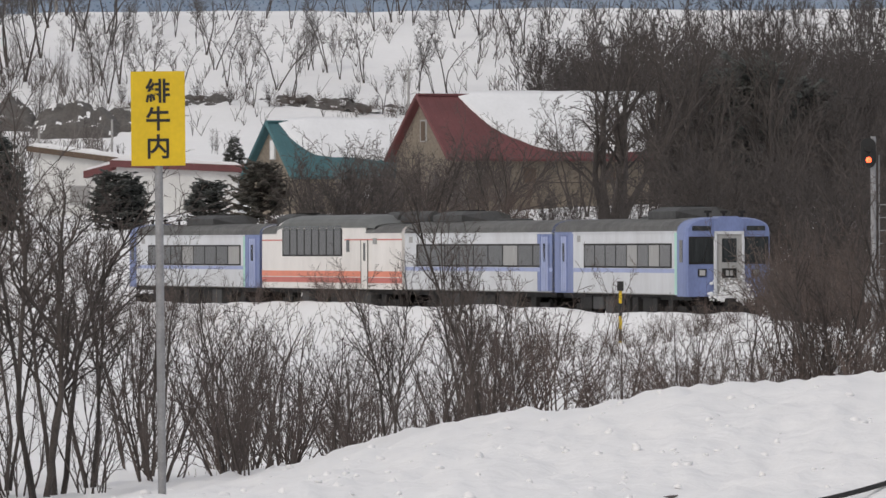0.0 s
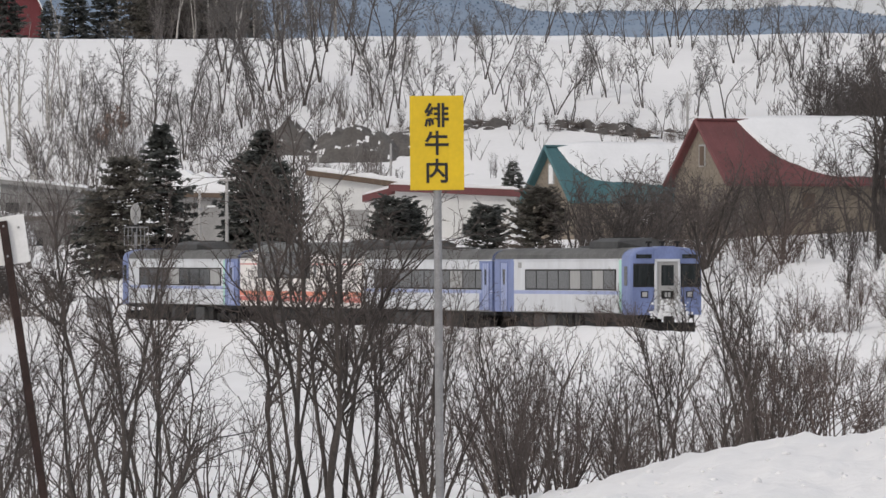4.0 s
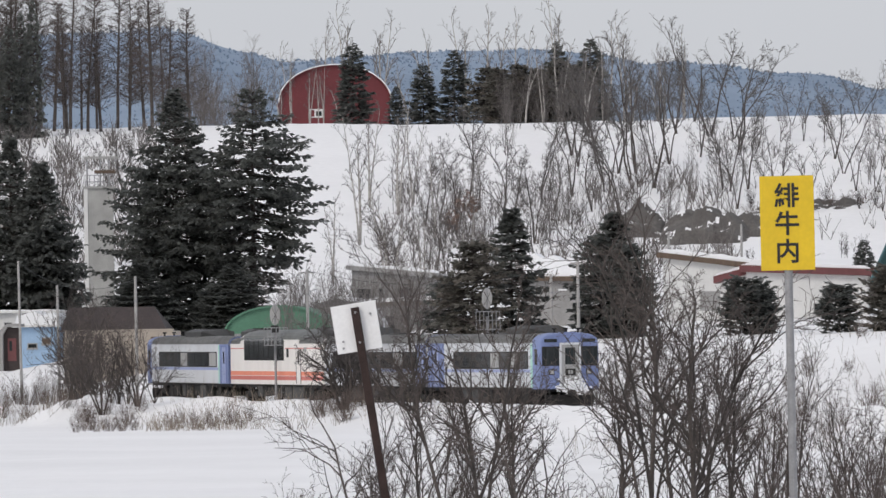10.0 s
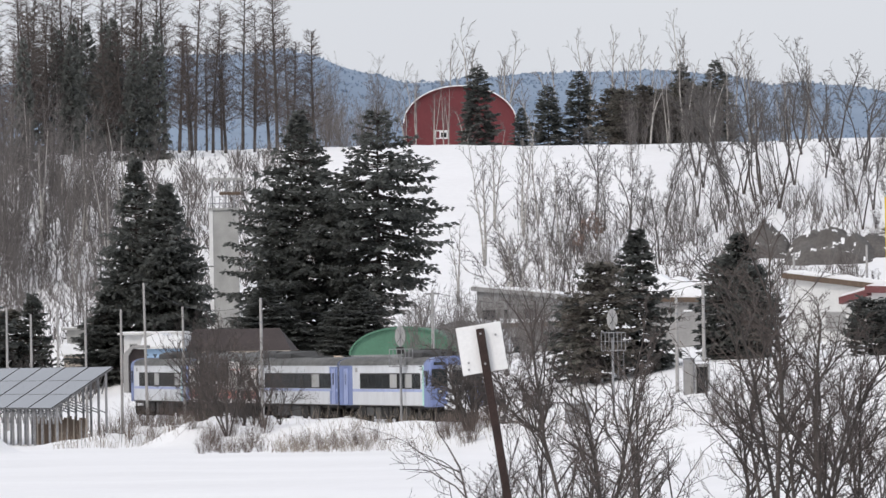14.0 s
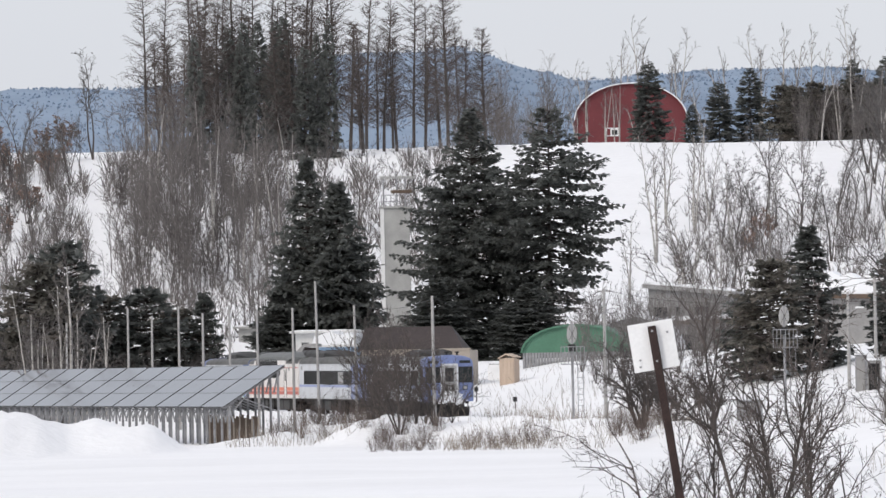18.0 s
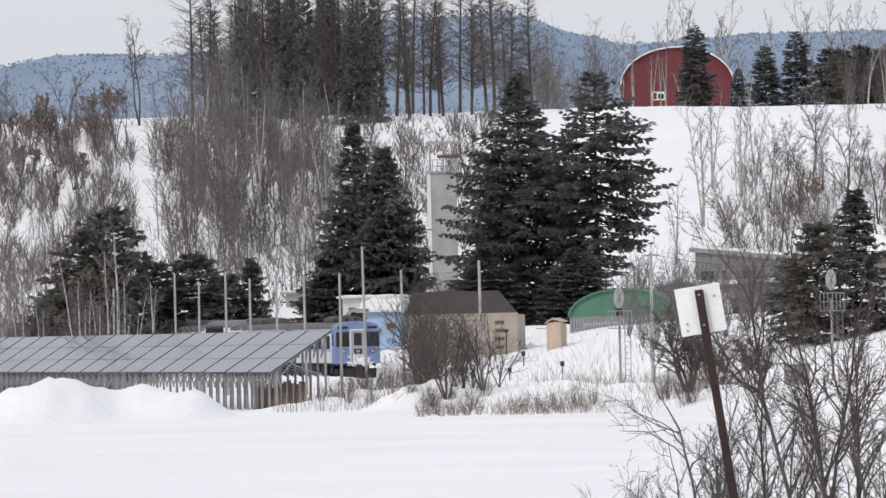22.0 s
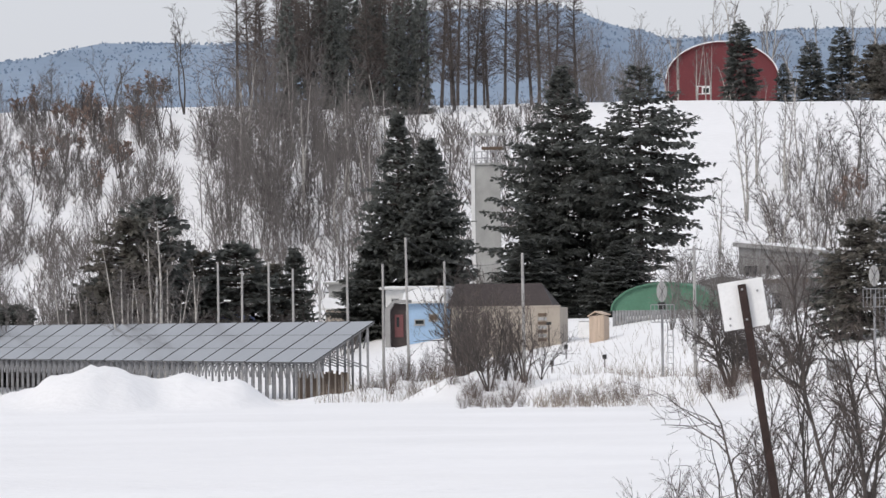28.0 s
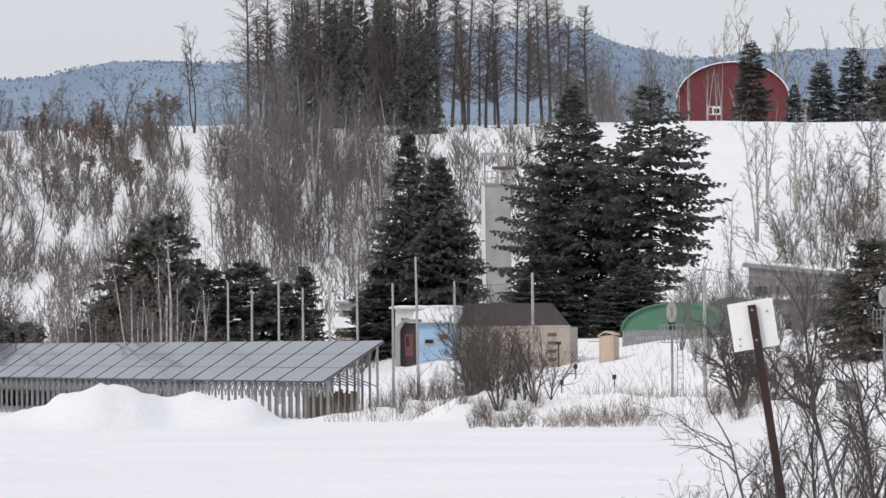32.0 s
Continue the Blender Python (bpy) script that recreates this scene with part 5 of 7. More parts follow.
def privy():
    d = 538
    base = level(d, -1.2)
    ob = thing("wooden_shed", pose(-103.1 * d / 1000, d, base, 0, 0, -14), "small new plank shed standing in snow", "shed")
    for k in range(5):
        part("plank", boxes((0.19 * k, 0.19 * k + 0.18, 0, 0.04, -0.3, 1.66 + 0.012 * k)), WOOD, ob)
    for k in range(6):
        part("plank", boxes((0.95, 0.99, 0.02 + 0.17 * k, 0.02 + 0.17 * k + 0.16, -0.3, 1.7 - 0.02 * k)), WOOD, ob)
    part("back", boxes((0, 0.95, 1.0, 1.05, -0.3, 1.64)), WOOD, ob)
    part("side", boxes((0, 0.04, 0.05, 1.0, -0.3, 1.64)), WOOD, ob)
    part("roof", prism([(-0.08, 1.62), (0.45, 1.9), (1.07, 1.7), (1.07, 1.77), (0.45, 1.98), (-0.08, 1.69)], -0.1, 1.15), WOOD, ob)
    tank = thing("white_tank", pose(-105.3 * d / 1000, d + 4, base + 0.55), "small white storage tank on the snow", "tank")
    part("drum", boxes((0, 1.0, 0, 0.8, -0.3, 0.75), bevel=0.12), WHITE_BOARD, tank)
    part("lid", boxes((0.1, 0.9, 0.1, 0.7, 0.75, 0.8)), GREY_WALL, tank)
    for b, dd, tall in ((-105.9, 520, 0.7), (-101.3, 500, 0.5), (-107.6, 505, 0.6)):
        p = spot(b, dd)
        st = thing("marker_stake", pose(*p), "short dark stake with a small plate", "stake")
        part("stake", rods(((0, 0, -0.3), (0, 0, tall), 0.035)), RUST, st)
        part("plate", boxes((-0.12, 0.12, -0.05, -0.02, tall - 0.1, tall + 0.18)), BLACK, st)


privy()


def arch_points(w, wall, h, n=18, power=1.0):
    return [(0, 0)] + [(w / 2 - w / 2 * math.cos(math.pi * k / n), wall + (h - wall) * math.sin(math.pi * k / n) ** power) for k in range(n + 1)] + [(w, 0)]


def vault(w, wall, h, y0, y1, t=0.12, n=18):
    """A curved roof sheet of some thickness over its whole length."""
    bm = bmesh.new()
    rings = []
    for y in (y0, y1):
        out = [(w / 2 - (w / 2 + t) * math.cos(math.pi * k / n), wall + (h - wall + t) * math.sin(math.pi * k / n)) for k in range(n + 1)]
        inn = [(w / 2 - w / 2 * math.cos(math.pi * k / n), wall + (h - wall) * math.sin(math.pi * k / n)) for k in range(n + 1)]
        rings.append([bm.verts.new((x, y, z)) for x, z in out + inn[::-1]])
    m = len(rings[0])
    for k in range(m):
        j = (k + 1) % m
        bm.faces.new((rings[0][k], rings[0][j], rings[1][j], rings[1][k]))
    for ring, flip in ((rings[0], False), (rings[1], True)):
        for k in range(n):
            quad = (ring[k], ring[k + 1], ring[m - 2 - k], ring[m - 1 - k])
            bm.faces.new(quad[::-1] if flip else quad)
    bmesh.ops.recalc_face_normals(bm, faces=bm.faces)
    return bm


def green_shed():
    d = 560
    x0, w = -100.3 * d / 1000, 12.4 * d / 1000
    base = level(d, 0.9)
    h = level(d, 5.6) - base
    ob = thing("arched_shed", pose(x0, d, base), "arched shed with green sheeting over corrugated walls", "shed")
    part("gable_sheet", prism([(0, 0.9)] + [(w / 2 - w / 2 * math.cos(math.pi * k / 18), 0.9 + (h - 0.9) * math.sin(math.pi * k / 18)) for k in range(1, 18)] + [(w, 0.9)], 0, 0.1),
         GREEN_SHEET, ob, "faded green gable sheet")
    part("roof_vault", vault(w, 0.9, h, -0.2, 9), GREEN_SHEET, ob)
    for k in range(int(w / 0.2)):
        part("corrugated_sheet", boxes((0.2 * k, 0.2 * k + 0.17, 0.0, 0.06, -0.8, 0.9)), STEEL, ob)
    part("side_wall", boxes((0, 0.06, 0.1, 9, -0.8, 0.9)), STEEL, ob)
    part("side_wall", boxes((w - 0.06, w, 0.1, 9, -0.8, 0.9)), STEEL, ob)
    d = 575
    x0, w = -91.5 * d / 1000, 9.0 * d / 1000
    base = level(d, 1.2)
    h = level(d, 6.4) - base
    ob = thing("arched_shed", pose(x0, d, base), "grey arched shed with a snow-covered vault", "shed")
    part("gable_sheet", prism([(0, -0.5)] + arch_points(w, 0.8, h)[1:-1] + [(w, -0.5)], 0, 0.1), GREY_WALL, ob)
    part("roof_vault", vault(w, 0.8, h, -0.2, 9, 0.2), ROOF_SNOW, ob)
    part("shed_door", boxes((w * 0.4, w * 0.6, -0.05, 0.0, -0.4, 1.5)), STEEL, ob)


green_shed()


def barn():
    d = 880
    x0, w = -93.4 * d / 1000, 13.0 * d / 1000
    base = level(d, 27.0)
    h = level(d, 34.1) - base
    ob = thing("arched_barn", pose(x0, d, base, 0, 0, 6), "dark red arched barn on the crest with a snowy rim", "barn")
    wall = h * 0.40
    outline = [(0, -0.8), (0, wall)] + [(w / 2 - w / 2 * math.cos(math.pi * k / 22), wall + (h - wall) * math.sin(math.pi * k / 22) ** 0.92) for k in range(1, 22)] + [(w, wall), (w, -0.8)]
    part("gable_wall", prism(outline, 0, 0.2), BARN_RED, ob, "dark red ribbed gable wall")
    n = 34
    for k in range(n):
        x = w * (k + 0.5) / n
        f = abs(2 * x / w - 1)
        top = wall + (h - wall) * math.sqrt(max(0, 1 - f * f)) ** 0.92 - 0.1
        part("wall_rib", boxes((x - 0.03, x + 0.03, -0.04, 0.0, -0.5, top)), BARN_RED, ob)
    part("roof_vault", vault(w, wall, h, -0.35, 18, 0.12, 22), BARN_RED, ob)
    part("rim", vault(w + 0.2, wall, h + 0.06, -0.42, -0.2, 0.12, 22), ROOF_SNOW, ob, "pale snowy rim of the roof").location = (-0.1, 0, 0)
    part("side_wall", boxes((0, 0.15, 0.2, 18, -0.8, wall)), BARN_RED, ob)
    part("side_wall", boxes((w - 0.15, w, 0.2, 18, -0.8, wall)), BARN_RED, ob)
    wdw = part("window", boxes((w * 0.265, w * 0.385, -0.1, 0.0, 0.85, 1.75)), WHITE_BOARD, ob)
    part("pane", boxes((w * 0.275, w * 0.31, -0.12, 0.0, 0.95, 1.65)), BARN_RED, wdw)
    part("pane", boxes((w * 0.325, w * 0.375, -0.12, 0.0, 1.0, 1.5)), GLASS, wdw)


barn()


def tower():
    d = 640
    x0, w = -116.8 * d / 1000, 3.3 * d / 1000
    base = level(d, 4.0)
    h = level(d, 20.0) - base
    ob = thing("concrete_tower", pose(x0, d, base, 0, 0, 6), "plain grey concrete tower with a railed top and crossbeam", "tower")
    part("shaft", boxes((0, w, 0, 2.0, -3, h), bevel=0.04), CONCRETE, ob)
    part("corner_pilaster", boxes((-0.12, 0.18, -0.06, 0.2, -3, h)), WHITE_WALL, ob)
    part("slab", boxes((-0.15, w + 0.15, -0.15, 2.15, h, h + 0.15)), CONCRETE, ob)
    for k in range(7):
        x = w * k / 6
        part("rail_post", rods(((x, -0.05, h), (x, -0.05, h + 1.0), 0.03), sides=6), STEEL, ob)
    for z in (0.5, 1.0):
        part("rail", rods(((0, -0.05, h + z), (w, -0.05, h + z), 0.03), sides=6), STEEL, ob)
    for x in (0.15, w * 0.55, w * 0.86):
        part("mast", rods(((x, 1.0, h), (x, 1.0, h + 2.5), 0.06), sides=8), STEEL, ob)
    part("crossbeam", boxes((-0.1, w + 0.5, 0.9, 1.1, h + 2.25, h + 2.45)), CONCRETE, ob)
    part("snowy_beam", boxes((0.7, w + 0.2, 0.85, 1.15, h + 1.15, h + 1.4), bevel=0.05), OLD_WOOD, ob)
    for k in range(6):
        x = 0.1 + 0.42 * k
        part("insulator", rods(((x, 1.0, h + 2.45), (x, 1.0, h + 2.72), 0.12, 0.07), sides=10), WHITE_BOARD, ob)


tower()


def solar_array():
    corner = np.array([-136.2 * 0.475, 475.0])
    along = np.array([-0.337, 0.941])
    turn = math.degrees(math.atan2(along[1], along[0]))
    ob = thing("solar_array", pose(corner[0], corner[1], 0, 0, 0, turn), "long tilted row of dark solar panels on steel legs", "solar panels")
    run, z0, z1, length = 3.6, 1.25, 3.55, 136.4
    slope = math.atan2(z1 - z0, run)
    across = math.hypot(run, z1 - z0)
    # local x runs along the row, local -y up the slope
    nt = 22
    step = length / nt
    bm = boxes((0.02, step - 0.02, 0.02, across / 3 - 0.02, 0, 0.035))
    me = bpy.data.meshes.new("solar_panel")
    bm.to_mesh(me)
    bm.free()
    me.materials.append(PANEL)
    bm = boxes((0, step, 0, 0.02, 0, 0.04), (0, step, across / 3 - 0.02, across / 3, 0, 0.04), (0, 0.02, 0.02, across / 3 - 0.02, 0, 0.04), (step - 0.02, step, 0.02, across / 3 - 0.02, 0, 0.04))
    fr = bpy.data.meshes.new("panel_rim")
    bm.to_mesh(fr)
    bm.free()
    fr.materials.append(UNIT_DARK)
    tilt = Matrix.Rotation(-slope, 4, "X")
    for i in range(nt):
        gap = 0.28 * i
        for j in range(3):
            m = Matrix.Translation((i * step + gap, 0, z0 + 0.012 * i)) @ Matrix.Scale(-1, 4, (0, 1, 0)) @ Matrix.Rotation(slope, 4, "X") @ Matrix.Translation((0, j * across / 3, 0))
            p = new("solar_panel", me)
            p.parent = ob
            p.matrix_basis = m
            q = new("panel_rim", fr)
            q.parent = p
    # dark strips added under the gaps, in place of the shade seen through them
    strip = bpy.data.meshes.new("gap_shade_strip")
    bm = boxes((-0.16, 0.16, 0, across, -0.05, -0.01))
    bm.to_mesh(strip)
    bm.free()
    strip.materials.append(UNDER)
    for i in range(1, nt):
        g = new("gap_shade_strip", strip)
        g.parent = ob
        g.matrix_basis = Matrix.Translation((i * step + 0.28 * i - 0.14, 0, z0 + 0.012 * i)) @ Matrix.Scale(-1, 4, (0, 1, 0)) @ Matrix.Rotation(slope, 4, "X")
    # steel legs and rafters, in pairs
    total = length + 0.28 * 21
    k = 0
    y_leg0, y_leg1 = -0.35, -(run - 0.4)
    front = bpy.data.meshes.new("front_leg")
    bm = boxes((-0.06, 0.06, -0.06, 0.06, -1.9, z0 + 0.1))
    bm.to_mesh(front)
    bm.free()
    front.materials.append(STEEL)
    back = bpy.data.meshes.new("back_leg")
    bm = boxes((-0.06, 0.06, -0.06, 0.06, -1.9, z1 - 0.35))
    bm.to_mesh(back)
    bm.free()
    back.materials.append(STEEL)
    brace = bpy.data.meshes.new("brace")
    bm = rods(((0, y_leg0, z0 - 0.5), (0, y_leg1 + 1.3, z1 - 1.05), 0.04), ((0, y_leg1, z0 - 0.3), (0, y_leg0 - 0.9, z0 + 0.45), 0.04), ((0, 0, z0 - 0.06), (0, -run, z1 - 0.06), 0.05),
              ((0, y_leg0, z0), (1.1, y_leg0, z0 - 0.85), 0.05), ((0, y_leg0, z0), (-1.1, y_leg0, z0 - 0.85), 0.05), ((0, y_leg1, z1 - 0.5), (1.1, y_leg1, z1 - 1.5), 0.05), sides=5)
    bm.to_mesh(brace)
    bm.free()
    brace.materials.append(STEEL)
    while k * 2.05 < total:
        x = k * 2.05 + 0.1
        for nm, me2, yy in (("front_leg", front, y_leg0), ("back_leg", back, y_leg1), ("brace", brace, 0)):
            leg = new(nm, me2)
            leg.parent = ob
            leg.location = (x, yy, 0.003 * x / 1.55)
        k += 1
    part("purlin", rods(((0, -0.2, z0 + 0.02), (total, -0.2, z0 + 0.28), 0.045), ((0, -run + 0.2, z1 - 0.2), (total, -run + 0.2, z1 + 0.08), 0.045), sides=5), STEEL, ob)
    board = thing("weathered_boards", pose(corner[0] + 0.5, corner[1] + 1.2, 0, 0, 0, turn), "weathered plank screen under the panel row", "boards")
    rnd = random.Random(3)
    for i in range(34):
        part("plank", boxes((0.42 * i, 0.42 * i + 0.34, -1.4, -1.36, -1.7, rnd.uniform(0.55, 0.8))), OLD_WOOD if i % 4 else BEIGE_WALL, board)


solar_array()

# ---------------------------------------------------------------- signs, poles and signals
def yellow_sign():
    d = 105.0
    p = Vector((-33.25 * d / 1000, d, 0))
    foot = land(p.x, p.y)
    ob = thing("station_sign", pose(p.x, p.y, foot, 0, -0.4, 0), "yellow station name board with black characters on a steel pole", "sign")
    z0, z1 = level(d, 9.0) - foot, level(d, 20.15) - foot
    part("pole", rods(((0, 0.056, -0.5), (0, 0.056, z1 - 0.1), 0.052), sides=14), STEEL, ob, smooth=False)
    w = 0.335
    board = part("board", boxes((-w, w, -0.012, 0.0, z0, z1), bevel=0.004), YELLOW, ob, "bright yellow painted board")
    for z in (z0 + 0.2, z1 - 0.2):
        part("clamp", boxes((-0.09, 0.09, 0.0, 0.09, z - 0.03, z + 0.03)), STEEL, ob)
    for k, sign in enumerate("緋牛内"):
        font = bpy.data.curves.new("character", "FONT")
        font.body, font.size, font.align_x, font.extrude, font.offset = sign, 0.315, "CENTER", 0.002, 0.006
        tmp = bpy.data.objects.new("tmp", font)
        me = bpy.data.meshes.new_from_object(tmp)
        bpy.data.objects.remove(tmp)
        me.materials.clear()
        me.materials.append(BLACK)
        c = new("character", me)
        c.parent = board
        c.matrix_basis = pose(0.0, -0.016, z1 - 0.36 - 0.345 * k, 90, 0, 0)


def white_sign():
    d = 100.0
    top = Vector((-84.9 * d / 1000, d, level(d, 5.4)))
    foot = Vector((-78.9 * d / 1000, d, -0.7))
    way = top - foot
    lean = math.degrees(math.atan2(-way.x, way.z))
    ob = thing("leaning_sign", pose(foot.x, foot.y, foot.z, 0, -lean, 0), "blank white back of a sign on a leaning rusty post", "sign")
    n = way.length
    part("post", boxes((-0.048, 0.048, -0.06, 0.02, 0, n), bevel=0.008), RUST, ob, "dark rusty steel post")
    board = part("board", boxes((-0.29, 0.25, 0.02, 0.032, n - 0.52, n + 0.05), bevel=0.004), WHITE_BOARD, ob, "scuffed white board")
    for x, z in ((0.0, n - 0.06), (0.0, n - 0.42), (0.17, n - 0.1), (-0.2, n - 0.38), (-0.21, n - 0.46)):
        part("bolt", rods(((x, -0.075 if x == 0 else 0.0, z), (x, 0.03, z), 0.014)), STEEL, board)


yellow_sign()
white_sign()


def pole(b, d, e_top, lamp=0, arm=False, thick=0.13, lean=0.0):
    p = spot(b, d)
    tall = level(d, e_top) - p.z
    ob = thing("utility_pole", pose(p.x, p.y, p.z, 0, lean, 0), "grey concrete utility pole" + (" with a small street lamp" if lamp else " beside the railway"), "pole", "poles along the railway")
    part("shaft", rods(((0, 0, -0.6), (0, 0, tall), thick * 1.1, thick * 0.8), sides=10), POLE, ob)
    part("band", rods(((0, 0, tall * 0.8), (0, 0, tall * 0.8 + 0.08), thick * 1.05), sides=10), STEEL, ob)
    if lamp:
        z = tall * lamp
        part("lamp_arm", rods(((0, 0, z - 0.15), (0.55, -0.1, z + 0.05), 0.025)), STEEL, ob)
        part("lamp_head", boxes((0.4, 0.85, -0.2, 0.0, z + 0.02, z + 0.12), bevel=0.03), WHITE_BOARD, ob)
    if arm:
        a = part("crossarm", boxes((-0.4, 0.45, -0.04, 0.04, tall - 0.22, tall - 0.14)), POLE, ob)
        for x in (-0.35, 0.0, 0.45):
            part("insulator", rods(((x, 0, tall - 0.13), (x, 0, tall + 0.0), 0.035), sides=8), WHITE_BOARD, a)
    return ob, Vector((p.x, p.y, p.z + tall))


for b, d, e, lamp, arm, lean in ((-147.5, 560, 8.8, 0.68, 0, 0), (-144.7, 548, 7.8, 0, 0, 0.4), (-141.4, 540, 8.9, 0, 0, 0), (-138.5, 528, 8.0, 0, 0, 0), (-135.3, 520, 8.9, 0, 0, 0), (-131.9, 512, 8.2, 0, 0, -0.4),
                                 (-127.7, 496, 8.4, 0, 0, 0), (-124.7, 505, 11.5, 0.62, 0, -0.8), (-120.2, 494, 8.6, 0, 0, -0.5), (-110.9, 462, 9.5, 0, 0, -0.3), (-155.0, 585, 7.2, 0, 0, 0.5), (-159.5, 600, 7.6, 0, 0, 0)):
    pole(b, d, e, lamp, arm, 0.085 if d > 470 else 0.095, lean)
for b, d, e, lamp, arm in ((-90.5, 470, 10.0, 0.84, 1), (-61.6, 452, 9.0, 0.82, 0), (-58.4, 455, 10.6, 0, 1), (-49.6, 480, 11.2, 0, 0), (-47.6, 560, 13.8, 0, 0), (-30.6, 600, 15.2, 0.6, 1), (-39.0, 620, 14.5, 0, 0), (-4.0, 620, 20.5, 0.8, 1), (-94.0, 700, 15.3, 0, 1)):
    pole(b, d, e, lamp, arm, 0.10)


def wires():
    """Thin cables between pole heads."""
    ends = [spot(-124.7, 505), spot(-110.9, 462), spot(-90.5, 470), spot(-58.4, 455)]
    tops = [level(505, 11.2), level(462, 9.2), level(470, 9.8), level(455, 10.4)]
    for k in range(len(ends) - 1):
        a, b = ends[k].copy(), ends[k + 1].copy()
        a.z, b.z = tops[k], tops[k + 1]
        line = []
        for i in range(15):
            q = a.lerp(b, i / 14)
            q.z -= 1.0 * 4 * (i / 14) * (1 - i / 14)
            line.append(np.array(q))
        me = tubes([(line, [0.012] * 15)], 4)
        me.materials.append(BLACK)
        tagged(new("overhead_cable", me), "thin sagging black overhead cable", "cable", "cables")


wires()


def back_signal(b, d, e_top, e_low, face=0.28):
    """A railway signal seen from behind: mast, boards, a railed platform and ladder."""
    z0, top = level(d, e_low), level(d, e_top)
    h = top - z0
    ob = thing("railway_signal", pose(b * d / 1000, d, z0), "railway signal mast seen from behind with a caged platform", "railway signal")
    part("mast", rods(((0, 0, -0.6), (0, 0, h), 0.07), sides=10), STEEL, ob)
    board = part("target_board", prism([(-face * math.cos(a), h - 0.55 + 0.55 * math.sin(a) * 1.0) for a in np.linspace(0, 2 * math.pi, 15)[:-1]], -0.05, 0.0), CURTAIN, ob, "weathered oval signal board")
    for s in (-1, 1):
        part("board_strap", rods(((-0.15, -0.07, h - 0.55 - s * 0.35), (0.2, -0.07, h - 0.55 + s * 0.35), 0.009)), RUST, board)
    part("lamp_case", boxes((-0.2, 0.2, -0.3, -0.06, h - 1.5, h - 1.12), bevel=0.03), BLACK, ob)
    z = h - 2.2
    deck = part("platform", boxes((-0.55, 0.7, -0.5, 0.5, z, z + 0.05)), STEEL, ob)
    for x in (-0.55, -0.35, -0.15, 0.1, 0.3, 0.5, 0.7):
        part("guard_bar", rods(((x, -0.5, z), (x, -0.5, z + 0.95), 0.022), sides=5), STEEL, deck)
    part("guard_rail", rods(((-0.55, -0.5, z + 0.95), (0.7, -0.5, z + 0.95), 0.025), ((-0.55, -0.5, z + 0.5), (0.7, -0.5, z + 0.5), 0.02), sides=5), STEEL, deck)
    part("ladder", rods(((0.25, 0.3, -0.4), (0.25, 0.3, z), 0.02), ((0.55, 0.3, -0.4), (0.55, 0.3, z), 0.02), *[((0.25, 0.3, 0.3 * k), (0.55, 0.3, 0.3 * k), 0.015) for k in range(1, int(z / 0.3))], sides=5), STEEL, ob)


back_signal(-94.4, 450, 5.9, -5.2)
back_signal(-69.2, 440, 7.5, -4.0)


def red_signal():
    d = 230.0
    z0, z = land(50.2 * 0.23, d), level(d, 10.0)
    ob = thing("railway_signal", pose(50.2 * d / 1000, d, z0), "railway colour-light signal showing a red lamp", "railway signal")
    h = z - z0
    part("mast", rods(((0.14, 0.12, -0.5), (0.14, 0.12, h + 0.5), 0.075), sides=12), STEEL, ob)
    bm = prism([(0.21 * math.cos(a), h + 0.05 + (0.2 if math.sin(a) > 0 else -0.2) + 0.21 * math.sin(a)) for a in np.linspace(0, 2 * math.pi, 25)[:-1]], -0.03, 0.03)
    back = part("backplate", bm, BLACK, ob, "black oval backplate")
    for k, dz in enumerate((0.16, -0.14)):
        part("lamp_hood", rods(((0, -0.2, h + dz + 0.02), (0, -0.02, h + dz), 0.10), sides=16), BLACK, back)
        part("lens", rods(((0, -0.215, h + dz), (0, -0.2, h + dz), 0.075), sides=16), TAIL_RED if k else UNDER, back, "glowing red lens" if k else "")
    part("relay_box", boxes((-0.1, 0.4, 0.0, 0.3, 1.2, 1.9), bevel=0.02), STEEL, ob)
    part("ladder", rods(((0.3, 0.2, 0), (0.3, 0.2, h), 0.02), ((0.55, 0.2, 0), (0.55, 0.2, h), 0.02), *[((0.3, 0.2, 0.35 * k), (0.55, 0.2, 0.35 * k), 0.014) for k in range(1, 12)], sides=5), STEEL, ob)


red_signal()


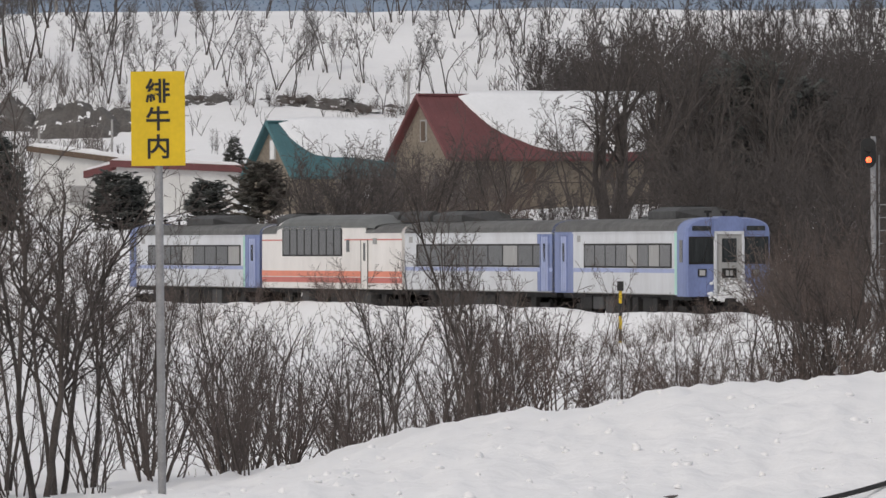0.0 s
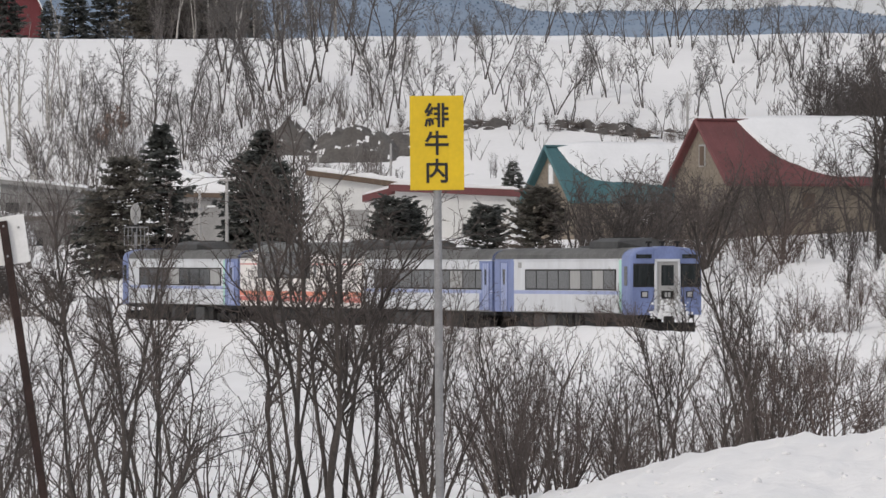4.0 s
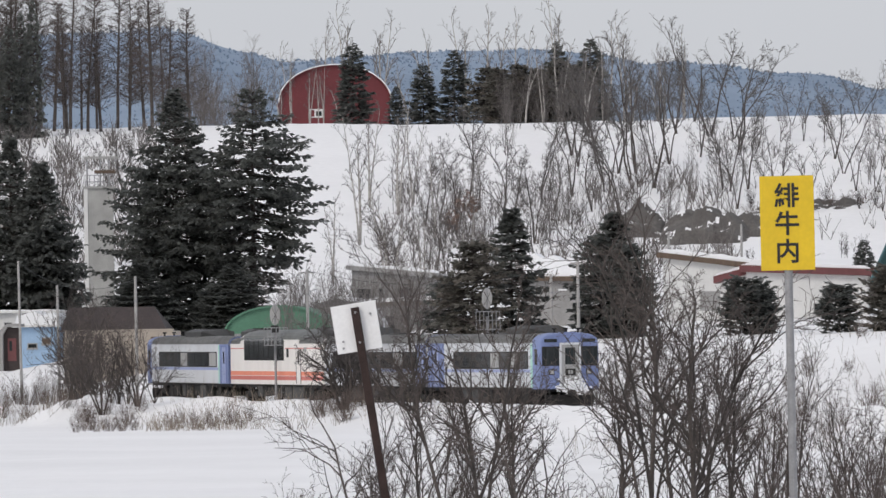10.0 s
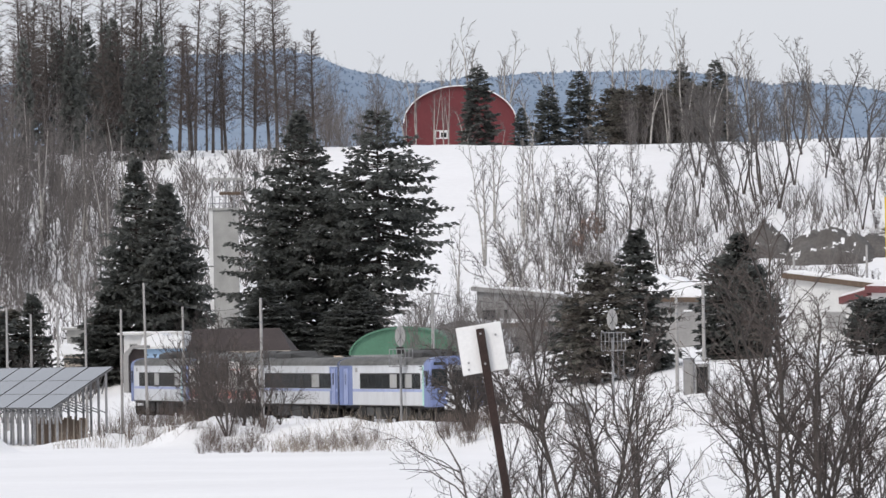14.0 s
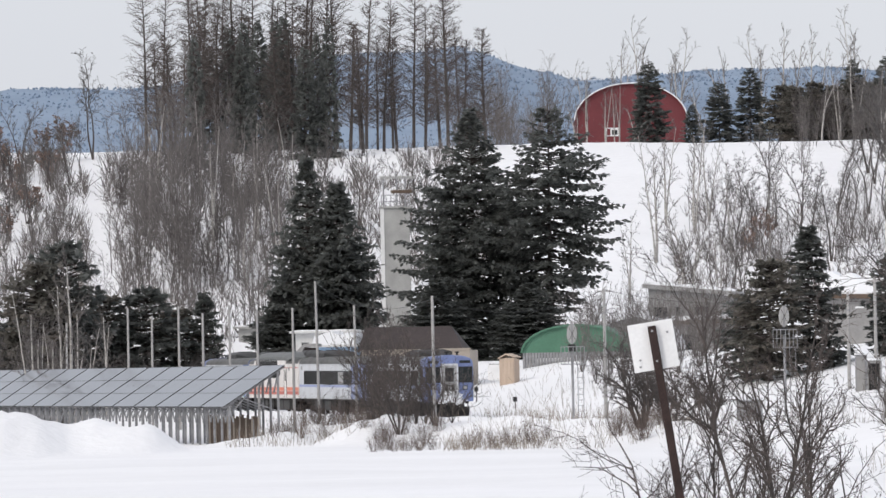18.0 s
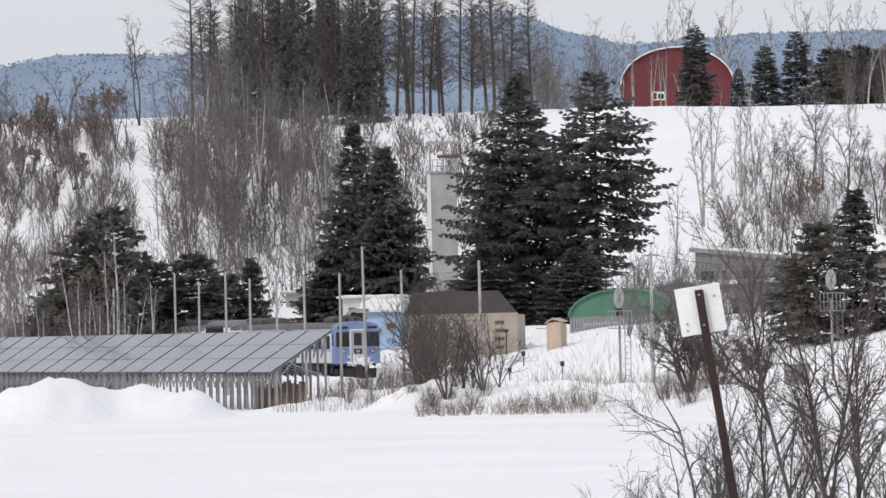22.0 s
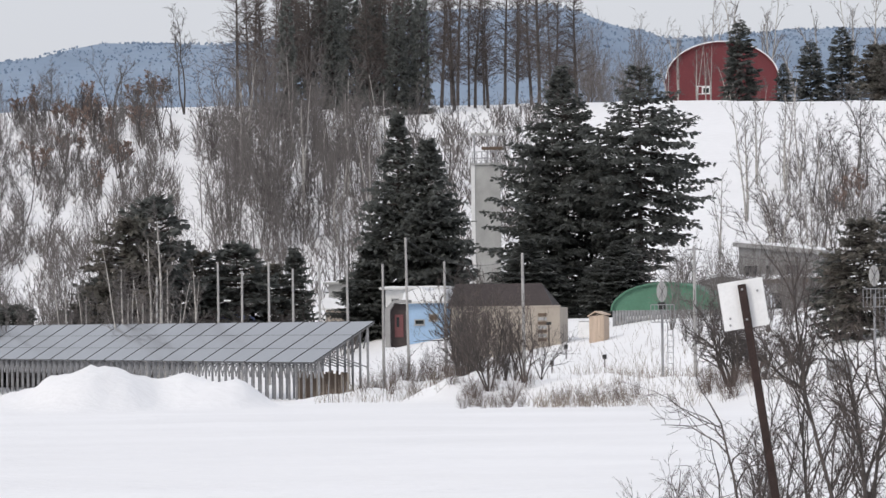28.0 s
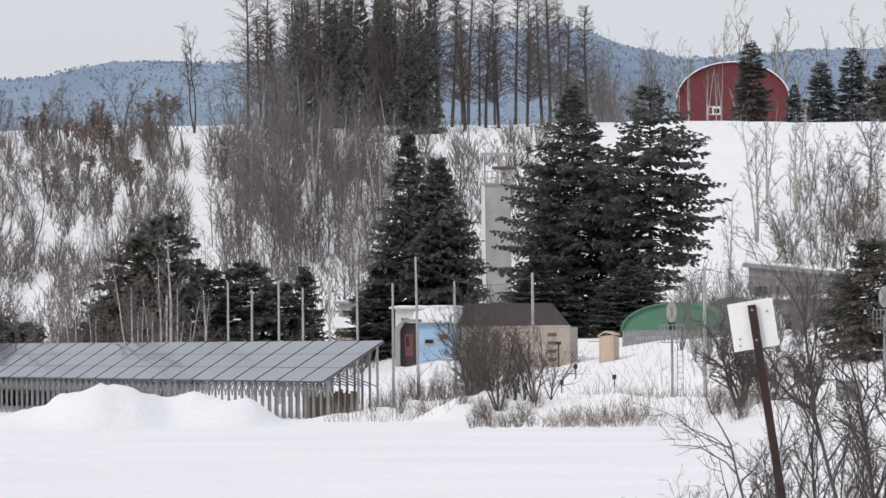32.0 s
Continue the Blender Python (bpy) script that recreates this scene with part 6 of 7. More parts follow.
def cabinets():
    for b, d, e0, e1, w, mat, text in ((-59.5, 446, -4.2, 0.8, 0.75, GREY_WALL, "dark grey"), (-60.9, 447, -4.0, 1.5, 0.6, STEEL, "pale grey"), (-75.0, 436, -5.0, -3.6, 1.3, STEEL, "low steel")):
        z0, z1 = level(d, e0), level(d, e1)
        ob = thing("relay_cabinet", pose(b * d / 1000, d, z0), text + " lineside relay cabinet standing in snow", "cabinet")
        part("case", boxes((0, w, 0, 0.6, -0.5, z1 - z0), bevel=0.02), mat, ob)
        door = part("door", boxes((0.08, w - 0.08, -0.03, 0.0, 0.2, z1 - z0 - 0.15)), GREY_WALL if mat is STEEL else UNDER, ob)
        part("handle", boxes((w * 0.7, w * 0.75, -0.06, -0.03, (z1 - z0) * 0.45, (z1 - z0) * 0.6)), STEEL, door)
        part("cap", boxes((-0.05, w + 0.05, -0.08, 0.68, z1 - z0, z1 - z0 + 0.12), bevel=0.04), ROOF_SNOW, ob)
    p = spot(20.9, 268)
    ob = thing("marker_post", pose(p.x, p.y, p.z), "short yellow and black trackside marker post", "post")
    for k in range(5):
        part("band", rods(((0, 0, -0.4 + 0.4 * k), (0, 0, 0.4 * k), 0.05)), BLACK if k % 2 else YELLOW, ob)
    part("cap", boxes((-0.1, 0.1, -0.1, 0.1, 1.6, 1.9)), BLACK, ob)
    fence = thing("stake_fence", pose(0, 0, 0), "loose row of thin weathered stakes standing in the snow", "fence")
    rnd = random.Random(11)
    for k in range(24):
        b = -136.0 + 18 * rnd.random()
        p = spot(b, rnd.uniform(458, 474))
        part("stake", rods(((p.x, p.y, p.z - 0.3), (p.x + rnd.uniform(-0.04, 0.04), p.y, p.z + rnd.uniform(0.4, 1.5)), 0.018), sides=5), OLD_WOOD if k % 3 else STEEL, fence)
    tent = thing("snow_covered_frame", pose(*spot(-152, 470)), "dark steel trestle half buried in snow", "trestle")
    part("bar", rods(((-0.6, 0, -0.3), (0, 0, 0.9), 0.04), ((0.6, 0, -0.3), (0, 0, 0.9), 0.04)), RUST, tent)


cabinets()

# ---------------------------------------------------------------- planting
plant = random.Random(20)


def pick(key):
    return KIN[key][plant.randrange(len(KIN[key]))]


def scatter(key, b0, b1, d0, d1, count, size, jitter=0.25, tall=1.0):
    """Trees of one kind spread evenly over a stretch of land."""
    for k in range(count):
        b = b0 + (b1 - b0) * (k + plant.random()) / count
        d = plant.uniform(d0, d1)
        s = size * plant.uniform(1 - jitter, 1 + jitter)
        put(pick(key), spot(b, d, -0.05), plant.uniform(0, 360), s, s * tall * plant.uniform(0.9, 1.1))


# near bank: shrubs in loose clumps, lower and fewer towards the open field
scatter("shrub", -42, 12, 110, 114, 6, 0.92, 0.35)
scatter("shrub", -42, 14, 115, 120, 6, 0.9, 0.3)
scatter("shrub", -38, 12, 121, 128, 7, 0.9, 0.3)
scatter("red_shrub", -28, 13, 113, 124, 6, 0.78)
scatter("red_shrub", 19, 36, 119, 128, 6, 0.9)
scatter("shrub", 18, 36, 120, 128, 3, 0.85)
scatter("red_shrub", 40, 56, 121, 134, 6, 1.0)
scatter("shrub", 38, 56, 119, 130, 6, 1.0)
scatter("shrub", -98, -82, 100, 107, 4, 0.6, 0.3)
scatter("sapling", -86, -60, 101, 110, 4, 0.8, 0.15, 1.0)
scatter("shrub", -80, -56, 112, 118, 2, 0.8, 0.3)
scatter("shrub", -90, -70, 104, 112, 2, 0.7, 0.3)
scatter("shrub", -62, -40, 106, 112, 3, 0.8, 0.25)
# young trees that stand above the shrubs
for b, d, s, t in ((-47.4, 108, 1.15, 1.04), (-46.0, 110, 1.1, 0.96), (-52.0, 112, 0.84, 0.8), (-41.8, 113, 0.82, 0.8), (-70.8, 104, 0.92, 0.88), (-67.5, 107, 0.7, 0.8), (-75.5, 108, 0.6, 0.66), (3, 114, 0.7, 0.78), (-6, 116, 0.6, 0.66),
                   (6.5, 117, 0.62, 0.6), (-35.0, 118, 0.6, 0.62), (46, 124, 0.7, 0.68), (54, 126, 0.9, 0.95), (-24, 121, 0.5, 0.56), (-82, 105, 0.5, 0.56)):
    put(pick("young_tree"), spot(b, d), plant.uniform(0, 360), s, t)

# spreading trees along the railway
for b, d, s, t in ((-8.5, 384, 1.0, 1.05), (-15.0, 382, 1.0, 1.2), (-2.0, 392, 1.0, 1.1), (7, 396, 0.9, 1.0), (-82.5, 430, 0.8, 0.8),
                   (-18.5, 395, 0.7, 0.6), (-4.0, 400, 0.9, 0.75), (-1, 410, 0.8, 0.7), (4, 408, 0.8, 0.7), (30, 380, 0.9, 0.9), (48, 300, 0.8, 0.9)):
    put(pick("yard_tree" if b < 10 else "orchard"), spot(b, d), plant.uniform(0, 360), s * 1.15, t * 1.1)
for b, d, s, t in ((-86.3, 424, 1.4, 1.3), (-83.4, 428, 0.9, 0.9), (-78.4, 412, 1.1, 1.0), (-11.2, 377, 1.4, 1.45)):
    put(pick("round_tree"), spot(b, d), plant.uniform(0, 360), s, t)
put(KIN["spreading"][0], spot(20.3, 402), 30, 1.0, 1.08)
put(KIN["spreading"][1], spot(27.5, 410), 80, 0.95, 1.05)
put(KIN["spreading"][1], spot(38, 414), 200, 0.9, 1.0)
for b, d, s, t in ((-115.2, 455, 0.9, 1.3), (-111.0, 457, 0.75, 1.05), (-117.6, 460, 0.6, 0.8), (-108.9, 460, 0.5, 0.6)):
    put(pick("yard_tree"), spot(b, d), plant.uniform(0, 360), s, t)
scatter("dark_thicket", 29, 54, 306, 345, 30, 0.62)
scatter("dark_thicket", 40, 54, 284, 304, 12, 0.6)
scatter("red_shrub", 26, 54, 298, 312, 16, 1.1)
scatter("red_shrub", 38, 54, 262, 285, 12, 1.2)
scatter("red_shrub", 2, 40, 258, 268, 16, 0.5, 0.3)
scatter("dark_thicket", 26, 54, 405, 470, 24, 0.85)
scatter("dark_thicket", 11, 30, 345, 392, 13, 0.4)
scatter("red_shrub", 8, 32, 322, 345, 12, 0.95)
scatter("red_shrub", -36, 0, 395, 440, 10, 0.5)
scatter("hill", 14, 60, 440, 520, 16, 1.0)
scatter("thicket", -14, 8, 420, 455, 8, 0.5)
scatter("dark_thicket", -18, 8, 440, 470, 12, 0.5)
scatter("red_shrub", -12, 10, 372, 400, 14, 1.1)
scatter("thicket", -60, -42, 400, 430, 5, 0.42)
scatter("thicket", -94, -72, 560, 585, 14, 0.62)
scatter("thicket", -94, -78, 500, 540, 11, 0.55)
scatter("red_shrub", -118.4, -111.2, 428, 434, 9, 0.46, 0.25)
scatter("red_shrub", -120, -110, 450, 458, 6, 0.7)
scatter("dark_thicket", -119.4, -115.8, 466, 480, 4, 0.85, 0.15)
scatter("dark_thicket", -114.5, -112, 464, 474, 3, 0.55, 0.2)
scatter("red_shrub", -90, -84, 415, 425, 6, 0.7)
scatter("red_shrub", -107, -97, 425, 438, 10, 0.5)
scatter("red_shrub", -132, -119, 470, 482, 12, 0.65)
scatter("shrub", -126, -120, 478, 490, 5, 0.9)
scatter("red_shrub", -46, -10, 330, 350, 14, 0.6)

# the slope
scatter("hill", -41, 8, 718, 790, 40, 0.8, 0.3)
scatter("hill", -60, -38, 738, 792, 18, 1.25, 0.2)
scatter("hill", -78, -52, 700, 740, 14, 1.05, 0.2)
scatter("hill", 8, 60, 600, 790, 44, 1.0, 0.3)
scatter("birch", -86, -70, 690, 735, 6, 0.95)
scatter("birch", -88, -70, 640, 685, 5, 0.85)
scatter("hill", -84, -58, 640, 690, 8, 0.75)
scatter("dark_thicket", -69.5, -56.5, 836, 866, 18, 0.72, 0.15)
scatter("birch", -92, -78, 905, 960, 7, 1.35)
scatter("birch", -76, -52, 880, 940, 8, 1.2)
scatter("birch", -70, -44, 800, 870, 12, 0.95)
scatter("birch", -94, -85.5, 866, 872, 6, 0.72, 0.2)
scatter("hill", -30, 30, 860, 960, 16, 0.8)
# a dark hem of scrub along the foot of the slope
scatter("red_shrub", -38, 5, 719, 725, 26, 0.75, 0.4, 0.6)
scatter("dark_thicket", -38, 5, 718, 726, 16, 0.22, 0.4)
# woods on the crest above the tower
scatter("larch", -145, -104, 785, 830, 26, 1.0, 0.1)
scatter("larch", -144, -124, 790, 850, 12, 1.0, 0.1)
scatter("larch", -142, -106, 835, 900, 14, 0.95, 0.12)
scatter("hill", -134, -104, 690, 760, 16, 0.8, 0.3)
scatter("birch", -146, -125, 690, 770, 12, 1.1)
scatter("thicket", -108, -96, 860, 960, 10, 1.1)
stand("slope_thicket", "grey stand of slender leafless saplings on the slope", 61, GROVE, GREY_TWIG,
      ((-148, -131, 695, 765, 34, 1.35), (-150, -128, 640, 700, 12, 0.9), (-131, -100, 690, 745, 18, 0.6), (-178, -154, 690, 792, 38, 0.72), (-178, -156, 585, 650, 30, 0.95),
       (-80, -58, 680, 735, 14, 0.7), (-70, -40, 690, 790, 15, 0.7), (-40, 8, 715, 790, 9, 0.5), (-68, -44, 800, 880, 16, 0.8), (-108, -96, 860, 960, 8, 1.0)))
stand("dark_thicket", "dark brown crowded stand of leafless stems", 62, dict(GROVE, stems=8, shoots=(16, 4.2), thin=0.024, tall=7.0), DARK_TWIG,
      ((11, 54, 560, 720, 130, 1.1), (17, 54, 490, 560, 90, 1.2), (25, 54, 420, 480, 44, 1.0), (-178, -134, 588, 606, 40, 0.5), (-178, -154, 740, 792, 10, 0.5), (-148, -128, 700, 760, 10, 0.9), (-50, 6, 640, 700, 14, 0.3), (30, 62, 700, 790, 18, 1.0)))
# left of the cleared strip
scatter("hill", -178, -152, 700, 795, 26, 0.75, 0.3)
scatter("birch", -160, -152, 548, 562, 6, 1.1)
scatter("birch", -168, -150, 575, 592, 8, 0.8)
put(KIN["hill"][0], spot(-151.3, 790), 40, 1.25)


def oak(seed):
    """A scrub oak that keeps its dead leaves."""
    ob, out, rnd = bare("scrub_oak", "scrub oak holding russet dead leaves on the slope", "tree", seed, dict(HILL, tall=5.0, stems=3), BARK, GREY_TWIG, "scrub oaks")
    items = []
    for pts, _ in out[2] + out[3]:
        for p, q in zip(pts, pts[1:]):
            if rnd.random() > 0.4:
                continue
            d = unit(np.array([rnd.gauss(0, 1), rnd.gauss(0, 1), rnd.gauss(0, 1)]))
            s = unit(np.cross(d, np.array([rnd.gauss(0, 1), rnd.gauss(0, 1), rnd.gauss(0, 1)])))
            items.append((p + (q - p) * rnd.random(), d, s, rnd.uniform(0.16, 0.34), rnd.uniform(0.06, 0.13)))
    me = blades(items)
    me.materials.append(DEAD_LEAF)
    leaves = new("dead_leaves", me)
    leaves.parent = ob
    return ob


KIN["oak"] = [oak(901), oak(902)]
scatter("oak", -172, -153, 765, 792, 10, 0.8)
scatter("oak", -170, -158, 735, 760, 5, 0.75)
scatter("oak", -78, -68, 700, 712, 2, 0.7)

# evergreens
fir_a = fir("fir_tree", "tall dark fir with broad layered boughs down to the ground", 1, 19.6, 6.2, 0.04,
            ((0, 0.8), (0.3, 1.0), (0.42, 1.0), (0.57, 0.82), (0.68, 0.54), (0.78, 0.34), (0.9, 0.17), (0.97, 0.06), (1, 0.02)), NEEDLE, 0.5, 1.35)
fir_b = fir("fir_tree", "tall dark fir with open boughs and a bare lower trunk", 2, 19.6, 4.9, 0.20,
            ((0, 0.35), (0.12, 0.72), (0.35, 1.0), (0.55, 0.96), (0.72, 0.68), (0.86, 0.34), (0.95, 0.13), (1, 0.02)), NEEDLE, 0.62, 1.15)
fir_c = fir("fir_tree", "dark fir with a narrow pointed top and layered boughs", 3, 14.0, 4.4, 0.03,
            ((0, 1.0), (0.2, 0.95), (0.45, 0.74), (0.65, 0.44), (0.78, 0.27), (0.88, 0.14), (0.96, 0.06), (1, 0.02)), NEEDLE, 0.42, 1.4)
fir_d = fir("fir_tree", "dense dark green fir with a smooth rounded cone", 4, 12.6, 4.0, 0.0,
            ((0, 0.9), (0.3, 0.95), (0.6, 0.66), (0.8, 0.36), (0.93, 0.15), (1, 0.03)), NEEDLE, 0.34, 1.7)
CONE_OUTLINE = ((0, 0.85), (0.2, 1.0), (0.45, 0.84), (0.7, 0.52), (0.86, 0.28), (0.96, 0.1), (1, 0.03))
DOME_OUTLINE = ((0, 0.6), (0.2, 0.95), (0.5, 1.0), (0.72, 0.82), (0.88, 0.55), (0.97, 0.28), (1, 0.08))
yard_fir = [fir("fir_tree", "dark pointed fir in the yard beside the railway", 30 + k, 9.6, 2.25, 0.04, CONE_OUTLINE, NEEDLE, 0.34, 1.25, "yard evergreens") for k in range(2)]
yard_pine = [fir("pine_tree", "bushy olive-dark pine with a ragged rounded crown", 40 + k, 7.8, 2.3, 0.08, DOME_OUTLINE, NEEDLE_BROWN if k == 0 else NEEDLE, 0.36, 1.15, "yard evergreens") for k in range(2)]
spruce = [conifer("spruce_tree", "dark spruce with tiered drooping boughs", 10 + k, 9.0, 2.7, 0.05, cone, NEEDLE, 1.5, -0.25, 0.36, 0.6, "spruces") for k in range(3)]
pine = [conifer("pine_tree", "bushy dark green pine with a rounded crown", 20 + k, 5.6, 2.9, 0.05, dome, NEEDLE_BROWN if k == 0 else NEEDLE, 1.8, 0.1, 0.32, 0.55, "pines") for k in range(3)]
put(fir_b, spot(-96.9, 600), 20, 1.0, 0.92)
put(fir_a, spot(-105.8, 604), 70, 0.95, 0.92)
put(fir_c, spot(-125.6, 618), 10, 1.0, 1.14)
put(fir_d, spot(-122.4, 617), 130, 1.0, 1.08)
put(fir_c, spot(-129.4, 616), 250, 0.8, 0.5)
put(fir_c, spot(-110.5, 594), 250, 1.0, 0.42)
put(fir_d, spot(-99.5, 594), 40, 0.8, 0.42)
for b, d, s, t in ((-84.7, 852, 1.0, 0.92), (-76.4, 862, 0.85, 0.72), (-72.7, 866, 0.95, 0.85), (-79.6, 868, 0.5, 0.45), (-24.6, 600, 0.6, 0.55), (-60.5, 850, 0.9, 0.9), (-56.5, 855, 1.0, 0.95)):
    put(plant.choice(spruce), spot(b, d), plant.uniform(0, 360), s, t)
for k in range(11):
    put(plant.choice(spruce), spot(-139.5 + 17 * (k + plant.random()) / 11, plant.uniform(776, 815)), plant.uniform(0, 360), plant.uniform(0.48, 0.66), plant.uniform(1.1, 1.5))
for k in range(9):
    put(yard_pine[0], spot(-69 + 12.5 * (k + plant.random()) / 9, plant.uniform(838, 870)), plant.uniform(0, 360), plant.uniform(0.8, 1.05), plant.uniform(0.62, 0.8))
for b, d, s, t in ((-38.6, 470, 0.75, 0.55), (-27.6, 462, 0.62, 0.45), (-21.5, 455, 0.75, 0.6), (-36.8, 472, 0.6, 0.45), (33, 432, 1.2, 1.25), (37, 430, 1.3, 1.35), (41.5, 434, 1.2, 1.15),
                   (-172.0, 600, 1.1, 1.0), (-176.0, 604, 1.1, 1.1)):
    put(plant.choice(pine), spot(b, d), plant.uniform(0, 360), s, t)
for ob, b, d, s, t in ((yard_pine[0], -70.9, 474, 0.95, 0.84), (yard_fir[0], -66.3, 478, 1.0, 0.82), (yard_pine[1], -73.8, 478, 0.7, 0.6), (yard_fir[1], -54.4, 480, 0.98, 0.73), (yard_pine[1], -55.8, 482, 0.8, 0.72),
                       (yard_pine[1], -52.6, 478, 0.7, 0.66), (yard_pine[0], -158.5, 600, 1.4, 1.5), (yard_pine[1], -155.2, 604, 1.4, 1.6), (yard_pine[1], -161.5, 606, 1.3, 1.0), (yard_pine[0], -150.0, 610, 1.15, 1.0),
                       (yard_pine[1], -145.4, 608, 1.35, 1.08), (yard_pine[0], -141.6, 612, 1.2, 0.86), (yard_fir[0], -138.2, 610, 0.85, 0.82), (yard_pine[1], -148, 606, 1.0, 0.72), (yard_pine[0], -164, 612, 1.2, 0.7)):
    put(ob, spot(b, d), plant.uniform(0, 360), s, t)

# stock that found no place is cleared away
for ob in [o for kin in KIN.values() for o in kin] + [fir_a, fir_b, fir_c, fir_d] + spruce + pine + yard_fir + yard_pine:
    if ob.name not in PLACED:
        for child in list(ob.children):
            bpy.data.objects.remove(child)
        bpy.data.objects.remove(ob)


def weeds():
    """Dry stalks that stick out of the snow."""
    rnd = random.Random(5)
    segs = []
    for b0, b1, d0, d1, n in ((-136, -118, 456, 490, 500), (-118, -96, 425, 475, 300), (-110, -80, 412, 450, 900), (-104, -84, 450, 520, 400), (-60, 10, 300, 340, 300), (-80, -50, 400, 440, 300), (-30, 55, 112, 122, 160), (-40, 12, 345, 440, 500), (-108, -60, 520, 555, 200)):
        for _ in range(n):
            p = spot(rnd.uniform(b0, b1), rnd.uniform(d0, d1))
            h = rnd.triangular(0.2, 1.1, 0.4) if d0 > 200 else rnd.uniform(0.08, 0.3)
            q = p + Vector((rnd.gauss(0, 0.35) * h, rnd.gauss(0, 0.3) * h, h))
            segs.append(([np.array(p), np.array(q)], [0.010, 0.005] if d0 > 200 else [0.005, 0.002]))
    me = tubes(segs, 3)
    me.materials.append(DRY_GRASS)
    tagged(new("dry_weeds", me), "thin dry stalks poking out of the snow", "weeds", kind="stuff")


weeds()


def hill_brush():
    """Low leafless brush all over the slope."""
    rnd = random.Random(15)
    limbs = []
    for b0, b1, d0, d1, n in ((-180, -152, 690, 792, 2600), (-150, -104, 690, 790, 2600), (-82, -40, 645, 745, 1300), (-60, 8, 700, 790, 450), (6, 62, 520, 790, 3400), (-150, -100, 600, 690, 900), (-180, -150, 600, 690, 900)):
        for _ in range(n):
            b, d = rnd.uniform(b0, b1), rnd.uniform(d0, d1)
            if noise.noise((b * 0.35, d * 0.06, 2.0)) < -0.05:
                continue
            p = np.array(spot(b, d))
            for k in range(4):
                h = rnd.uniform(0.5, 1.9)
                way = np.array([rnd.gauss(0, 0.35), rnd.gauss(0, 0.3), 1.0])
                mid = p + way * h * 0.5 + np.array([rnd.gauss(0, 0.08), 0, 0])
                limbs.append(([p, mid, p + way * h + np.array([rnd.gauss(0, 0.15), 0, 0])], [0.028, 0.022, 0.014]))
    me = tubes(limbs, 3)
    me.materials.append(GREY_TWIG)
    tagged(new("hillside_brush", me), "low leafless brush covering the snowy slope", "brush", kind="stuff")


hill_brush()


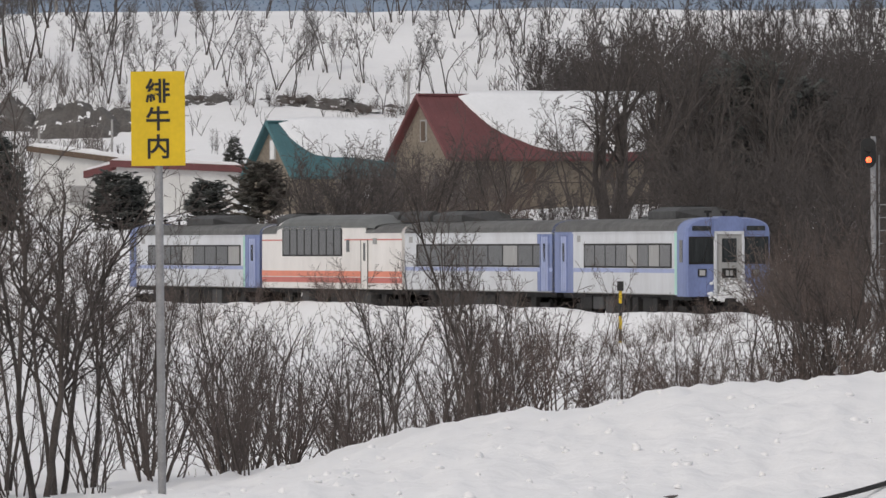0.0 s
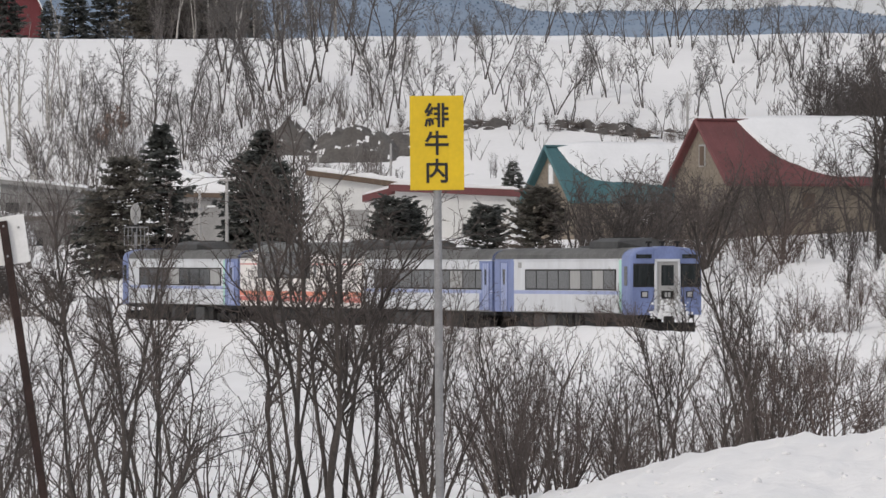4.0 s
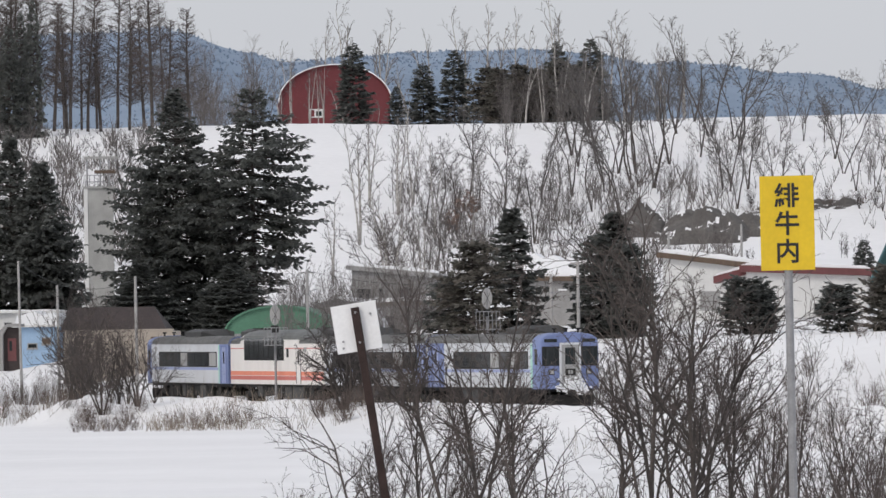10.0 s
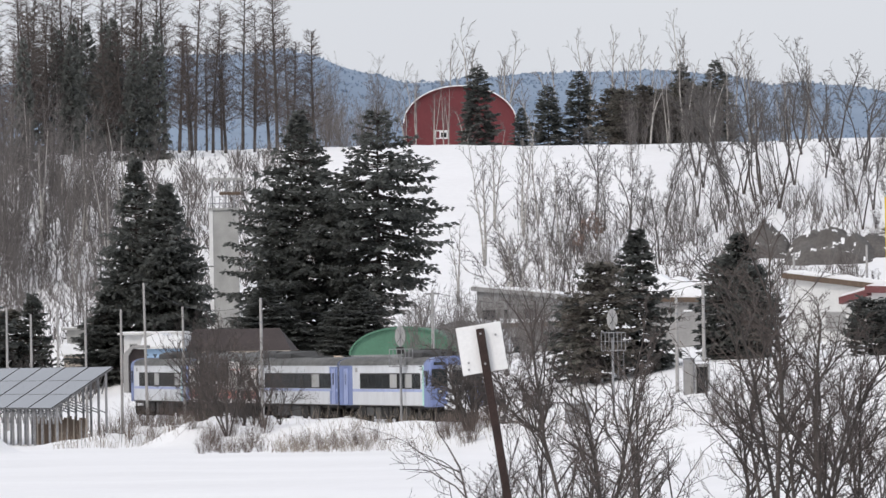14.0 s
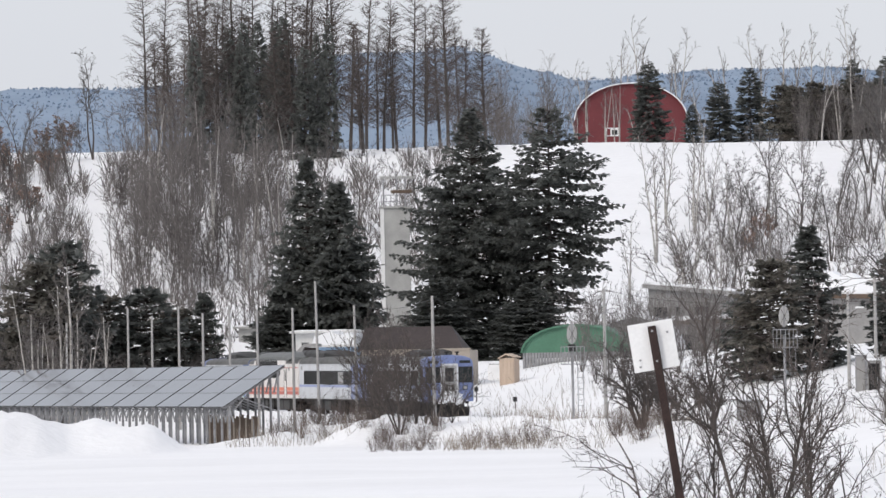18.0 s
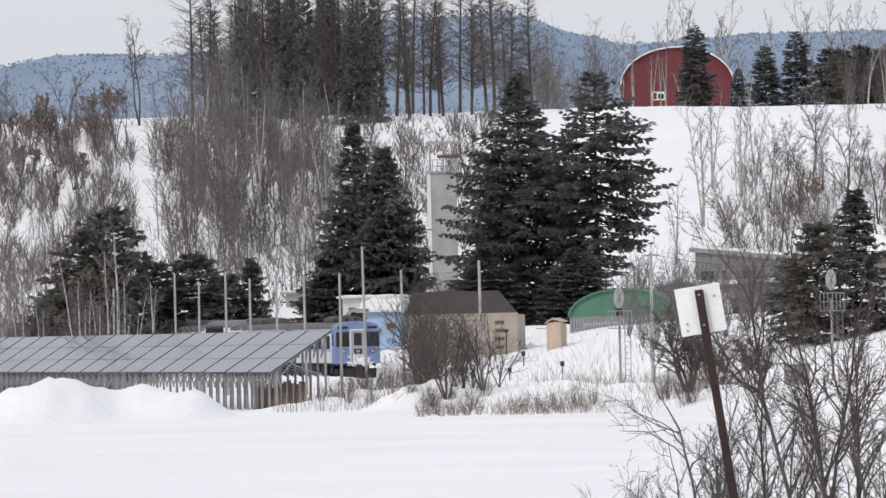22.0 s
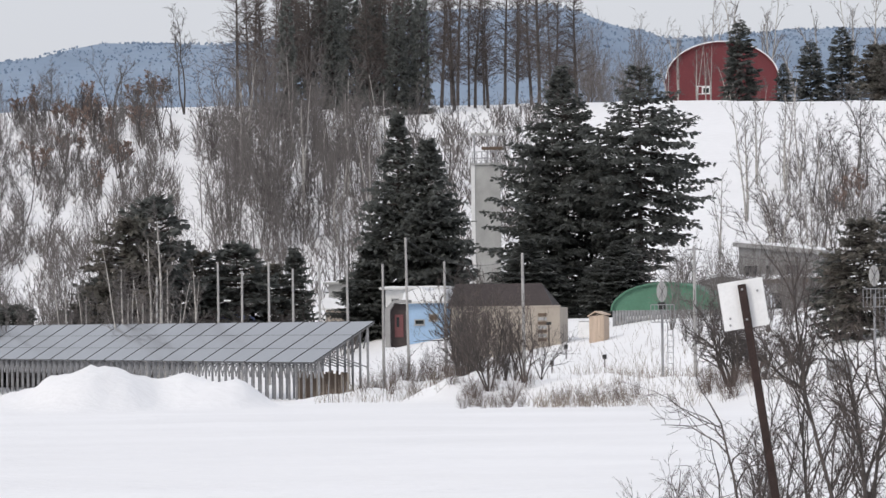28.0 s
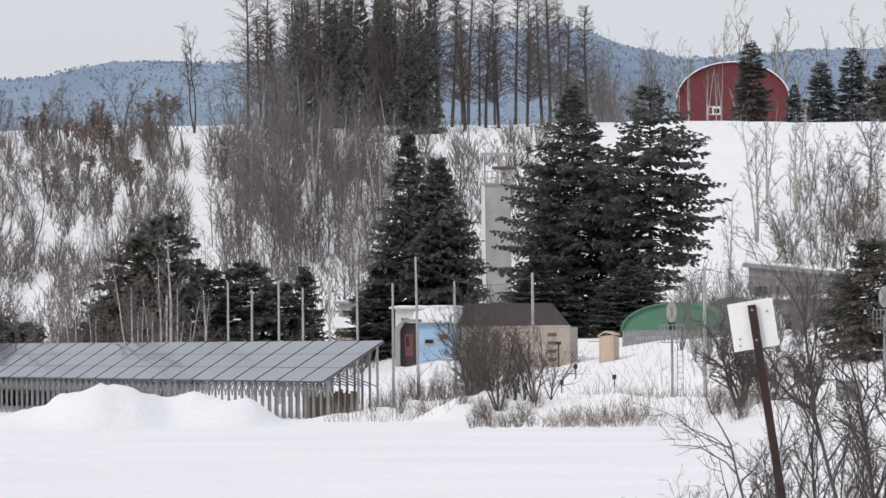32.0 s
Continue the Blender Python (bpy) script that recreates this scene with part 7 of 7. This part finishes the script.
def earth_cut():
    """A bare dark earth bank at the foot of the slope, with snow lying on its ledges."""
    for b, d, w, h, deep in ((-43.5, 700, 4.4, 3.4, 12), (-51.5, 706, 2.6, 3.0, 9), (-38.8, 704, 3.0, 2.4, 9), (-30, 720, 6.0, 1.4, 6), (-17, 721, 7.0, 1.3, 6), (-3, 722, 6.0, 1.2, 6)):
        p = spot(b, d)
        verts, faces, snow = [], [], []
        nu, nv = 56, 30
        for i in range(nu + 1):
            u = -1 + 2 * i / nu
            for k in range(nv + 1):
                v = k / nv
                x, y = u * w, v * deep
                rise = h * max(0.0, 1 - u * u) ** 0.5 * (0.5 * smooth(0.0, 0.2, v) + 0.5 * smooth(0.25, 0.8, v)) * (1 + 0.35 * noise.noise((x * 0.5 + b, v * 3, 1.0)))
                rough = 0.35 * noise.noise((x * 1.1 + b, y * 0.6, 4.0)) + 0.18 * noise.noise((x * 3.2, y * 1.6, 5.0)) + 0.09 * noise.noise((x * 7, y * 3.0, 6.0))
                verts.append((x, y, rise + rough * smooth(0, 0.3, 1 - abs(u)) - 0.35))
        for i in range(nu):
            for k in range(nv):
                a = i * (nv + 1) + k
                faces.append((a, a + nv + 1, a + nv + 2, a + 1))
        me = bpy.data.meshes.new("earth_bank")
        me.from_pydata(verts, [], faces)
        me.materials.append(EARTH)
        me.materials.append(SNOW)
        for f in me.polygons:
            c = f.center
            if f.normal.z + 0.5 * noise.noise((c.x * 1.5, c.y * 0.7, 8.0 + b)) > 1.08:
                f.material_index = 1
            f.use_smooth = True
        ob = new("earth_bank", me)
        ob.matrix_basis = pose(p.x, p.y, p.z)
        tagged(ob, "dark bare earth bank with patches of snow", "earth bank")


earth_cut()


def snow_clods():
    """Broken lumps that the plough threw on the near bank."""
    rnd = random.Random(31)
    bm = bmesh.new()
    for _ in range(240):
        p = spot(rnd.uniform(-40, 62), rnd.triangular(88, 112, 100))
        r = rnd.uniform(0.015, 0.055) * rnd.uniform(0.6, 1.3)
        m = Matrix.Translation(p) @ Matrix.Rotation(rnd.uniform(0, 6), 4, "Z") @ Matrix.Diagonal((r * rnd.uniform(0.8, 1.8), r * rnd.uniform(0.8, 1.6), r * rnd.uniform(0.6, 1.0), 1))
        got = bmesh.ops.create_icosphere(bm, subdivisions=1, radius=1, matrix=m)
        for v in got["verts"]:
            v.co += Vector((rnd.gauss(0, 0.2), rnd.gauss(0, 0.2), rnd.gauss(0, 0.2))) * r
    tagged(link_mesh("snow_clods", bm, SNOW, smooth=True), "broken lumps of old snow on the ploughed bank", "snow", kind="stuff")


snow_clods()


def hazy_far_woods():
    """Bare crowns along the distant ridges, too many to count."""
    rnd = random.Random(8)
    items = []
    for _ in range(17000):
        b, d = rnd.uniform(-200, 60), rnd.uniform(2900, 3950)
        p = np.array(spot(b, d))
        h = rnd.uniform(0.6, 1.5)
        for k in range(2):
            way = unit(np.array([rnd.gauss(0, 0.3), 0, 1.0]))
            items.append((p - np.array([0, 0, 0.4]), way, np.array([1.0, 0, 0]) if k == 0 else unit(np.array([0.7, 0.7, 0])), h, h * rnd.uniform(0.25, 0.45)))
    me = blades(items)
    # crowns share the hills' blue, with distance haze in the colour
    me.materials.append(HAZY_HILL)
    tagged(new("hazy_far_woods", me), "distant woods on the hills, haze painted in as blue", "woods", kind="stuff")


hazy_far_woods()
motions()
